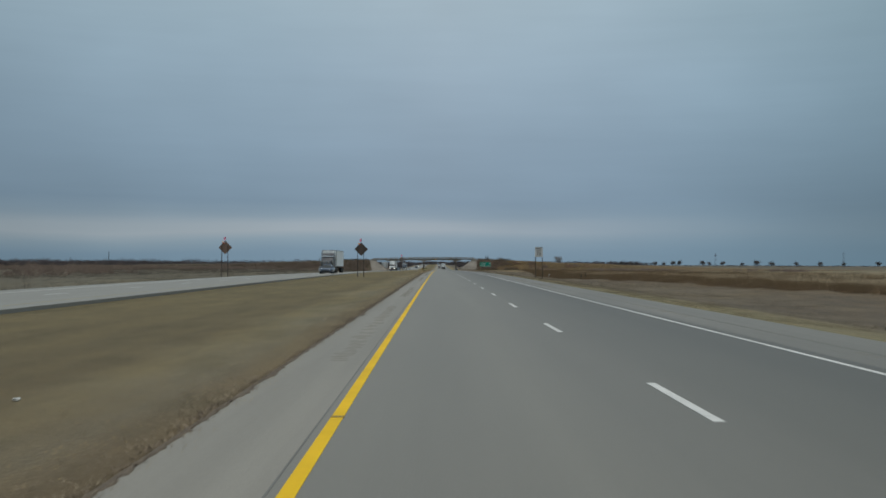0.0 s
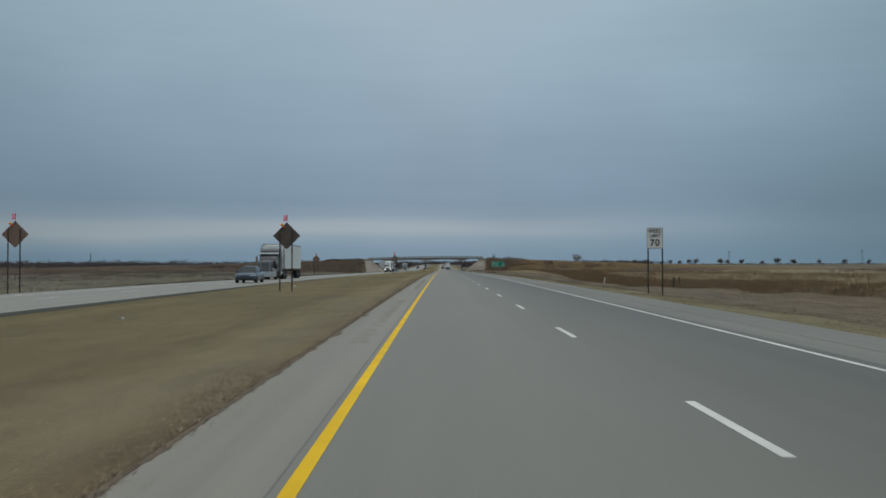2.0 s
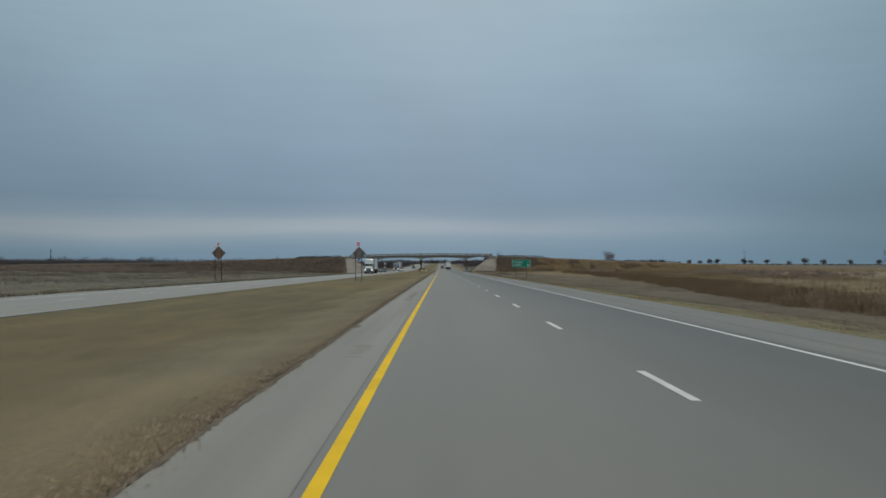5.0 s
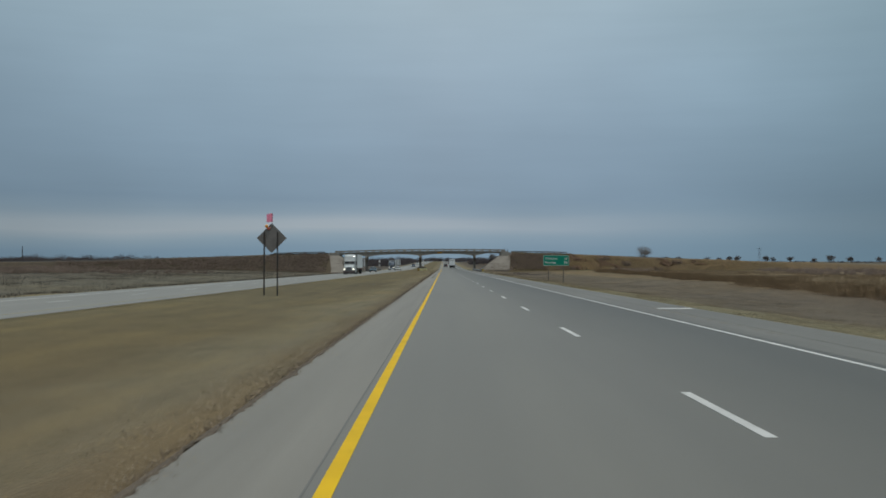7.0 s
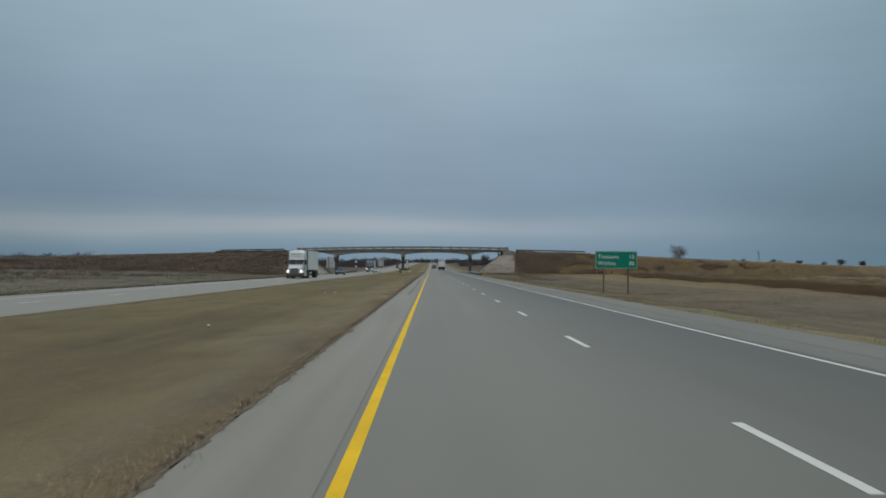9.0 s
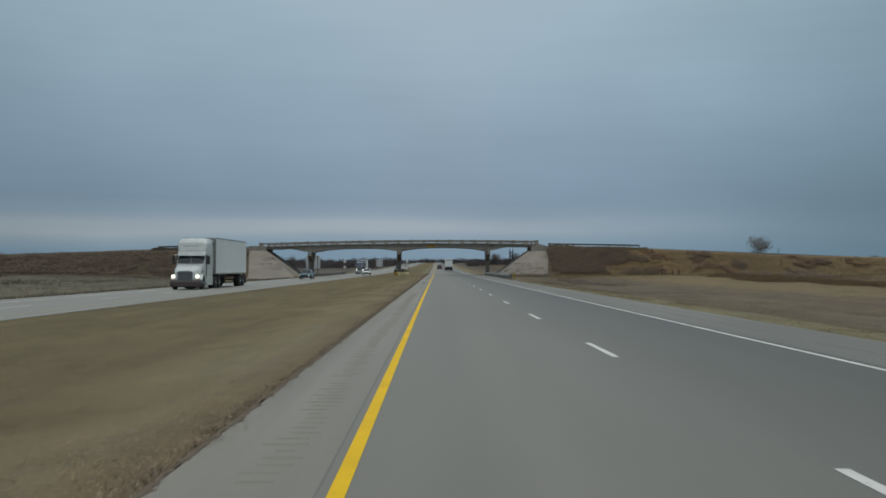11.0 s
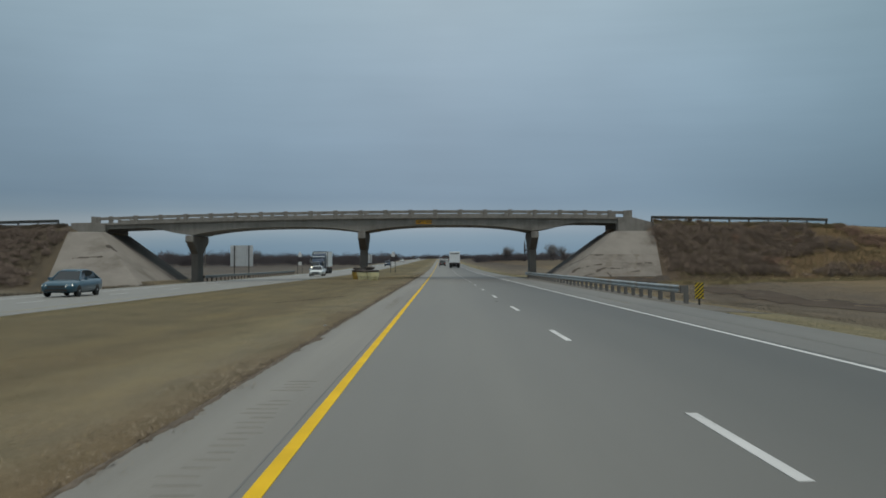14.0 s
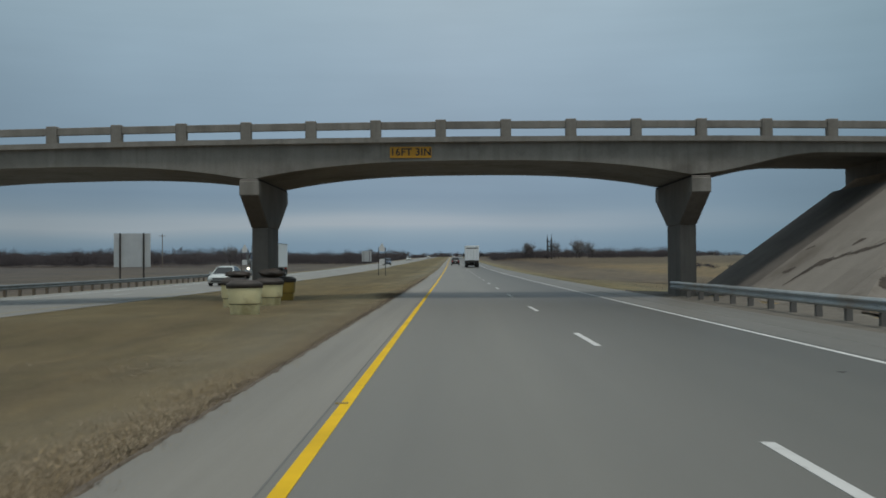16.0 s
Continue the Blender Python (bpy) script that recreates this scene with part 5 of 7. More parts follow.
def car(x, y, z, turn, paint, label, kind="sedan", lit=True, category="car"):
    """A car that faces -y before it is turned."""
    s = thing("car", label, category, (x, y, z), turn, "cars on the road")
    if kind == "suv":
        stations = [(0.0, 0.74, 0.42, 0.80), (0.12, 0.88, 0.30, 0.98), (0.5, 0.93, 0.27, 1.06), (1.45, 0.95, 0.26, 1.12), (2.6, 0.95, 0.26, 1.14), (3.9, 0.95, 0.27, 1.14), (4.6, 0.92, 0.32, 1.12), (4.78, 0.86, 0.45, 1.05)]
        cabin = [(1.15, 0.86, 1.09, 1.13), (1.75, 0.78, 1.10, 1.66), (2.2, 0.76, 1.1, 1.75), (3.6, 0.76, 1.1, 1.75), (4.35, 0.74, 1.1, 1.68), (4.68, 0.8, 1.08, 1.15)]
        wy, r = (0.95, 3.75), 0.37
    else:
        stations = [(0.0, 0.68, 0.36, 0.62), (0.14, 0.84, 0.26, 0.72), (0.6, 0.89, 0.22, 0.80), (1.3, 0.91, 0.2, 0.88), (2.5, 0.91, 0.2, 0.92), (3.7, 0.91, 0.21, 0.95), (4.5, 0.88, 0.25, 0.96), (4.75, 0.8, 0.38, 0.9)]
        cabin = [(1.25, 0.82, 0.86, 0.90), (2.0, 0.70, 0.9, 1.36), (2.4, 0.66, 0.92, 1.44), (3.2, 0.66, 0.92, 1.44), (3.7, 0.68, 0.93, 1.34), (4.35, 0.78, 0.92, 0.97)]
        wy, r = (0.92, 3.65), 0.325
    bm = bmesh.new()
    loft(bm, [section(*a) for a in stations])
    part("body", bm, paint, s, "", True)
    bm = bmesh.new()
    loft(bm, [[(w, yy, z0), (w * 0.98, yy, z0 + (z1 - z0) * 0.3), (w * 0.9, yy, z1 - 0.03), (w * 0.78, yy, z1), (-w * 0.78, yy, z1), (-w * 0.9, yy, z1 - 0.03), (-w * 0.98, yy, z0 + (z1 - z0) * 0.3), (-w, yy, z0)] for yy, w, z0, z1 in cabin])
    part("glasshouse", bm, DARKGLASS, s, "dark tinted windows")
    bm = bmesh.new()
    roof = [c for c in cabin[1:-1]]
    loft(bm, [[(w * 0.86, yy, z1 - 0.05), (w * 0.8, yy, z1 + 0.012), (w * 0.4, yy, z1 + 0.025), (-w * 0.4, yy, z1 + 0.025), (-w * 0.8, yy, z1 + 0.012), (-w * 0.86, yy, z1 - 0.05)] for yy, w, z0, z1 in roof])
    part("roof", bm, paint, s, "", True)
    for sx in (-1, 1):
        for (ya, wa, za, ta), (yb, wb, zb, tb) in ((cabin[0], cabin[1]), (cabin[-1], cabin[-2]), ((cabin[2][0] + 0.45, cabin[2][1], cabin[2][2], 0), (cabin[2][0] + 0.45, cabin[2][1] * 0.92, 0, cabin[2][3]))):
            bm = bmesh.new()
            tube(bm, (sx * wa * 0.97, ya, max(za, ta) - 0.02 if ta else za), (sx * wb * 0.84, yb, tb - 0.01), 0.045, 0.04, 6)
            part("pillar", bm, paint, s)
        for yy in wy:
            wheel(s, sx * (0.80 if kind != "suv" else 0.83), yy, r, 0.22, RIM, sx)
        f = stations[1]
        bm = bmesh.new()
        loft(bm, [[(sx * a, yy, b) for a, yy, b in ((f[1] * 0.62, -0.005, f[3] - 0.22), (f[1] * 0.98, 0.13, f[3] - 0.18), (f[1] * 0.98, 0.14, f[3] - 0.05), (f[1] * 0.62, 0.0, f[3] - 0.08))],
                  [(sx * a, yy + 0.16, b) for a, yy, b in ((f[1] * 0.62, -0.005, f[3] - 0.22), (f[1] * 0.98, 0.13, f[3] - 0.18), (f[1] * 0.98, 0.14, f[3] - 0.05), (f[1] * 0.62, 0.0, f[3] - 0.08))]])
        part("headlight", bm, LAMP if lit else LAMP_OFF, s, "lit headlight" if lit else "")
        b = stations[-1]
        part("tail_light", a_box(min(sx * b[1] * 0.6, sx * b[1] * 0.98), max(sx * b[1] * 0.6, sx * b[1] * 0.98), b[0] - 0.12, b[0] + 0.012, b[3] - 0.25, b[3] - 0.08), REDLAMP, s)
        part("mirror", a_box(min(sx * 0.9, sx * 1.06), max(sx * 0.9, sx * 1.06), cabin[0][0] + 0.35, cabin[0][0] + 0.46, cabin[0][2] + 0.03, cabin[0][2] + 0.17), paint, s)
    f = stations[1]
    part("grille", a_box(-f[1] * 0.55, f[1] * 0.55, -0.02, 0.1, f[3] - 0.24, f[3] - 0.1), GRILLE, s)
    part("lower_intake", a_box(-f[1] * 0.7, f[1] * 0.7, -0.005, 0.14, f[2] + 0.05, f[2] + 0.17), UNDER, s)
    part("plate_blank", a_box(-0.16, 0.16, stations[-1][0] - 0.02, stations[-1][0] + 0.012, 0.58, 0.68), SIGN_WHITE, s)
    return s


def semi_trailer(s, y0, length, skin, top=4.1, w=1.28, reefer=False):
    body = part("trailer_box", a_box(-w, w, y0, y0 + length, 1.18, top), skin, s, "white box trailer")
    soften(body, 0.04, 2)
    for z in (1.16, top - 0.04):
        for sx in (-1, 1):
            part("trailer_rail", a_box(min(sx * w, sx * (w + 0.012)), max(sx * w, sx * (w + 0.012)), y0 + 0.02, y0 + length - 0.02, z, z + (0.1 if z < 2 else 0.06)), CHROME if z < 2 else DULL_TRIM, body)
    k = int(length / 1.22)
    rib = mesh_of("skin_rib", a_box(-0.004, 0.004, -0.02, 0.02, 1.3, top - 0.08), skin)
    for i in range(1, k):
        for sx in (-1, 1):
            ob = new("skin_rib", rib)
            ob.parent = body
            ob.location = (sx * w, y0 + length * i / k, 0)
    part("chassis_beam", a_box(-0.5, 0.5, y0 + 0.6, y0 + length - 0.1, 0.88, 1.17), UNDER, s)
    for dy in (1.1, 2.4):
        for sx in (-1, 1):
            wheel(s, sx * 0.98, y0 + length - dy - 0.2, 0.51, 0.56, RIM, sx)
    for sx in (-1, 1):
        part("landing_leg", a_box(sx * 0.75 - 0.1, sx * 0.75 + 0.1, y0 + 2.9, y0 + 3.12, 0.3, 1.17), UNDER, s)
        part("slider_rail", a_box(min(sx * 0.5, sx * 0.8), max(sx * 0.5, sx * 0.8), y0 + length - 4.4, y0 + length - 0.4, 0.98, 1.17), UNDER, s)
        part("mud_flap", a_box(sx * 0.98 - 0.3, sx * 0.98 + 0.3, y0 + length - 0.25, y0 + length - 0.23, 0.25, 0.95), UNDER, s)
        part("tail_lamp", a_box(sx * 1.05 - 0.1, sx * 1.05 + 0.1, y0 + length, y0 + length + 0.03, 1.0, 1.12), REDLAMP, s)
    for sx in (-1, 1):
        part("corner_post", a_box(min(sx * (w - 0.1), sx * (w + 0.014)), max(sx * (w - 0.1), sx * (w + 0.014)), y0 - 0.012, y0 + 0.14, 1.2, top - 0.05), DULL_TRIM if not reefer else CHROME, body)
    part("front_header", a_box(-w + 0.1, w - 0.1, y0 - 0.014, y0 + 0.05, top - 0.14, top + 0.004), DULL_TRIM, body)
    part("rear_guard", a_box(-1.15, 1.15, y0 + length - 0.15, y0 + length - 0.05, 0.5, 0.62), UNDER, s)
    for sx in (-1, 1):
        door = part("rear_door", a_box(min(sx * 0.01, sx * (w - 0.06)), max(sx * 0.01, sx * (w - 0.06)), y0 + length, y0 + length + 0.025, 1.3, top - 0.12), skin, s)
        for u in (0.25, 0.85):
            part("lock_bar", a_tube((sx * u, y0 + length + 0.04, 1.25), (sx * u, y0 + length + 0.04, top - 0.15), 0.02, n=6), RIM, door)
    if reefer:
        r = part("cooling_unit", a_box(-0.95, 0.95, y0 - 0.45, y0 - 0.002, 2.15, top - 0.12), TRAILER_WHITE, s, "white refrigeration unit")
        soften(r, 0.1, 3)
        part("vent", a_box(-0.6, 0.6, y0 - 0.47, y0 - 0.44, 2.3, 2.9), GRILLE, r)


def tractor(s, paint, classic=True, lit=False):
    """A bonneted road tractor whose bumper stands at y = 0 and which faces -y. Returns where its trailer begins."""
    if classic:
        hood = [(0.22, 0.50, 0.95, 1.98), (0.3, 0.58, 0.9, 2.05), (1.2, 0.66, 0.9, 2.12), (2.25, 0.82, 0.9, 2.2)]
    else:
        hood = [(0.10, 0.68, 0.62, 1.38), (0.2, 0.85, 0.6, 1.52), (0.9, 1.0, 0.7, 1.74), (1.78, 1.1, 0.8, 1.98)]
    bm = bmesh.new()
    loft(bm, [section(y, w, a, b, 1.0, 0.05) for y, w, a, b in hood])
    part("hood", bm, paint, s, "", True)
    cab_y = hood[-1][0] - 0.08
    cab = [(cab_y, 1.04, 0.95, 2.15), (cab_y + 0.12, 1.06, 0.9, 2.4), (cab_y + 0.62, 1.06, 0.9, 2.98), (cab_y + 1.5, 1.06, 0.9, 3.06)]
    if classic:
        bm = bmesh.new()
        loft(bm, [section(y, w, a, b, 1.05, 0.04) for y, w, a, b in cab])
        part("cab", bm, paint, s)
        y1 = cab_y + 1.5
        bm = bmesh.new()
        loft(bm, [section(y, w, a, b, 1.08, 0.05) for y, w, a, b in ((y1 - 0.35, 0.95, 2.9, 3.2), (y1 + 0.02, 1.15, 0.85, 3.42), (y1 + 1.15, 1.18, 0.85, 3.52), (y1 + 1.2, 1.16, 0.9, 3.5))])
        part("sleeper", bm, paint, s)
        end = y1 + 1.2
        bm = bmesh.new()
        loft(bm, [[(a, y, z) for a, y, z in ((-1.06, cab_y + 0.22, 2.84), (1.06, cab_y + 0.22, 2.84), (1.08, cab_y + 0.62, 2.96), (-1.08, cab_y + 0.62, 2.96))],
                  [(a, y, z) for a, y, z in ((-1.06, cab_y + 0.22, 2.94), (1.06, cab_y + 0.22, 2.94), (1.08, cab_y + 0.62, 3.05), (-1.08, cab_y + 0.62, 3.05))]])
        part("sun_visor", bm, CHROME, s, "bright metal sun visor")
    else:
        bm = bmesh.new()
        loft(bm, [section(y, w, a, b, 1.05, 0.04) for y, w, a, b in ((cab_y, 1.1, 0.85, 2.0), (cab_y + 0.5, 1.14, 0.85, 2.66), (cab_y + 0.62, 1.15, 0.85, 2.78), (cab_y + 1.25, 1.16, 0.8, 2.82))])
        part("cab", bm, paint, s)
        y1 = cab_y + 1.1
        bm = bmesh.new()
        loft(bm, [section(y, w, a, b, 1.06, 0.08) for y, w, a, b in ((cab_y + 0.5, 0.98, 2.76, 3.0), (cab_y + 0.62, 1.12, 2.76, 3.6), (cab_y + 0.8, 1.17, 2.7, 3.84), (y1, 1.22, 0.8, 3.93), (y1 + 1.2, 1.25, 0.8, 3.98), (y1 + 1.25, 1.22, 0.85, 3.94))])
        soften(part("sleeper", bm, paint, s, "tall rounded sleeper with an air fairing"), 0.05, 3)
        part("fairing_slot", a_box(-0.62, 0.5, cab_y + 0.56, cab_y + 0.75, 3.36, 3.42), DULL_TRIM, s)
        end = y1 + 1.25
        bm = bmesh.new()
        loft(bm, [[(-1.06, cab_y + 0.2, 2.62), (1.06, cab_y + 0.2, 2.62), (1.15, cab_y + 0.62, 2.7), (-1.15, cab_y + 0.62, 2.7)], [(-1.02, cab_y + 0.3, 2.88), (1.02, cab_y + 0.3, 2.88), (1.12, cab_y + 0.62, 2.95), (-1.12, cab_y + 0.62, 2.95)]])
        soften(part("sun_visor", bm, paint, s), 0.03, 2)
        for sx in (-1, 1):
            skirt = [(sx * 1.0, cab_y + 0.62, 0.32), (sx * 1.2, cab_y + 0.62, 0.32), (sx * 1.22, cab_y + 0.62, 0.95), (sx * 1.0, cab_y + 0.62, 1.0)]
            bm = bmesh.new()
            loft(bm, [skirt, [(p, end + 0.05, r) for p, q, r in skirt]])
            soften(part("tank_fairing", bm, paint, s, "white fairing over the fuel tank"), 0.03, 2)
            part("cab_extender", a_box(min(sx * 1.19, sx * 1.25), max(sx * 1.19, sx * 1.25), end - 0.02, end + 0.12, 0.95, 3.86), UNDER, s, "dark rubber edge of the sleeper")
            for dy in (0.42, 1.12):
                part("door_gap", a_box(min(sx * 1.12, sx * 1.172), max(sx * 1.12, sx * 1.172), cab_y + dy, cab_y + dy + 0.02, 0.95, 2.7), UNDER, s)
            part("hood_mark", a_prism([(cab_y - 0.75, 1.28), (cab_y - 0.3, 1.42), (cab_y + 0.1, 1.72), (cab_y - 0.15, 1.68), (cab_y - 0.2, 1.76), (cab_y - 0.42, 1.5), (cab_y - 0.55, 1.52)], "x", min(sx * 0.9, sx * (1.045)), max(sx * 0.9, sx * (1.045))), DULL_TRIM, s, "dark plain mark on the hood side")
    # windscreen in two panes and side windows
    lo, hi = ((cab_y + 0.10, 2.22), (cab_y + 0.56, 2.84)) if classic else ((cab_y - 0.01, 2.03), (cab_y + 0.46, 2.63))
    for sx in (-1, 1):
        bm = bmesh.new()
        wide = 0.96 if classic else 1.04
        a = [(sx * 0.012, lo[0] - 0.04, lo[1]), (sx * wide, lo[0] + 0.02, lo[1]), (sx * (wide - 0.04), hi[0] + 0.0, hi[1]), (sx * 0.012, hi[0] - 0.06, hi[1])]
        loft(bm, [a, [(p, q + 0.2, r - 0.02) for p, q, r in a]])
        part("windscreen", bm, DARKGLASS, s, "dark windscreen pane")
        if classic:
            part("side_window", a_box(min(sx * 1.0, sx * 1.075), max(sx * 1.0, sx * 1.075), cab_y + 0.55, cab_y + 1.2, 2.1, 2.75), DARKGLASS, s)
        else:
            glass = [(cab_y + 0.22, 2.02), (cab_y + 1.02, 2.02), (cab_y + 1.02, 2.58), (cab_y + 0.58, 2.58)]
            part("side_window", a_prism(glass, "x", min(sx * 1.05, sx * 1.17), max(sx * 1.05, sx * 1.17)), DARKGLASS, s)
        part("mirror_arm", a_tube((sx * 1.05, cab_y + 0.35, 2.7), (sx * 1.34, cab_y + 0.25, 2.72), 0.02, n=6), CHROME, s)
        part("mirror", a_box(sx * 1.36 - 0.1, sx * 1.36 + 0.1, cab_y + 0.2, cab_y + 0.3, 1.95, 2.62), DULL_TRIM if classic else UNDER, s)
        part("door_step", a_box(min(sx * 0.75, sx * 1.18), max(sx * 0.75, sx * 1.18), cab_y + 0.35, cab_y + 1.25, 0.45, 0.95), CHROME if classic else paint, s)
        if classic:
            bm = bmesh.new()
            lathe(bm, [(0.05, 0.0), (0.33, 0.0), (0.34, 0.04), (0.34, 1.26), (0.33, 1.3), (0.05, 1.3)], 20)
            bmesh.ops.rotate(bm, verts=bm.verts, matrix=Matrix.Rotation(radians(-90), 3, 'X'))
            bmesh.ops.translate(bm, verts=bm.verts, vec=(sx * 0.86, y1 + 0.1, 0.72))
            part("fuel_tank", bm, CHROME, s, "", True)
        # mudguards over the front wheels
        fy = 0.95 if classic else 1.1
        bm = bmesh.new()
        arc = [(fy + 0.62 * math.cos(radians(a)), 0.52 + 0.66 * math.sin(radians(a))) for a in range(185, -10, -15)]
        inner = [(fy + 0.56 * math.cos(radians(a)), 0.52 + 0.6 * math.sin(radians(a))) for a in range(-5, 190, 15)]
        prism(bm, arc + inner, "x", min(sx * 0.66, sx * 1.2), max(sx * 0.66, sx * 1.2))
        part("mudguard", bm, paint, s)
        wheel(s, sx * 1.02, fy, 0.51, 0.3, RIM, sx)
        lx, lz, ly = (0.84, 1.12, 0.2) if classic else (0.92, 1.02, 0.1)
        bm = bmesh.new()
        lathe(bm, [(0.04, 0), (0.12, 0.01), (0.14, 0.05), (0.14, 0.2), (0.08, 0.28)], 16)
        bmesh.ops.rotate(bm, verts=bm.verts, matrix=Matrix.Rotation(radians(-90), 3, 'X'))
        bmesh.ops.translate(bm, verts=bm.verts, vec=(sx * lx, ly, lz))
        part("headlight", bm, LAMP if lit else LAMP_OFF, s, "lit headlight" if lit else "round headlight", True)
        if classic:
            bm = bmesh.new()
            tube(bm, (sx * 1.13, cab_y + 1.58, 0.9), (sx * 1.13, cab_y + 1.58, 3.6), 0.075, n=12)
            tube(bm, (sx * 1.13, cab_y + 1.58, 3.56), (sx * 1.13, cab_y + 1.66, 3.9), 0.065, n=12)
            part("exhaust_stack", bm, CHROME, s, "tall chrome exhaust stack")
            bm = bmesh.new()
            lathe(bm, [(0.18, 0.0), (0.2, 0.05), (0.2, 0.45), (0.16, 0.55), (0.05, 0.6)], 18)
            bmesh.ops.translate(bm, verts=bm.verts, vec=(sx * 0.98, cab_y - 0.18, 1.55))
            part("air_cleaner", bm, DULL_TRIM, s, "", True)
        for dy in (0.0, 1.35):
            wheel(s, sx * 0.98, end + 0.95 + dy, 0.51, 0.56, RIM, sx)
        part("quarter_fender", a_box(min(sx * 0.7, sx * 1.2), max(sx * 0.7, sx * 1.2), end + 0.25, end + 0.32, 0.45, 1.1), UNDER, s)
    # nose
    gw, g0, g1, gy = (0.46, 0.95, 1.95, 0.2) if classic else (0.54, 0.64, 1.36, 0.07)
    g = part("grille", a_box(-gw, gw, gy - 0.05, gy + 0.1, g0, g1), GRILLE, s, "dark grille with fine bars")
    part("grille_shell", a_prism([(-gw - 0.07, g0), (-gw - 0.07, g1), (-gw * 0.6, g1 + 0.1), (gw * 0.6, g1 + 0.1), (gw + 0.07, g1), (gw + 0.07, g0)], "y", gy - 0.02, gy + 0.14), CHROME, g)
    for i in range(9):
        u = -gw + 2 * gw * (i + 0.5) / 9
        part("grille_bar", a_box(u - 0.012, u + 0.012, gy - 0.07, gy - 0.045, g0 + 0.03, g1 - 0.03), CHROME, g)
    if classic:
        bumper = a_box(-1.24, 1.24, -0.02, 0.12, 0.32, 0.92)
    else:
        bumper = bmesh.new()
        loft(bumper, [section(-0.02, 0.95, 0.26, 0.62, 1.0, 0.0), section(0.1, 1.16, 0.2, 0.8, 1.0, 0.0), section(0.62, 1.22, 0.24, 0.84, 1.0, 0.0)])
    soften(part("bumper", bumper, CHROME if classic else BUMPER_DARK, s, "broad chrome bumper" if classic else "dark moulded bumper"), 0.03, 2)
    part("frame_rail", a_box(-0.45, 0.45, 0.6, end + 2.9, 0.62, 0.95), UNDER, s)
    part("fifth_wheel", a_box(-0.45, 0.45, end + 1.2, end + 2.1, 0.96, 1.12), UNDER, s)
    for u in (-0.7, -0.35, 0, 0.35, 0.7) if not classic else ():
        part("marker_lamp", a_box(u - 0.035, u + 0.035, cab_y + 0.27, cab_y + 0.31, 2.885, 2.92), AMBER, s)
    return end + 0.6


def semi(x, y, z, turn, paint, label, classic, lit, length=14.6, skin=TRAILER_WHITE, reefer=False, top=4.1):
    s = thing("semi_truck", label, "truck", (x, y, z), turn, "lorries on the road")
    y0 = tractor(s, paint, classic, lit)
    semi_trailer(s, y0, length, skin, top, reefer=reefer)
    return s


GREY_PAINT = car_paint("dark_grey_truck_paint", (0.085, 0.085, 0.092))
WHITE_PAINT = car_paint("white_truck_paint", (0.56, 0.60, 0.60), 0.35, 0.0)
NAVY_PAINT = car_paint("dark_blue_truck_paint", (0.025, 0.05, 0.09))
BLUE_PAINT = car_paint("slate_blue_paint", (0.04, 0.07, 0.12))
TEAL_PAINT = car_paint("dark_teal_paint", (0.025, 0.085, 0.125))
PEARL_PAINT = car_paint("pearl_white_paint", (0.6, 0.64, 0.63), 0.3, 0.0)
BLACK_PAINT = car_paint("black_paint", (0.02, 0.021, 0.023))

semi(-18.5, 174.9, far_z(-18.5, 175), 0, GREY_PAINT, "dark grey bonneted lorry with chrome stacks and a white refrigerated trailer", True, False, 13.4, reefer=True)
semi(-18.5, 424.85, far_z(-18.5, 427), 0, WHITE_PAINT, "white lorry with a tall sleeper and a white box trailer", False, True, 13.0, top=4.1)
semi(-19.7, 612.0, far_z(-19.7, 612), 0, NAVY_PAINT, "dark blue bonneted lorry approaching with a short pale trailer", True, True, 7.2, top=3.9)
car(-15.6, 149.0, far_z(-15.6, 149), 0, BLUE_PAINT, "slate blue saloon car on the oncoming carriageway", "sedan", True)
car(-18.8, 496.0, far_z(-18.8, 496), 0, TEAL_PAINT, "dark teal sedan with lit headlights near the bridge", "sedan", True)
car(-15.6, 578.0, far_z(-15.6, 578), 0, PEARL_PAINT, "pearl white saloon car past the bridge", "sedan", False)
car(-15.6, 760.0, far_z(-15.6, 760), 0, BLUE_PAINT, "far-off blue car on the oncoming carriageway", "suv", True)
car(-18.8, 960.0, far_z(-18.8, 960), 0, PEARL_PAINT, "far-off pale car on the oncoming carriageway", "suv", True)


def box_lorry(x, y, label):
    """A rigid lorry seen from behind, which faces +y."""
    s = thing("box_lorry", label, "truck", (x, y, road_z(y)), 180, "lorries on the road")
    y0 = tractor(s, PEARL_PAINT, False, False)
    semi_trailer(s, y0, 9.5, TRAILER_WHITE, 4.0)
    tail = y0 + 9.5
    part("rear_band", a_box(-1.1, 1.1, tail + 0.0, tail + 0.035, 3.42, 3.62), DARKSTEEL, s, "dark band across the rear doors")
    part("rear_sill", a_box(-1.2, 1.2, tail - 0.05, tail + 0.03, 0.85, 1.25), DARKSTEEL, s, "dark rear sill")
    return s


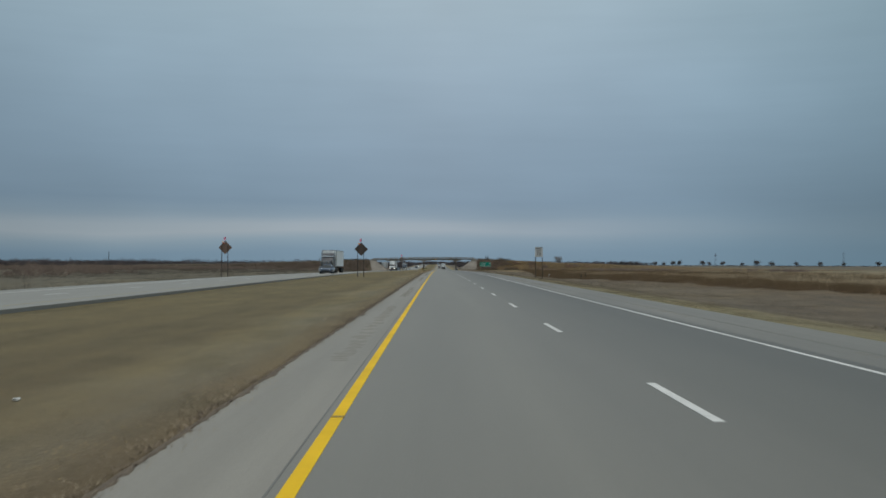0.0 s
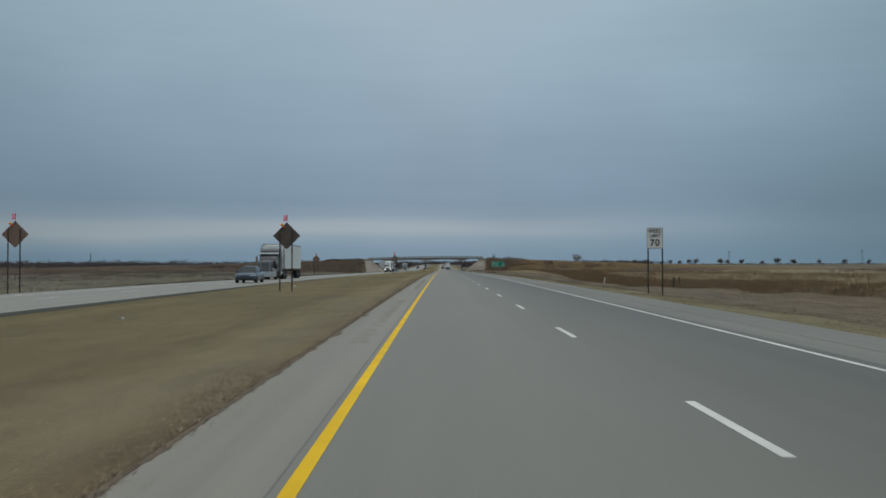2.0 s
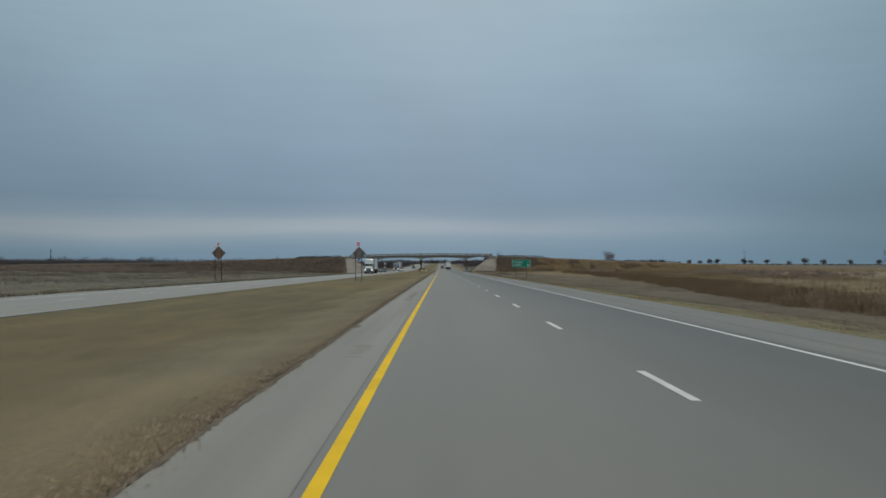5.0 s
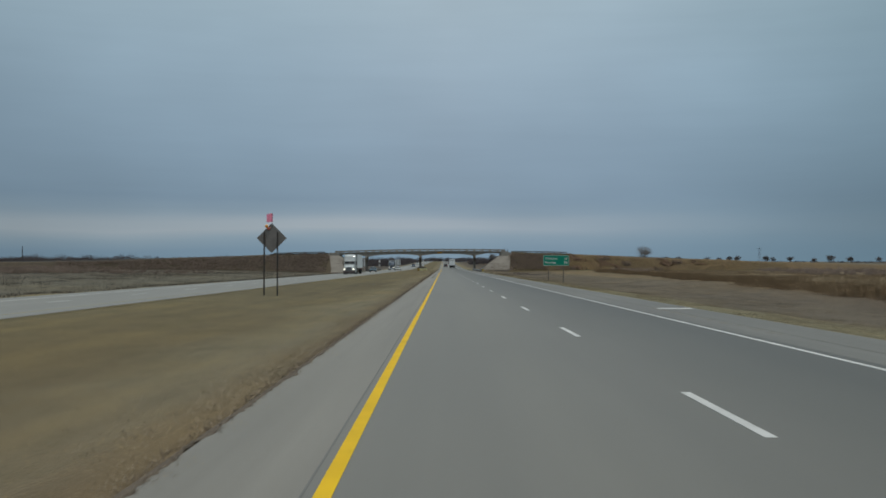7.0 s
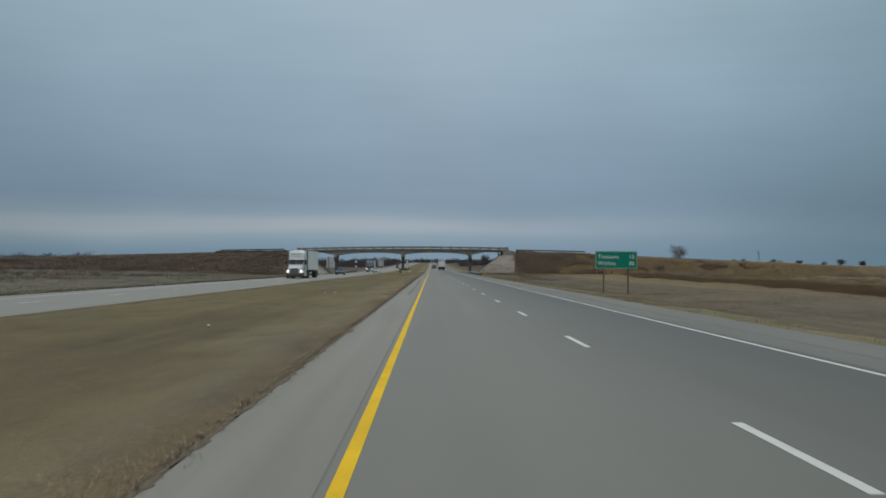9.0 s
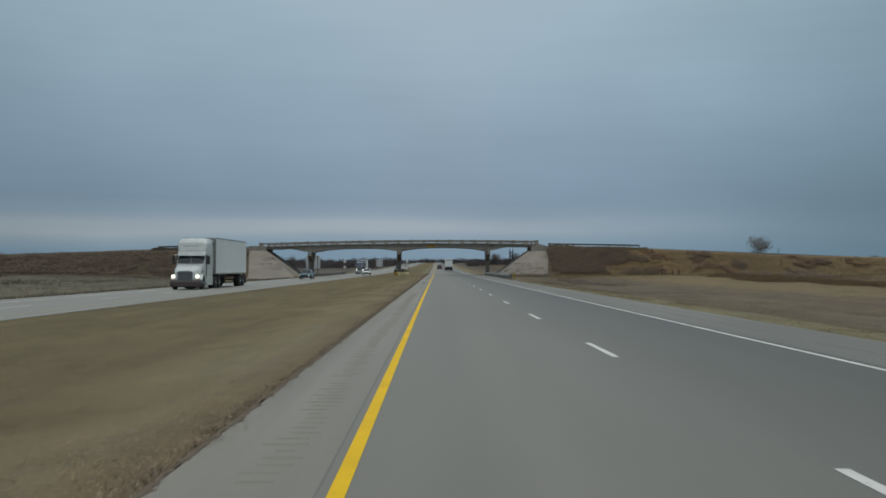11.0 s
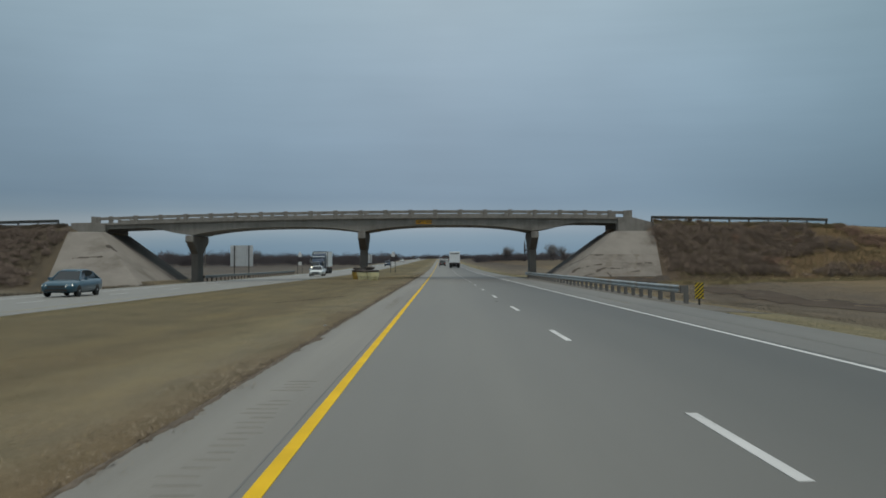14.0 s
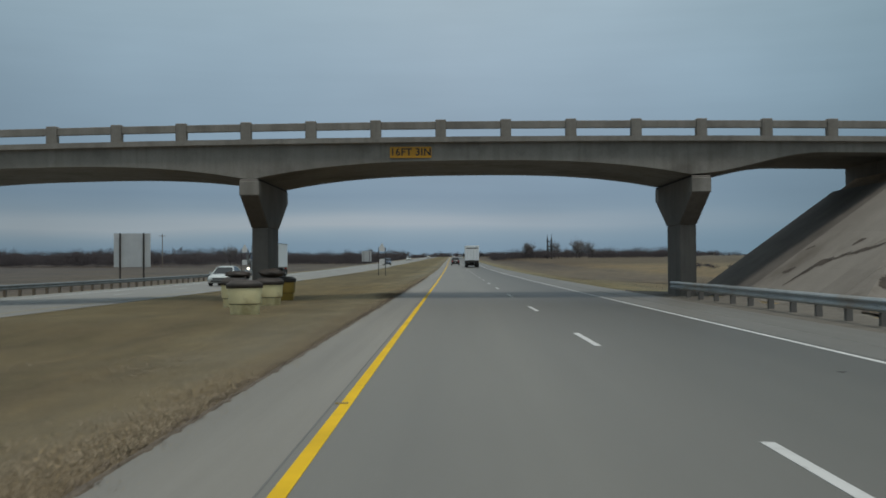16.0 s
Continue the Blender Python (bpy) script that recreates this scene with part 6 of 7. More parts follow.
# its tail stands towards the camera, so it is turned round
box_lorry(4.9, 706.0, "white box lorry seen from behind in the traffic ahead")
car(1.9, 735.0, road_z(735), 180, BLACK_PAINT, "black car seen from behind in the traffic ahead", "suv", False)
car(5.4, 1010.0, road_z(1010), 180, PEARL_PAINT, "far-off pale car in the traffic ahead", "suv", False)
car(1.9, 1180.0, road_z(1180), 180, PEARL_PAINT, "far-off pale car in the traffic ahead", "suv", False)
car(-15.6, 1210.0, far_z(-15.6, 1210), 0, PEARL_PAINT, "far-off pale car on the oncoming carriageway", "suv", True)
car(-18.8, 1330.0, far_z(-18.8, 1330), 0, PEARL_PAINT, "far-off pale car on the oncoming carriageway", "sedan", True)

# ---- plants ----
rng = np.random.default_rng(7)
STRAW = surface("straw_blades", (0.3732, 0.2793, 0.1431), (0.5021, 0.3821, 0.2037), 0.6, 8, 0.9, bump=0, island=0.15, where="World")
VERGE = surface("dull_verge_blades", (0.1672, 0.1266, 0.0703), (0.2276, 0.1757, 0.1026), 0.6, 8, 0.9, bump=0, island=0.15, where="World")
STRAW_DARK = surface("matted_brown_blades", (0.304, 0.251, 0.174), (0.396, 0.33, 0.236), 0.9, 8, 0.95, bump=0, island=0.1, where="World")
ROOT = surface("dead_roots_and_soil", (0.15, 0.121, 0.092), (0.245, 0.2, 0.152), 1.5, 8, 0.95, bump=0, island=0.18, where="World")
REED = surface("tall_tawny_grass", (0.1481, 0.1021, 0.0593), (0.2304, 0.161, 0.0929), 0.25, 6, 0.9, bump=0, island=0.25, where="World")
# twig colours of banks and thickets are lifted, with distance haze painted in
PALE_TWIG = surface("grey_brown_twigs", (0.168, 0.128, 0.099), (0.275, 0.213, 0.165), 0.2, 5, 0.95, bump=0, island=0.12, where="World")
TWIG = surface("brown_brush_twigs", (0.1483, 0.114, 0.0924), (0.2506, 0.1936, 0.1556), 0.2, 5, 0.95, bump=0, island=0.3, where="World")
RUSSET = surface("reddish_brush_twigs", (0.22, 0.145, 0.105), (0.33, 0.22, 0.155), 0.3, 5, 0.95, bump=0, island=0.14, where="World")
TWIG_FAR = surface("dark_winter_wood", (0.0547, 0.0476, 0.0496), (0.0926, 0.0811, 0.0833), 0.1, 3, 0.95, bump=0, island=0.3, where="World")
TWIG_GREY = surface("grey_fine_twigs", (0.155, 0.14, 0.13), (0.22, 0.203, 0.19), 0.6, 6, 0.95, bump=0, island=0.2)
FAR_CROWN = surface("far_grey_twigs", (0.095, 0.085, 0.083), (0.15, 0.136, 0.132), 0.6, 6, 0.95, bump=0, island=0.2)
BANKGRASS = surface("dull_bank_grass", (0.2483, 0.2007, 0.1078), (0.3997, 0.3286, 0.1796), 0.15, 6, 0.95, bump=0, island=0.25, where="World")
LEFTGRASS = surface("dark_rough_grass", (0.09, 0.0756, 0.0576), (0.153, 0.1278, 0.0972), 0.15, 8, 0.95, bump=0, island=0.25, where="World")
DITCH = surface("greyish_brown_blades", (0.1082, 0.0895, 0.0635), (0.1696, 0.1414, 0.1025), 0.5, 8, 0.95, bump=0, island=0.22, where="World")
for m in (STRAW, VERGE, STRAW_DARK, ROOT, DITCH, LEFTGRASS, REED, BANKGRASS):
    grassy(m)
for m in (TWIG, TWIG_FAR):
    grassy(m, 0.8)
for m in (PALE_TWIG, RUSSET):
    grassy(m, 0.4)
BARK = surface("grey_bark", (0.085, 0.077, 0.072), (0.15, 0.137, 0.128), 1.5, 20, 0.95, bump=0.2)


def blades(name, label, category, places, per, h_lo, h_hi, spread, width, lean, material, dome=False, bent=False):
    """Many thin blades, a few from each place of (x, y, scale)."""
    n = len(places) * per
    base = np.repeat(np.array([(x, y, (road_z(y) if -1.3 < x < 9.7 else land_z(x, y)) - 0.01) for x, y, _ in places]), per, axis=0)
    size = np.repeat(np.array([s for _, _, s in places]), per)
    ang = rng.uniform(0, 2 * np.pi, n)
    rad = spread * np.sqrt(rng.uniform(0, 1, n)) * size
    root = base + np.stack([np.cos(ang) * rad, np.sin(ang) * rad, np.zeros(n)], 1)
    h = rng.uniform(h_lo, h_hi, n) * size
    if dome:   # rounded crowns
        h *= 0.25 + 0.75 * np.sqrt(np.maximum(0, 1 - (rad / (spread * size)) ** 2))
    face = rng.uniform(0, 2 * np.pi, n)
    side = np.stack([np.cos(face), np.sin(face), np.zeros(n)], 1) * (width * size / 2)[:, None]
    tilt_a = ang + rng.normal(0, 0.7, n)
    tilt = rng.uniform(0.1, 1, n) * lean * h
    tip = root + np.stack([np.cos(tilt_a) * tilt, np.sin(tilt_a) * tilt, h], 1)
    k = np.arange(n)[:, None]
    if bent:
        mid = root * 0.5 + tip * 0.5 + np.stack([-np.cos(tilt_a) * tilt * 0.15, -np.sin(tilt_a) * tilt * 0.15, h * 0.08], 1)
        v = np.stack([root - side, root + side, mid + side * 0.8, tip, mid - side * 0.8], 1).reshape(-1, 3)
        faces = (k * 5 + np.array([[0, 1, 2, 4]])).tolist() + (k * 5 + np.array([[4, 2, 3]])).tolist()
    else:
        v = np.stack([root - side, root + side, tip], 1).reshape(-1, 3)
        faces = (k * 3 + np.array([[0, 1, 2]])).tolist()
    ob = new(name, raw_mesh(name, v.tolist(), faces, material))
    return tagged(ob, label, category, kind="stuff")


def scatter(count, x0, x1, y0, y1, s_lo=0.7, s_hi=1.3, keep=None, bias=1.0):
    out = []
    while len(out) < count:
        u = rng.uniform() ** bias
        x, y = x0 + (x1 - x0) * u, rng.uniform(y0, y1)
        if keep is None or keep(x, y):
            out.append((x, y, rng.uniform(s_lo, s_hi)))
    return out


def clumpy(scale, cut, seed=0.0):
    return lambda x, y: noise.noise((x * scale, y * scale * 0.6, seed)) > cut


def open_ground(x, y):
    """Grass, but none on the slope paving."""
    return not (533 < y < 566 and (9 < x < 23 or -37 < x < -22) or 478 < y < 556 and 9 < x < 12.3)


def slope_edge(x, y):
    return noise.noise((x * 0.9, y * 0.25, 2.0)) > 0.0 - 0.35 * (x > -1.5)


blades("median_grass", "short dry winter grass on the median", "grass", scatter(36000, -1.5, -12.3, 2, 600, 0.6, 1.25, bias=1.5), 16, 0.01, 0.034, 0.5, 0.0065, 1.7, STRAW)
blades("brown_tufts", "brown weathered tufts in patches on the median", "grass", scatter(4500, -1.3, -8.5, 380, 600, 0.6, 1.4, lambda x, y: noise.noise((x * 0.35, y * 0.12, 27.0)) > 0.1, 1.8), 20, 0.014, 0.05, 0.4, 0.007, 1.2, STRAW_DARK)
blades("edge_grass", "ragged matted brown grass along the shoulder edge", "grass", scatter(16000, -1.24, -2.1, 2, 600, 0.5, 1.4, slope_edge, 1.6), 15, 0.012, 0.045, 0.22, 0.006, 1.3, STRAW_DARK)
RUT = [(-7.0, 489.6), (-5.57, 491.0), (-4.74, 492.2), (-3.58, 495.0)]
rut_places = []
for t in rng.uniform(0, 3, 420):
    (ax, ay), (bx, by) = RUT[int(t)], RUT[int(t) + 1]
    rut_places.append((ax + (bx - ax) * (t % 1) + rng.normal(0, 0.14), ay + (by - ay) * (t % 1) + rng.normal(0, 0.16), rng.uniform(0.5, 1.2)))
blades("rut_grass", "dark grass along an old wheel rut across the median", "grass", rut_places, 14, 0.015, 0.055, 0.16, 0.008, 1.1, LEFTGRASS)
blades("edge_tufts", "small grey-brown tufts thinning out from the shoulder edge", "grass", scatter(6500, -1.28, -4.2, 2, 600, 0.5, 1.5, lambda x, y: noise.noise((x * 0.7, y * 0.3, 51.0)) > -0.1, 2.0), 15, 0.012, 0.045, 0.3, 0.006, 1.2, STRAW_DARK)
blades("verge_grass", "short dry grass on the verge and ditch", "grass", scatter(14000, 9.95, 30, 30, 620, 0.7, 1.4, open_ground, bias=1.6), 10, 0.02, 0.06, 0.8, 0.014, 1.4, VERGE)
blades("verge_grass", "ankle-high straw grass at the shoulder's outer edge", "grass", scatter(9000, 10.0, 13.5, 30, 482, 0.6, 1.3, lambda x, y: noise.noise((x * 0.4, y * 0.12, 17.0)) > -0.1), 12, 0.02, 0.065, 0.5, 0.009, 1.3, VERGE)
blades("ditch_grass", "matted brown grass in the ditch", "grass", scatter(8000, 15, 31, 30, 620, 0.8, 1.5, lambda x, y: open_ground(x, y) and noise.noise((x * 0.15, y * 0.05, 8.0)) > -0.1), 10, 0.03, 0.1, 0.8, 0.022, 1.3, DITCH)
FRONT = [(40, 31), (130, 29), (160, 26), (178, 23), (230, 24), (300, 30), (360, 33), (400, 38), (475, 40), (508, 44.5), (533, 54)]


def tall_stand(count, depth, power):
    out = []
    for _ in range(count):
        y = rng.uniform(40, 533)
        out.append((along(FRONT, y) + 1.6 * noise.noise((y * 0.12, 5.0, 0.0)) + depth * rng.uniform() ** power, y, rng.uniform(0.6, 1.2)))
    return out


blades("tall_grass", "tall tawny grass in a stand along the field's edge", "grass", tall_stand(9500, 7.0, 1.5), 16, 0.3, 0.68, 0.7, 0.02, 0.65, REED)
blades("tall_grass", "thinner tawny grass across the field", "grass", tall_stand(6500, 38.0, 1.4), 14, 0.2, 0.6, 0.9, 0.026, 0.8, REED)
blades("edge_roots", "dark ragged fringe of dead roots and soil on the shoulder's edge", "dead grass", [(edge_x(y) - 0.03 - 0.14 * rng.uniform() ** 1.3, y, rng.uniform(0.5, 1.4)) for y in rng.uniform(2, 600, 17000)], 10, 0.015, 0.05, 0.07, 0.007, 1.2, ROOT)
blades("far_grass", "dry grass on the far verge of the oncoming road", "grass", scatter(7000, -23.6, -60, 60, 545, 0.8, 1.5, open_ground, bias=1.6), 9, 0.06, 0.22, 0.6, 0.03, 0.9, LEFTGRASS)


def crowns(name, label, category, places, per, high, wide, twig, thick, material, lift=0.0):
    """Rounded leafless crowns: many thin twigs that fill a mound round each place of (x, y, scale)."""
    n = len(places) * per
    base = np.repeat(np.array([(x, y, land_z(x, y, False)) for x, y, _ in places]), per, axis=0)
    own_h = np.repeat(rng.uniform(*high, len(places)) * np.array([s for _, _, s in places]), per)
    own_w = np.repeat(rng.uniform(*wide, len(places)) * np.array([s for _, _, s in places]), per)
    u = rng.normal(0, 1, (n, 3))
    u /= np.linalg.norm(u, axis=1)[:, None]
    r = rng.uniform(0, 1, n) ** 0.42
    # lumps of the crown reach out further than the hollows between them
    r *= 0.86 + 0.2 * np.sin(u[:, 0] * 5 + own_h * 9) * np.cos(u[:, 1] * 4 + own_w * 7)
    p = base + np.stack([u[:, 0] * r * own_w / 2, u[:, 1] * r * own_w / 2, own_h * (0.48 + 0.1 * lift) + u[:, 2] * r * own_h * 0.5], 1)
    p[:, 2] = np.maximum(p[:, 2], base[:, 2] + 0.02)
    d = u * 0.7 + np.array([0, 0, 0.45]) + rng.normal(0, 0.45, (n, 3))
    d /= np.linalg.norm(d, axis=1)[:, None]
    side = np.cross(d, rng.normal(0, 1, (n, 3)))
    side /= np.linalg.norm(side, axis=1)[:, None]
    half = (rng.uniform(0.6, 1.3, n) * twig / 2)[:, None] * d
    v = np.stack([p - half - side * thick / 2, p - half + side * thick / 2, p + half], 1).reshape(-1, 3)
    ob = new(name, raw_mesh(name, v.tolist(), (np.arange(n)[:, None] * 3 + np.array([[0, 1, 2]])).tolist(), material))
    return tagged(ob, label, category, kind="stuff")


def on_bank_face(x, y):
    return y < BRIDGE_Y - 5.3 and bank_z(x, y) > along(ACROSS, x) + 0.25 and not (9 < x < 22.3 or -36.0 < x < -22)


def bushy(x, y):
    """Brush is thick next to the bridge and breaks up into patches further out."""
    return on_bank_face(x, y) and noise.noise((x * 0.16, y * 0.25, 4.0)) > -0.4 + 0.85 * smooth_step(33, 46, x)


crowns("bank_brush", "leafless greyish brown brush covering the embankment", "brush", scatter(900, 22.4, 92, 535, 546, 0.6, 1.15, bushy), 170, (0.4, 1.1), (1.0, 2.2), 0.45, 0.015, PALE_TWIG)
crowns("bank_brush", "reddish leafless brush in patches on the embankment", "brush", scatter(260, 23.4, 85, 535, 546, 0.6, 1.1, lambda x, y: on_bank_face(x, y) and noise.noise((x * 0.2, y * 0.3, 44.0)) > 0.2), 110, (0.5, 1.0), (0.9, 1.6), 0.4, 0.025, RUSSET)
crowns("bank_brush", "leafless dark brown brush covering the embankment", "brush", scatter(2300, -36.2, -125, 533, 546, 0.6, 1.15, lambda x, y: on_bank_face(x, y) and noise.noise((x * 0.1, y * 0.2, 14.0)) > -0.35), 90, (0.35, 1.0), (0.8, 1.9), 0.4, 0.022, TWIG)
crowns("crest_brush", "straw-coloured bush beside the guardrail on the crest", "brush", [(24.2, 545.3, 1.0), (25.4, 545.4, 0.8), (26.6, 545.3, 0.9), (23.2, 545.2, 0.7), (27.6, 545.2, 0.6)], 300, (0.6, 0.85), (1.0, 1.6), 0.35, 0.02, REED)
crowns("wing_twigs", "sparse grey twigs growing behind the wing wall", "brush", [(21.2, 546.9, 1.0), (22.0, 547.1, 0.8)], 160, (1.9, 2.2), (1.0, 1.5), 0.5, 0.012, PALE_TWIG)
blades("bank_grass", "tawny dry grass on the embankment", "grass", scatter(9000, 23, 112, 532.5, 548, 0.6, 1.4, lambda x, y: on_bank_face(x, y) or 533 < y < 536 and x > 24), 12, 0.12, 0.42, 0.5, 0.03, 0.7, BANKGRASS)
blades("bank_grass", "dull dry grass on the embankment", "grass", scatter(4500, -35.8, -125, 532, 548, 0.6, 1.3, on_bank_face), 10, 0.15, 0.45, 0.4, 0.035, 0.7, DITCH)
blades("bank_foot_grass", "pale straw grass in a strip along the foot of the bank", "grass", scatter(3500, 21, 75, 527, 536, 0.6, 1.3, lambda x, y: abs(y - 532 + 1.5 * noise.noise((x * 0.1, 3.0, 0.0))) < 2.6), 12, 0.06, 0.25, 0.6, 0.03, 0.9, BANKGRASS)
for x0, x1 in ((22.6, 42.5), (-55.5, -37.0)):
    blades("crest_grass", "dry grass along the crest of the embankment", "grass", scatter(900, x0, x1, 544.8, 546.3, 0.7, 1.2), 24, 0.24, 0.4, 0.25, 0.03, 0.5, BANKGRASS if x0 > 0 else DITCH)
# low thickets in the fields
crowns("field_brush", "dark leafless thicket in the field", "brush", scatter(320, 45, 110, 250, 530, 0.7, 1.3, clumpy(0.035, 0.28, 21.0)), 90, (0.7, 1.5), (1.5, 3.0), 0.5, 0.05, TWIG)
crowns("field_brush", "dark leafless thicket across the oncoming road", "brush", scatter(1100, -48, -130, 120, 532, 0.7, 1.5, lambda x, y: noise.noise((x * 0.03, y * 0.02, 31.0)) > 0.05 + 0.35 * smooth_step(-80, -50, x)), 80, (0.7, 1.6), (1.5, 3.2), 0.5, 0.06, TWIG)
blades("left_field_grass", "brown rough grass across the oncoming road", "grass", scatter(6000, -45, -140, 60, 540, 0.8, 1.6), 10, 0.12, 0.4, 0.9, 0.05, 0.8, LEFTGRASS)


# ---- trees ----


def bare_tree(name, seed, height, wide, levels=5, label="", category="tree", least=0.02, thick=0.03, fluff=0, twig=0.5, crown_mat=None):
    """A leafless tree: a short tapered trunk, limbs that rise and spread, and a round crown of fine twigs."""
    r = random.Random(seed)
    trunk_bm, crown_bm = bmesh.new(), bmesh.new()
    middle = Vector((0, 0, height * 0.53))

    def inside(p):
        q = p - middle
        return (q.x / (wide / 2)) ** 2 + (q.y / (wide / 2)) ** 2 + (q.z / (height * 0.46)) ** 2

    def grow(a, d, length, rad, level):
        b = a + d * length
        out = inside(b)
        if level > 1 and out > 1.15 * r.uniform(0.85, 1.2):
            b = a + d * length * 0.45
        bm = trunk_bm if level < 2 else crown_bm
        tube(bm, a, b, max(rad, least), max(rad * 0.6, least * 0.5), 6 if level < 2 else 3, caps=False)
        if level >= levels:
            return
        for k in range(8 if level == 0 else r.choice((3, 4, 4))):
            side = Vector((r.gauss(0, 1), r.gauss(0, 1), r.gauss(0, 0.5))).normalized()
            nd = (d * (0.45 if level == 0 else 0.75) + side * 0.75 + Vector((0, 0, 0.22))).normalized()
            grow(a.lerp(b, r.uniform(0.35, 1.0)), nd, length * r.uniform(0.55, 0.8), rad * 0.55, level + 1)

    grow(Vector((0, 0, -0.3)), Vector((r.gauss(0, 0.06), r.gauss(0, 0.06), 1)).normalized(), height * 0.42, height * thick, 0)
    lobes = []   # the crown is a handful of uneven lobes with gaps between them
    for i in range(9):
        u = Vector((r.gauss(0, 1), r.gauss(0, 1), r.gauss(0, 0.8))).normalized() * r.uniform(0.1, 0.5)
        lobes.append((middle + Vector((u.x * wide / 2, u.y * wide / 2, u.z * height * 0.46)), r.uniform(0.42, 0.72)))
    for _ in range(fluff):   # the outermost twigs
        u = Vector((r.gauss(0, 1), r.gauss(0, 1), r.gauss(0, 1))).normalized()
        c, size = r.choice(lobes)
        p = c + Vector((u.x * wide / 2, u.y * wide / 2, u.z * height * 0.42)) * size * r.random() ** 0.5
        d = (u * 0.8 + Vector((r.gauss(0, 0.4), r.gauss(0, 0.4), 0.5 + r.gauss(0, 0.3)))).normalized()
        w = d.orthogonal().normalized() * least
        w.rotate(Matrix.Rotation(r.uniform(0, 6.28), 3, d))
        half = d * twig * r.uniform(0.3, 0.7)
        crown_bm.faces.new([crown_bm.verts.new(q) for q in (p - half - w, p - half + w, p + half)])
    root = thing(name, label, category)
    part("trunk", trunk_bm, BARK, root)
    part("crown", crown_bm, crown_mat or TWIG_GREY, root, "leafless crown of fine twigs")
    return root


def set_tree(src, x, y, scale=1.0, turn=0.0, group="", label=""):
    z = land_z(x, y, False)
    m = pose(x, y, z, 0, 0, turn)
    ob = copy_thing(src, m)
    ob.scale = (scale, scale, scale)
    if group:
        ob["group"] = group
    if label:
        ob["label"] = label
    return ob


crest_tree = bare_tree("bare_tree", 5, 6.0, 6.0, 5, "rounded leafless tree on the crest of the embankment", least=0.009, thick=0.02, fluff=2300, twig=0.7)
crest_tree.matrix_world = pose(68.5, 556.0, land_z(68.5, 556, False))
far_a = bare_tree("field_tree", 11, 7.6, 10.5, 4, "small leafless tree on the far edge of the field", least=0.05, thick=0.03, fluff=750, twig=1.5, crown_mat=FAR_CROWN)
far_a.matrix_world = pose(233.6, 1256, land_z(233.6, 1256, False))
far_a["group"] = "trees along the far field edge"
far_b = bare_tree("field_tree", 23, 7.6, 9.6, 4, "small leafless tree on the far edge of the field", least=0.05, thick=0.03, fluff=700, twig=1.5, crown_mat=FAR_CROWN)
far_b.matrix_world = pose(246, 1256, land_z(246, 1256, False))
far_b["group"] = "trees along the far field edge"
tall_a = bare_tree("tall_tree", 31, 10.5, 5.6, 4, "tall thin leafless tree in a clump past the bridge", least=0.03, thick=0.02, fluff=600, twig=1.2)
tall_a.matrix_world = pose(41.0, 1012, land_z(41, 1012, False))
tall_a["group"] = "trees past the bridge"
for i, (x, k) in enumerate(((265, 0.6), (279, 0.9), (284.5, 0.8), (301, 1.05), (308, 1.1), (333, 1.1), (349, 0.9), (361, 1.0), (385, 0.75), (409, 1.25), (420, 1.0), (427, 0.8), (459, 0.95), (481, 1.0), (520, 0.9), (560, 1.1), (610, 0.9), (700, 1.1), (196, 0.5), (840, 1.0))):
    set_tree(far_a if i % 2 else far_b, x, 1256 + 14 * math.sin(i * 2.3), k * 1.05, i * 67)
for x, y, k in ((38.6, 1010, 1.0), (53.5, 1014, 1.05), (56, 1018, 0.6), (64.5, 1010, 1.2), (66.5, 1016, 1.05), (70.5, 1012, 1.05), (73, 1015, 0.65), (60, 1014, 0.55)):
    set_tree(tall_a, x, y, k, x * 31, "trees past the bridge", "leafless tree in a clump past the bridge")
for x, y, k in ((-41, 1010, 0.8), (-66, 806, 0.75), (-27.6, 1520, 0.55)):
    set_tree(tall_a, x, y, k, x * 13, "trees past the bridge", "leafless tree standing above the far thicket")


def thicket(name, label, spots, per, high, wide, twig, thick):
    return crowns(name, label, "woods", spots, per, high, wide, twig, thick, TWIG_FAR, 0.3)


thicket("far_woods", "dark leafless woods far behind the oncoming road", scatter(560, -290, -52, 775, 850, 0.75, 1.1, lambda x, y: x < -58 or y > 800), 400, (4.4, 5.9), (6.0, 11.0), 0.75, 0.085)
thicket("far_woods", "dark leafless trees beside the oncoming road past the bridge", scatter(110, -64, -34, 850, 930, 0.7, 1.1), 230, (3.6, 5.6), (5.0, 8.0), 0.7, 0.1)
thicket("far_woods", "dark band of leafless woods on the horizon", scatter(900, -1150, -140, 950, 1250, 0.8, 1.4), 90, (4.5, 7.5), (9, 16), 2.6, 0.5)
thicket("far_woods", "dark band of leafless woods along the field", scatter(1500, -420, -110, 250, 900, 0.6, 1.1, lambda x, y: x < -105 - (900 - y) * 0.2), 110, (2.2, 4.0), (4, 8), 1.2, 0.16)
thicket("far_brush", "low dark brush past the bridge", scatter(330, 22, 120, 1000, 1050, 0.6, 1.1), 160, (3.4, 6.6), (5, 9), 1.0, 0.12)
thicket("far_brush", "low brown brush along the verge past the bridge", scatter(160, 28, 90, 570, 700, 0.5, 1.0, lambda x, y: x > 30 + (y - 570) * 0.1), 80, (0.6, 1.4), (1.5, 3.0), 0.5, 0.05)
thicket("far_brush", "thin dark hedge on the far edge of the field", scatter(700, 40, 1200, 1245, 1330, 0.5, 1.0), 40, (0.8, 2.6), (5, 12), 0.9, 0.25)
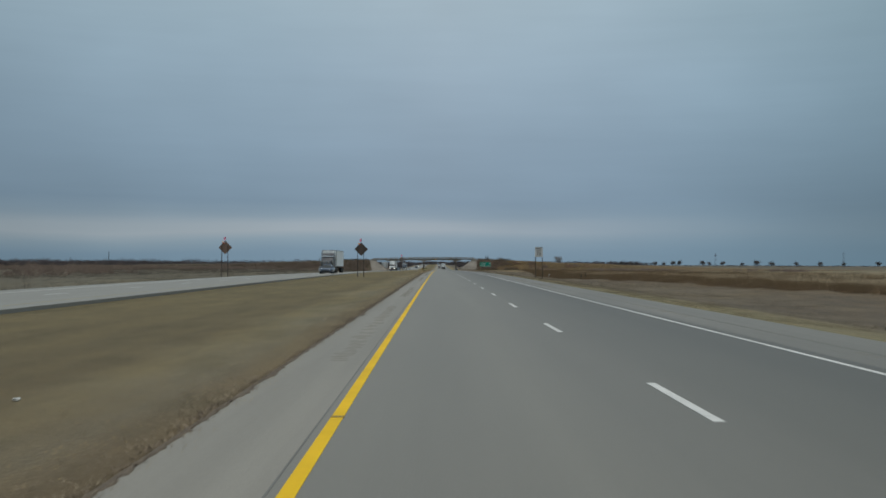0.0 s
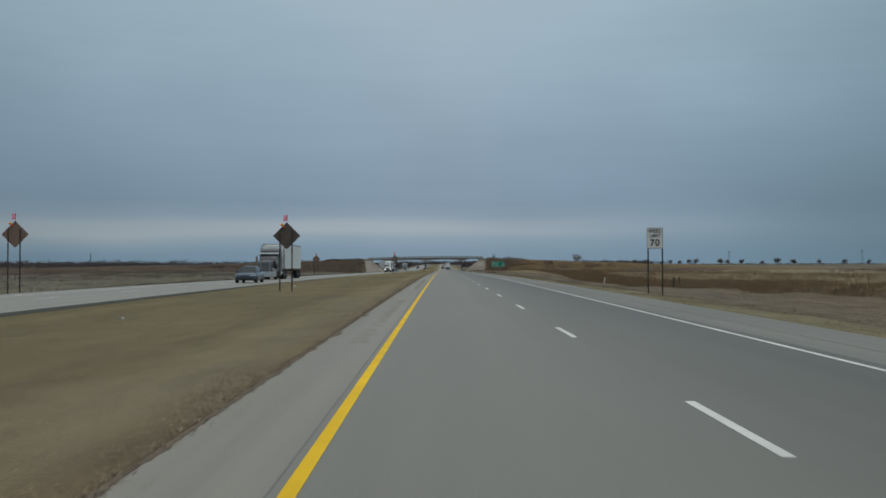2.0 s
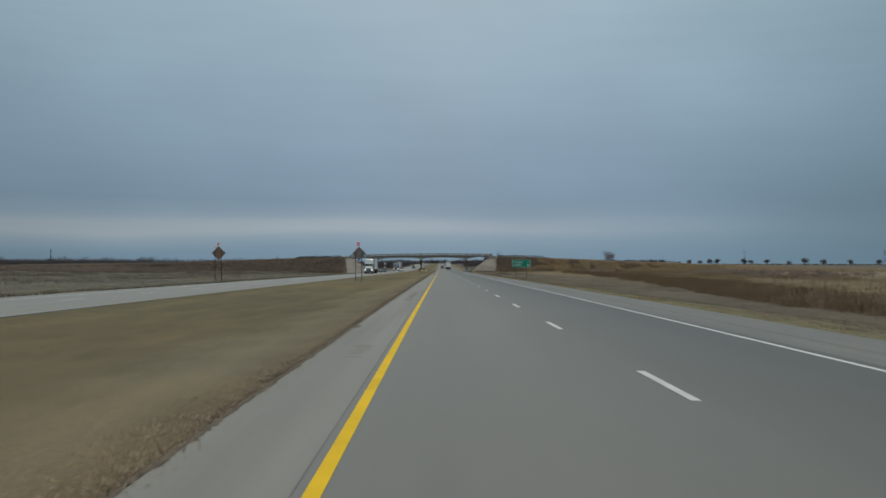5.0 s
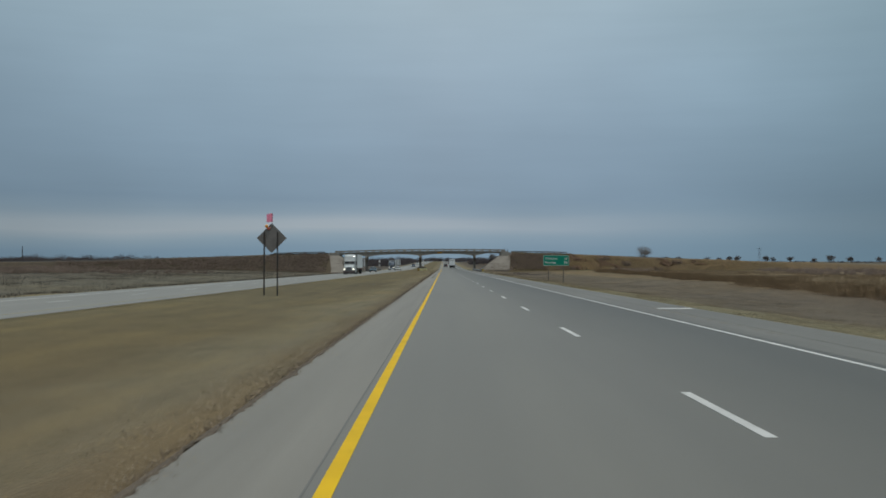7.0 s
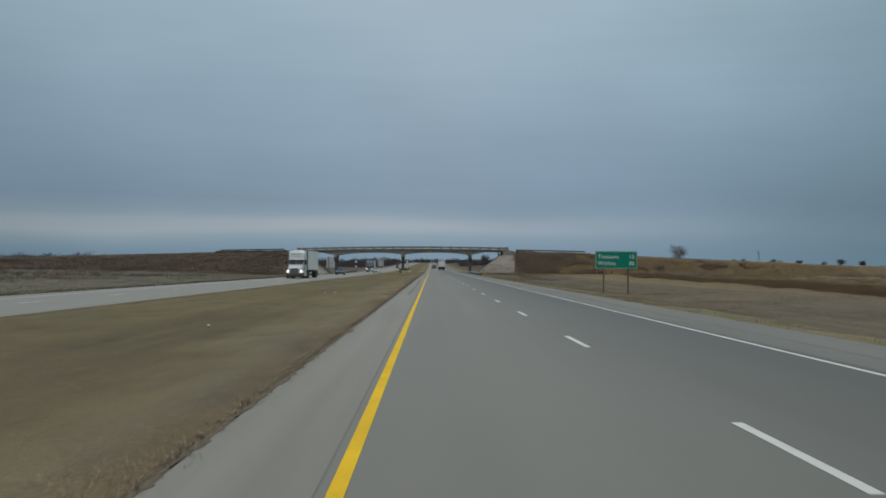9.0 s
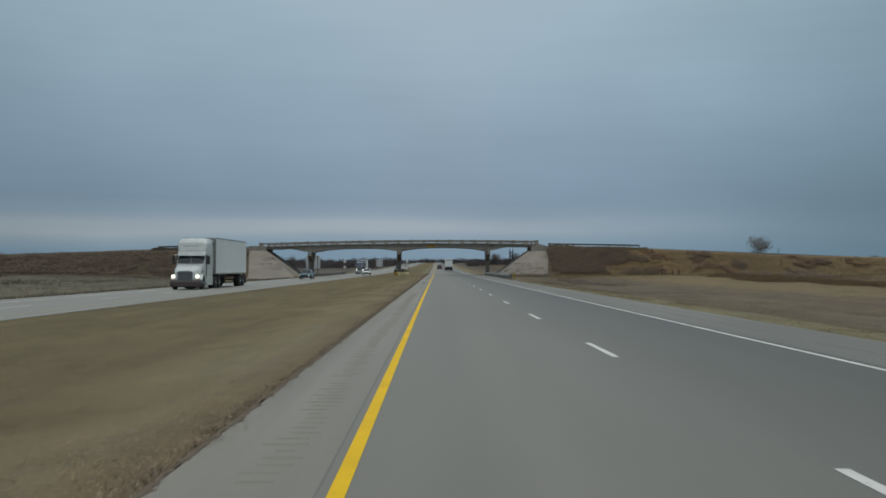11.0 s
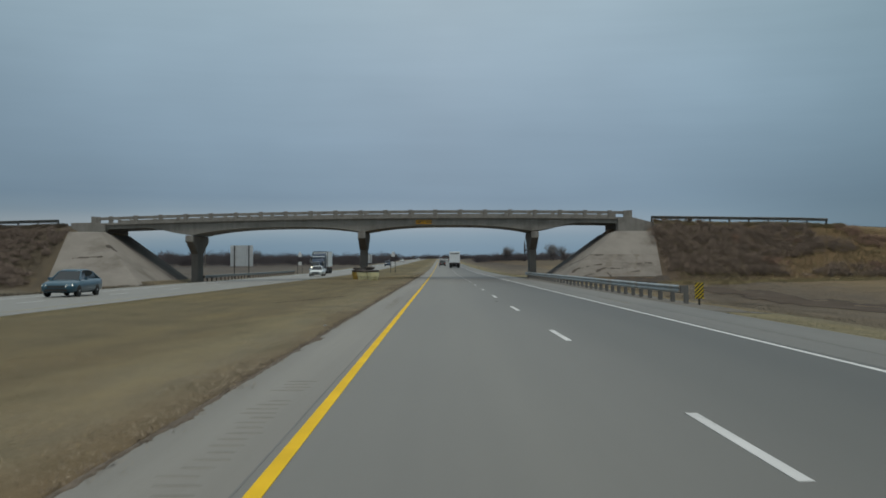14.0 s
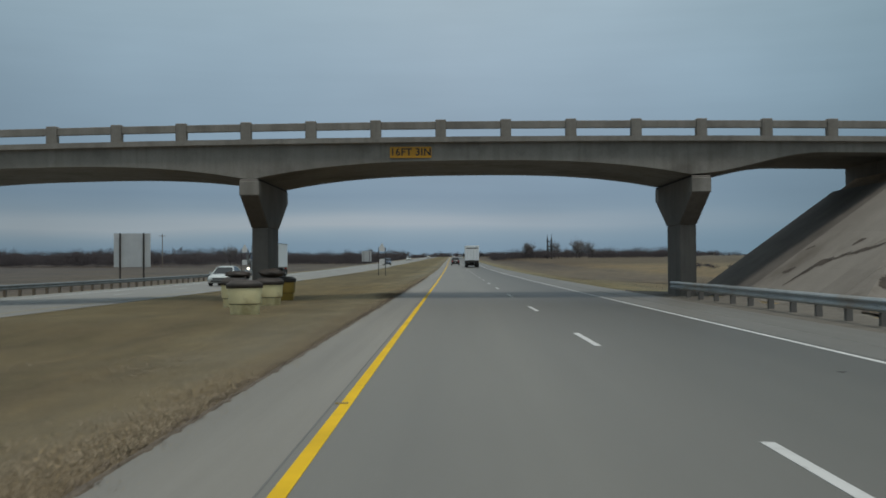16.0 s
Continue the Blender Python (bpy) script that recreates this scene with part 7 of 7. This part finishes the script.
thicket("far_brush", "brown brush between the far fields", scatter(420, -52, -30, 860, 1200, 0.5, 1.0), 60, (1.0, 2.6), (3, 6), 0.8, 0.12)
thicket("far_woods", "dark line of leafless woods on the horizon beyond the road", scatter(520, -95, 460, 2080, 2300, 0.8, 1.15), 70, (8.0, 11.5), (14, 26), 3.0, 0.6)
thicket("far_woods", "dark leafless woods beyond the oncoming road", scatter(150, -150, -30, 1120, 1280, 0.75, 1.15, lambda x, y: x < -34 or y > 1200), 150, (5.0, 7.6), (7, 13), 1.6, 0.25)

# ---- far masts ----


def mast(x, y, h, w, label, name="lattice_mast"):
    s = thing(name, label, "mast", (x, y, land_z(x, y, False)))
    bm = bmesh.new()
    for sx, sy in ((-1, -1), (1, -1), (1, 1), (-1, 1)):
        tube(bm, (sx * w, sy * w, -0.5), (sx * w * 0.25, sy * w * 0.25, h), 0.09, 0.06, 4)
    part("leg_frame", bm, DARKSTEEL, s)
    bm = bmesh.new()
    n = 7
    for i in range(n):
        a, b = i / n, (i + 1) / n
        wa, wb = w * (1 - 0.75 * a), w * (1 - 0.75 * b)
        for sy in (-1, 1):
            tube(bm, (-wa, sy * wa, h * a), (wb, sy * wb, h * b), 0.05, n=3)
            tube(bm, (wa, sy * wa, h * a), (-wb, sy * wb, h * b), 0.05, n=3)
    part("bracing", bm, DARKSTEEL, s)
    for k in (0.8, 0.92):
        part("cross_arm", a_box(-w * 1.8, w * 1.8, -0.08, 0.08, h * k - 0.08, h * k + 0.08), DARKSTEEL, s)


def pole(x, y, h):
    s = thing("utility_pole", "thin dark utility pole above the woods past the bridge", "utility pole", (x, y, land_z(x, y, False)))
    part("shaft", a_tube((0, 0, -0.5), (0, 0, h), 0.14, 0.1, 8), WOODPOST, s)
    part("cross_arm", a_box(-0.9, 0.9, -0.06, 0.06, h - 0.6, h - 0.48), WOODPOST, s)


def twin_mast(x, y, h):
    s = thing("twin_mast", "dark pair of tall columns joined by platforms among bare trees", "mast", (x, y, land_z(x, y, False)))
    for k in (-1, 1):
        col = part("column", a_tube((k * 1.05, 0, -0.5), (k * 1.0, 0, h * 0.84), 0.45, 0.36, 10), DARKSTEEL, s)
        part("antenna", a_tube((k * 1.0, 0, h * 0.84), (k * 1.0, 0, h), 0.14, 0.09, 6), DARKSTEEL, col)
    for z in (0.3, 0.5, 0.72):
        part("platform", a_box(-1.5, 1.5, -0.7, 0.7, h * z - 0.15, h * z + 0.15), DARKSTEEL, s)
    bm = bmesh.new()
    for i in range(5):
        tube(bm, (-1.0, -0.2, h * 0.15 * i), (1.0, -0.2, h * 0.15 * (i + 1)), 0.13, n=4)
        tube(bm, (1.0, 0.2, h * 0.15 * i), (-1.0, 0.2, h * 0.15 * (i + 1)), 0.13, n=4)
    part("bracing", bm, DARKSTEEL, s)


twin_mast(50.8, 1012, 12.4)
mast(520, 1850, 24, 2.0, "faint power line tower beyond the field")
mast(760, 1850, 26, 2.0, "faint power line tower beyond the field")
mast(-330, 1000, 15, 0.4, "thin mast above the woods on the horizon")
pole(-76, 770, 9.0)
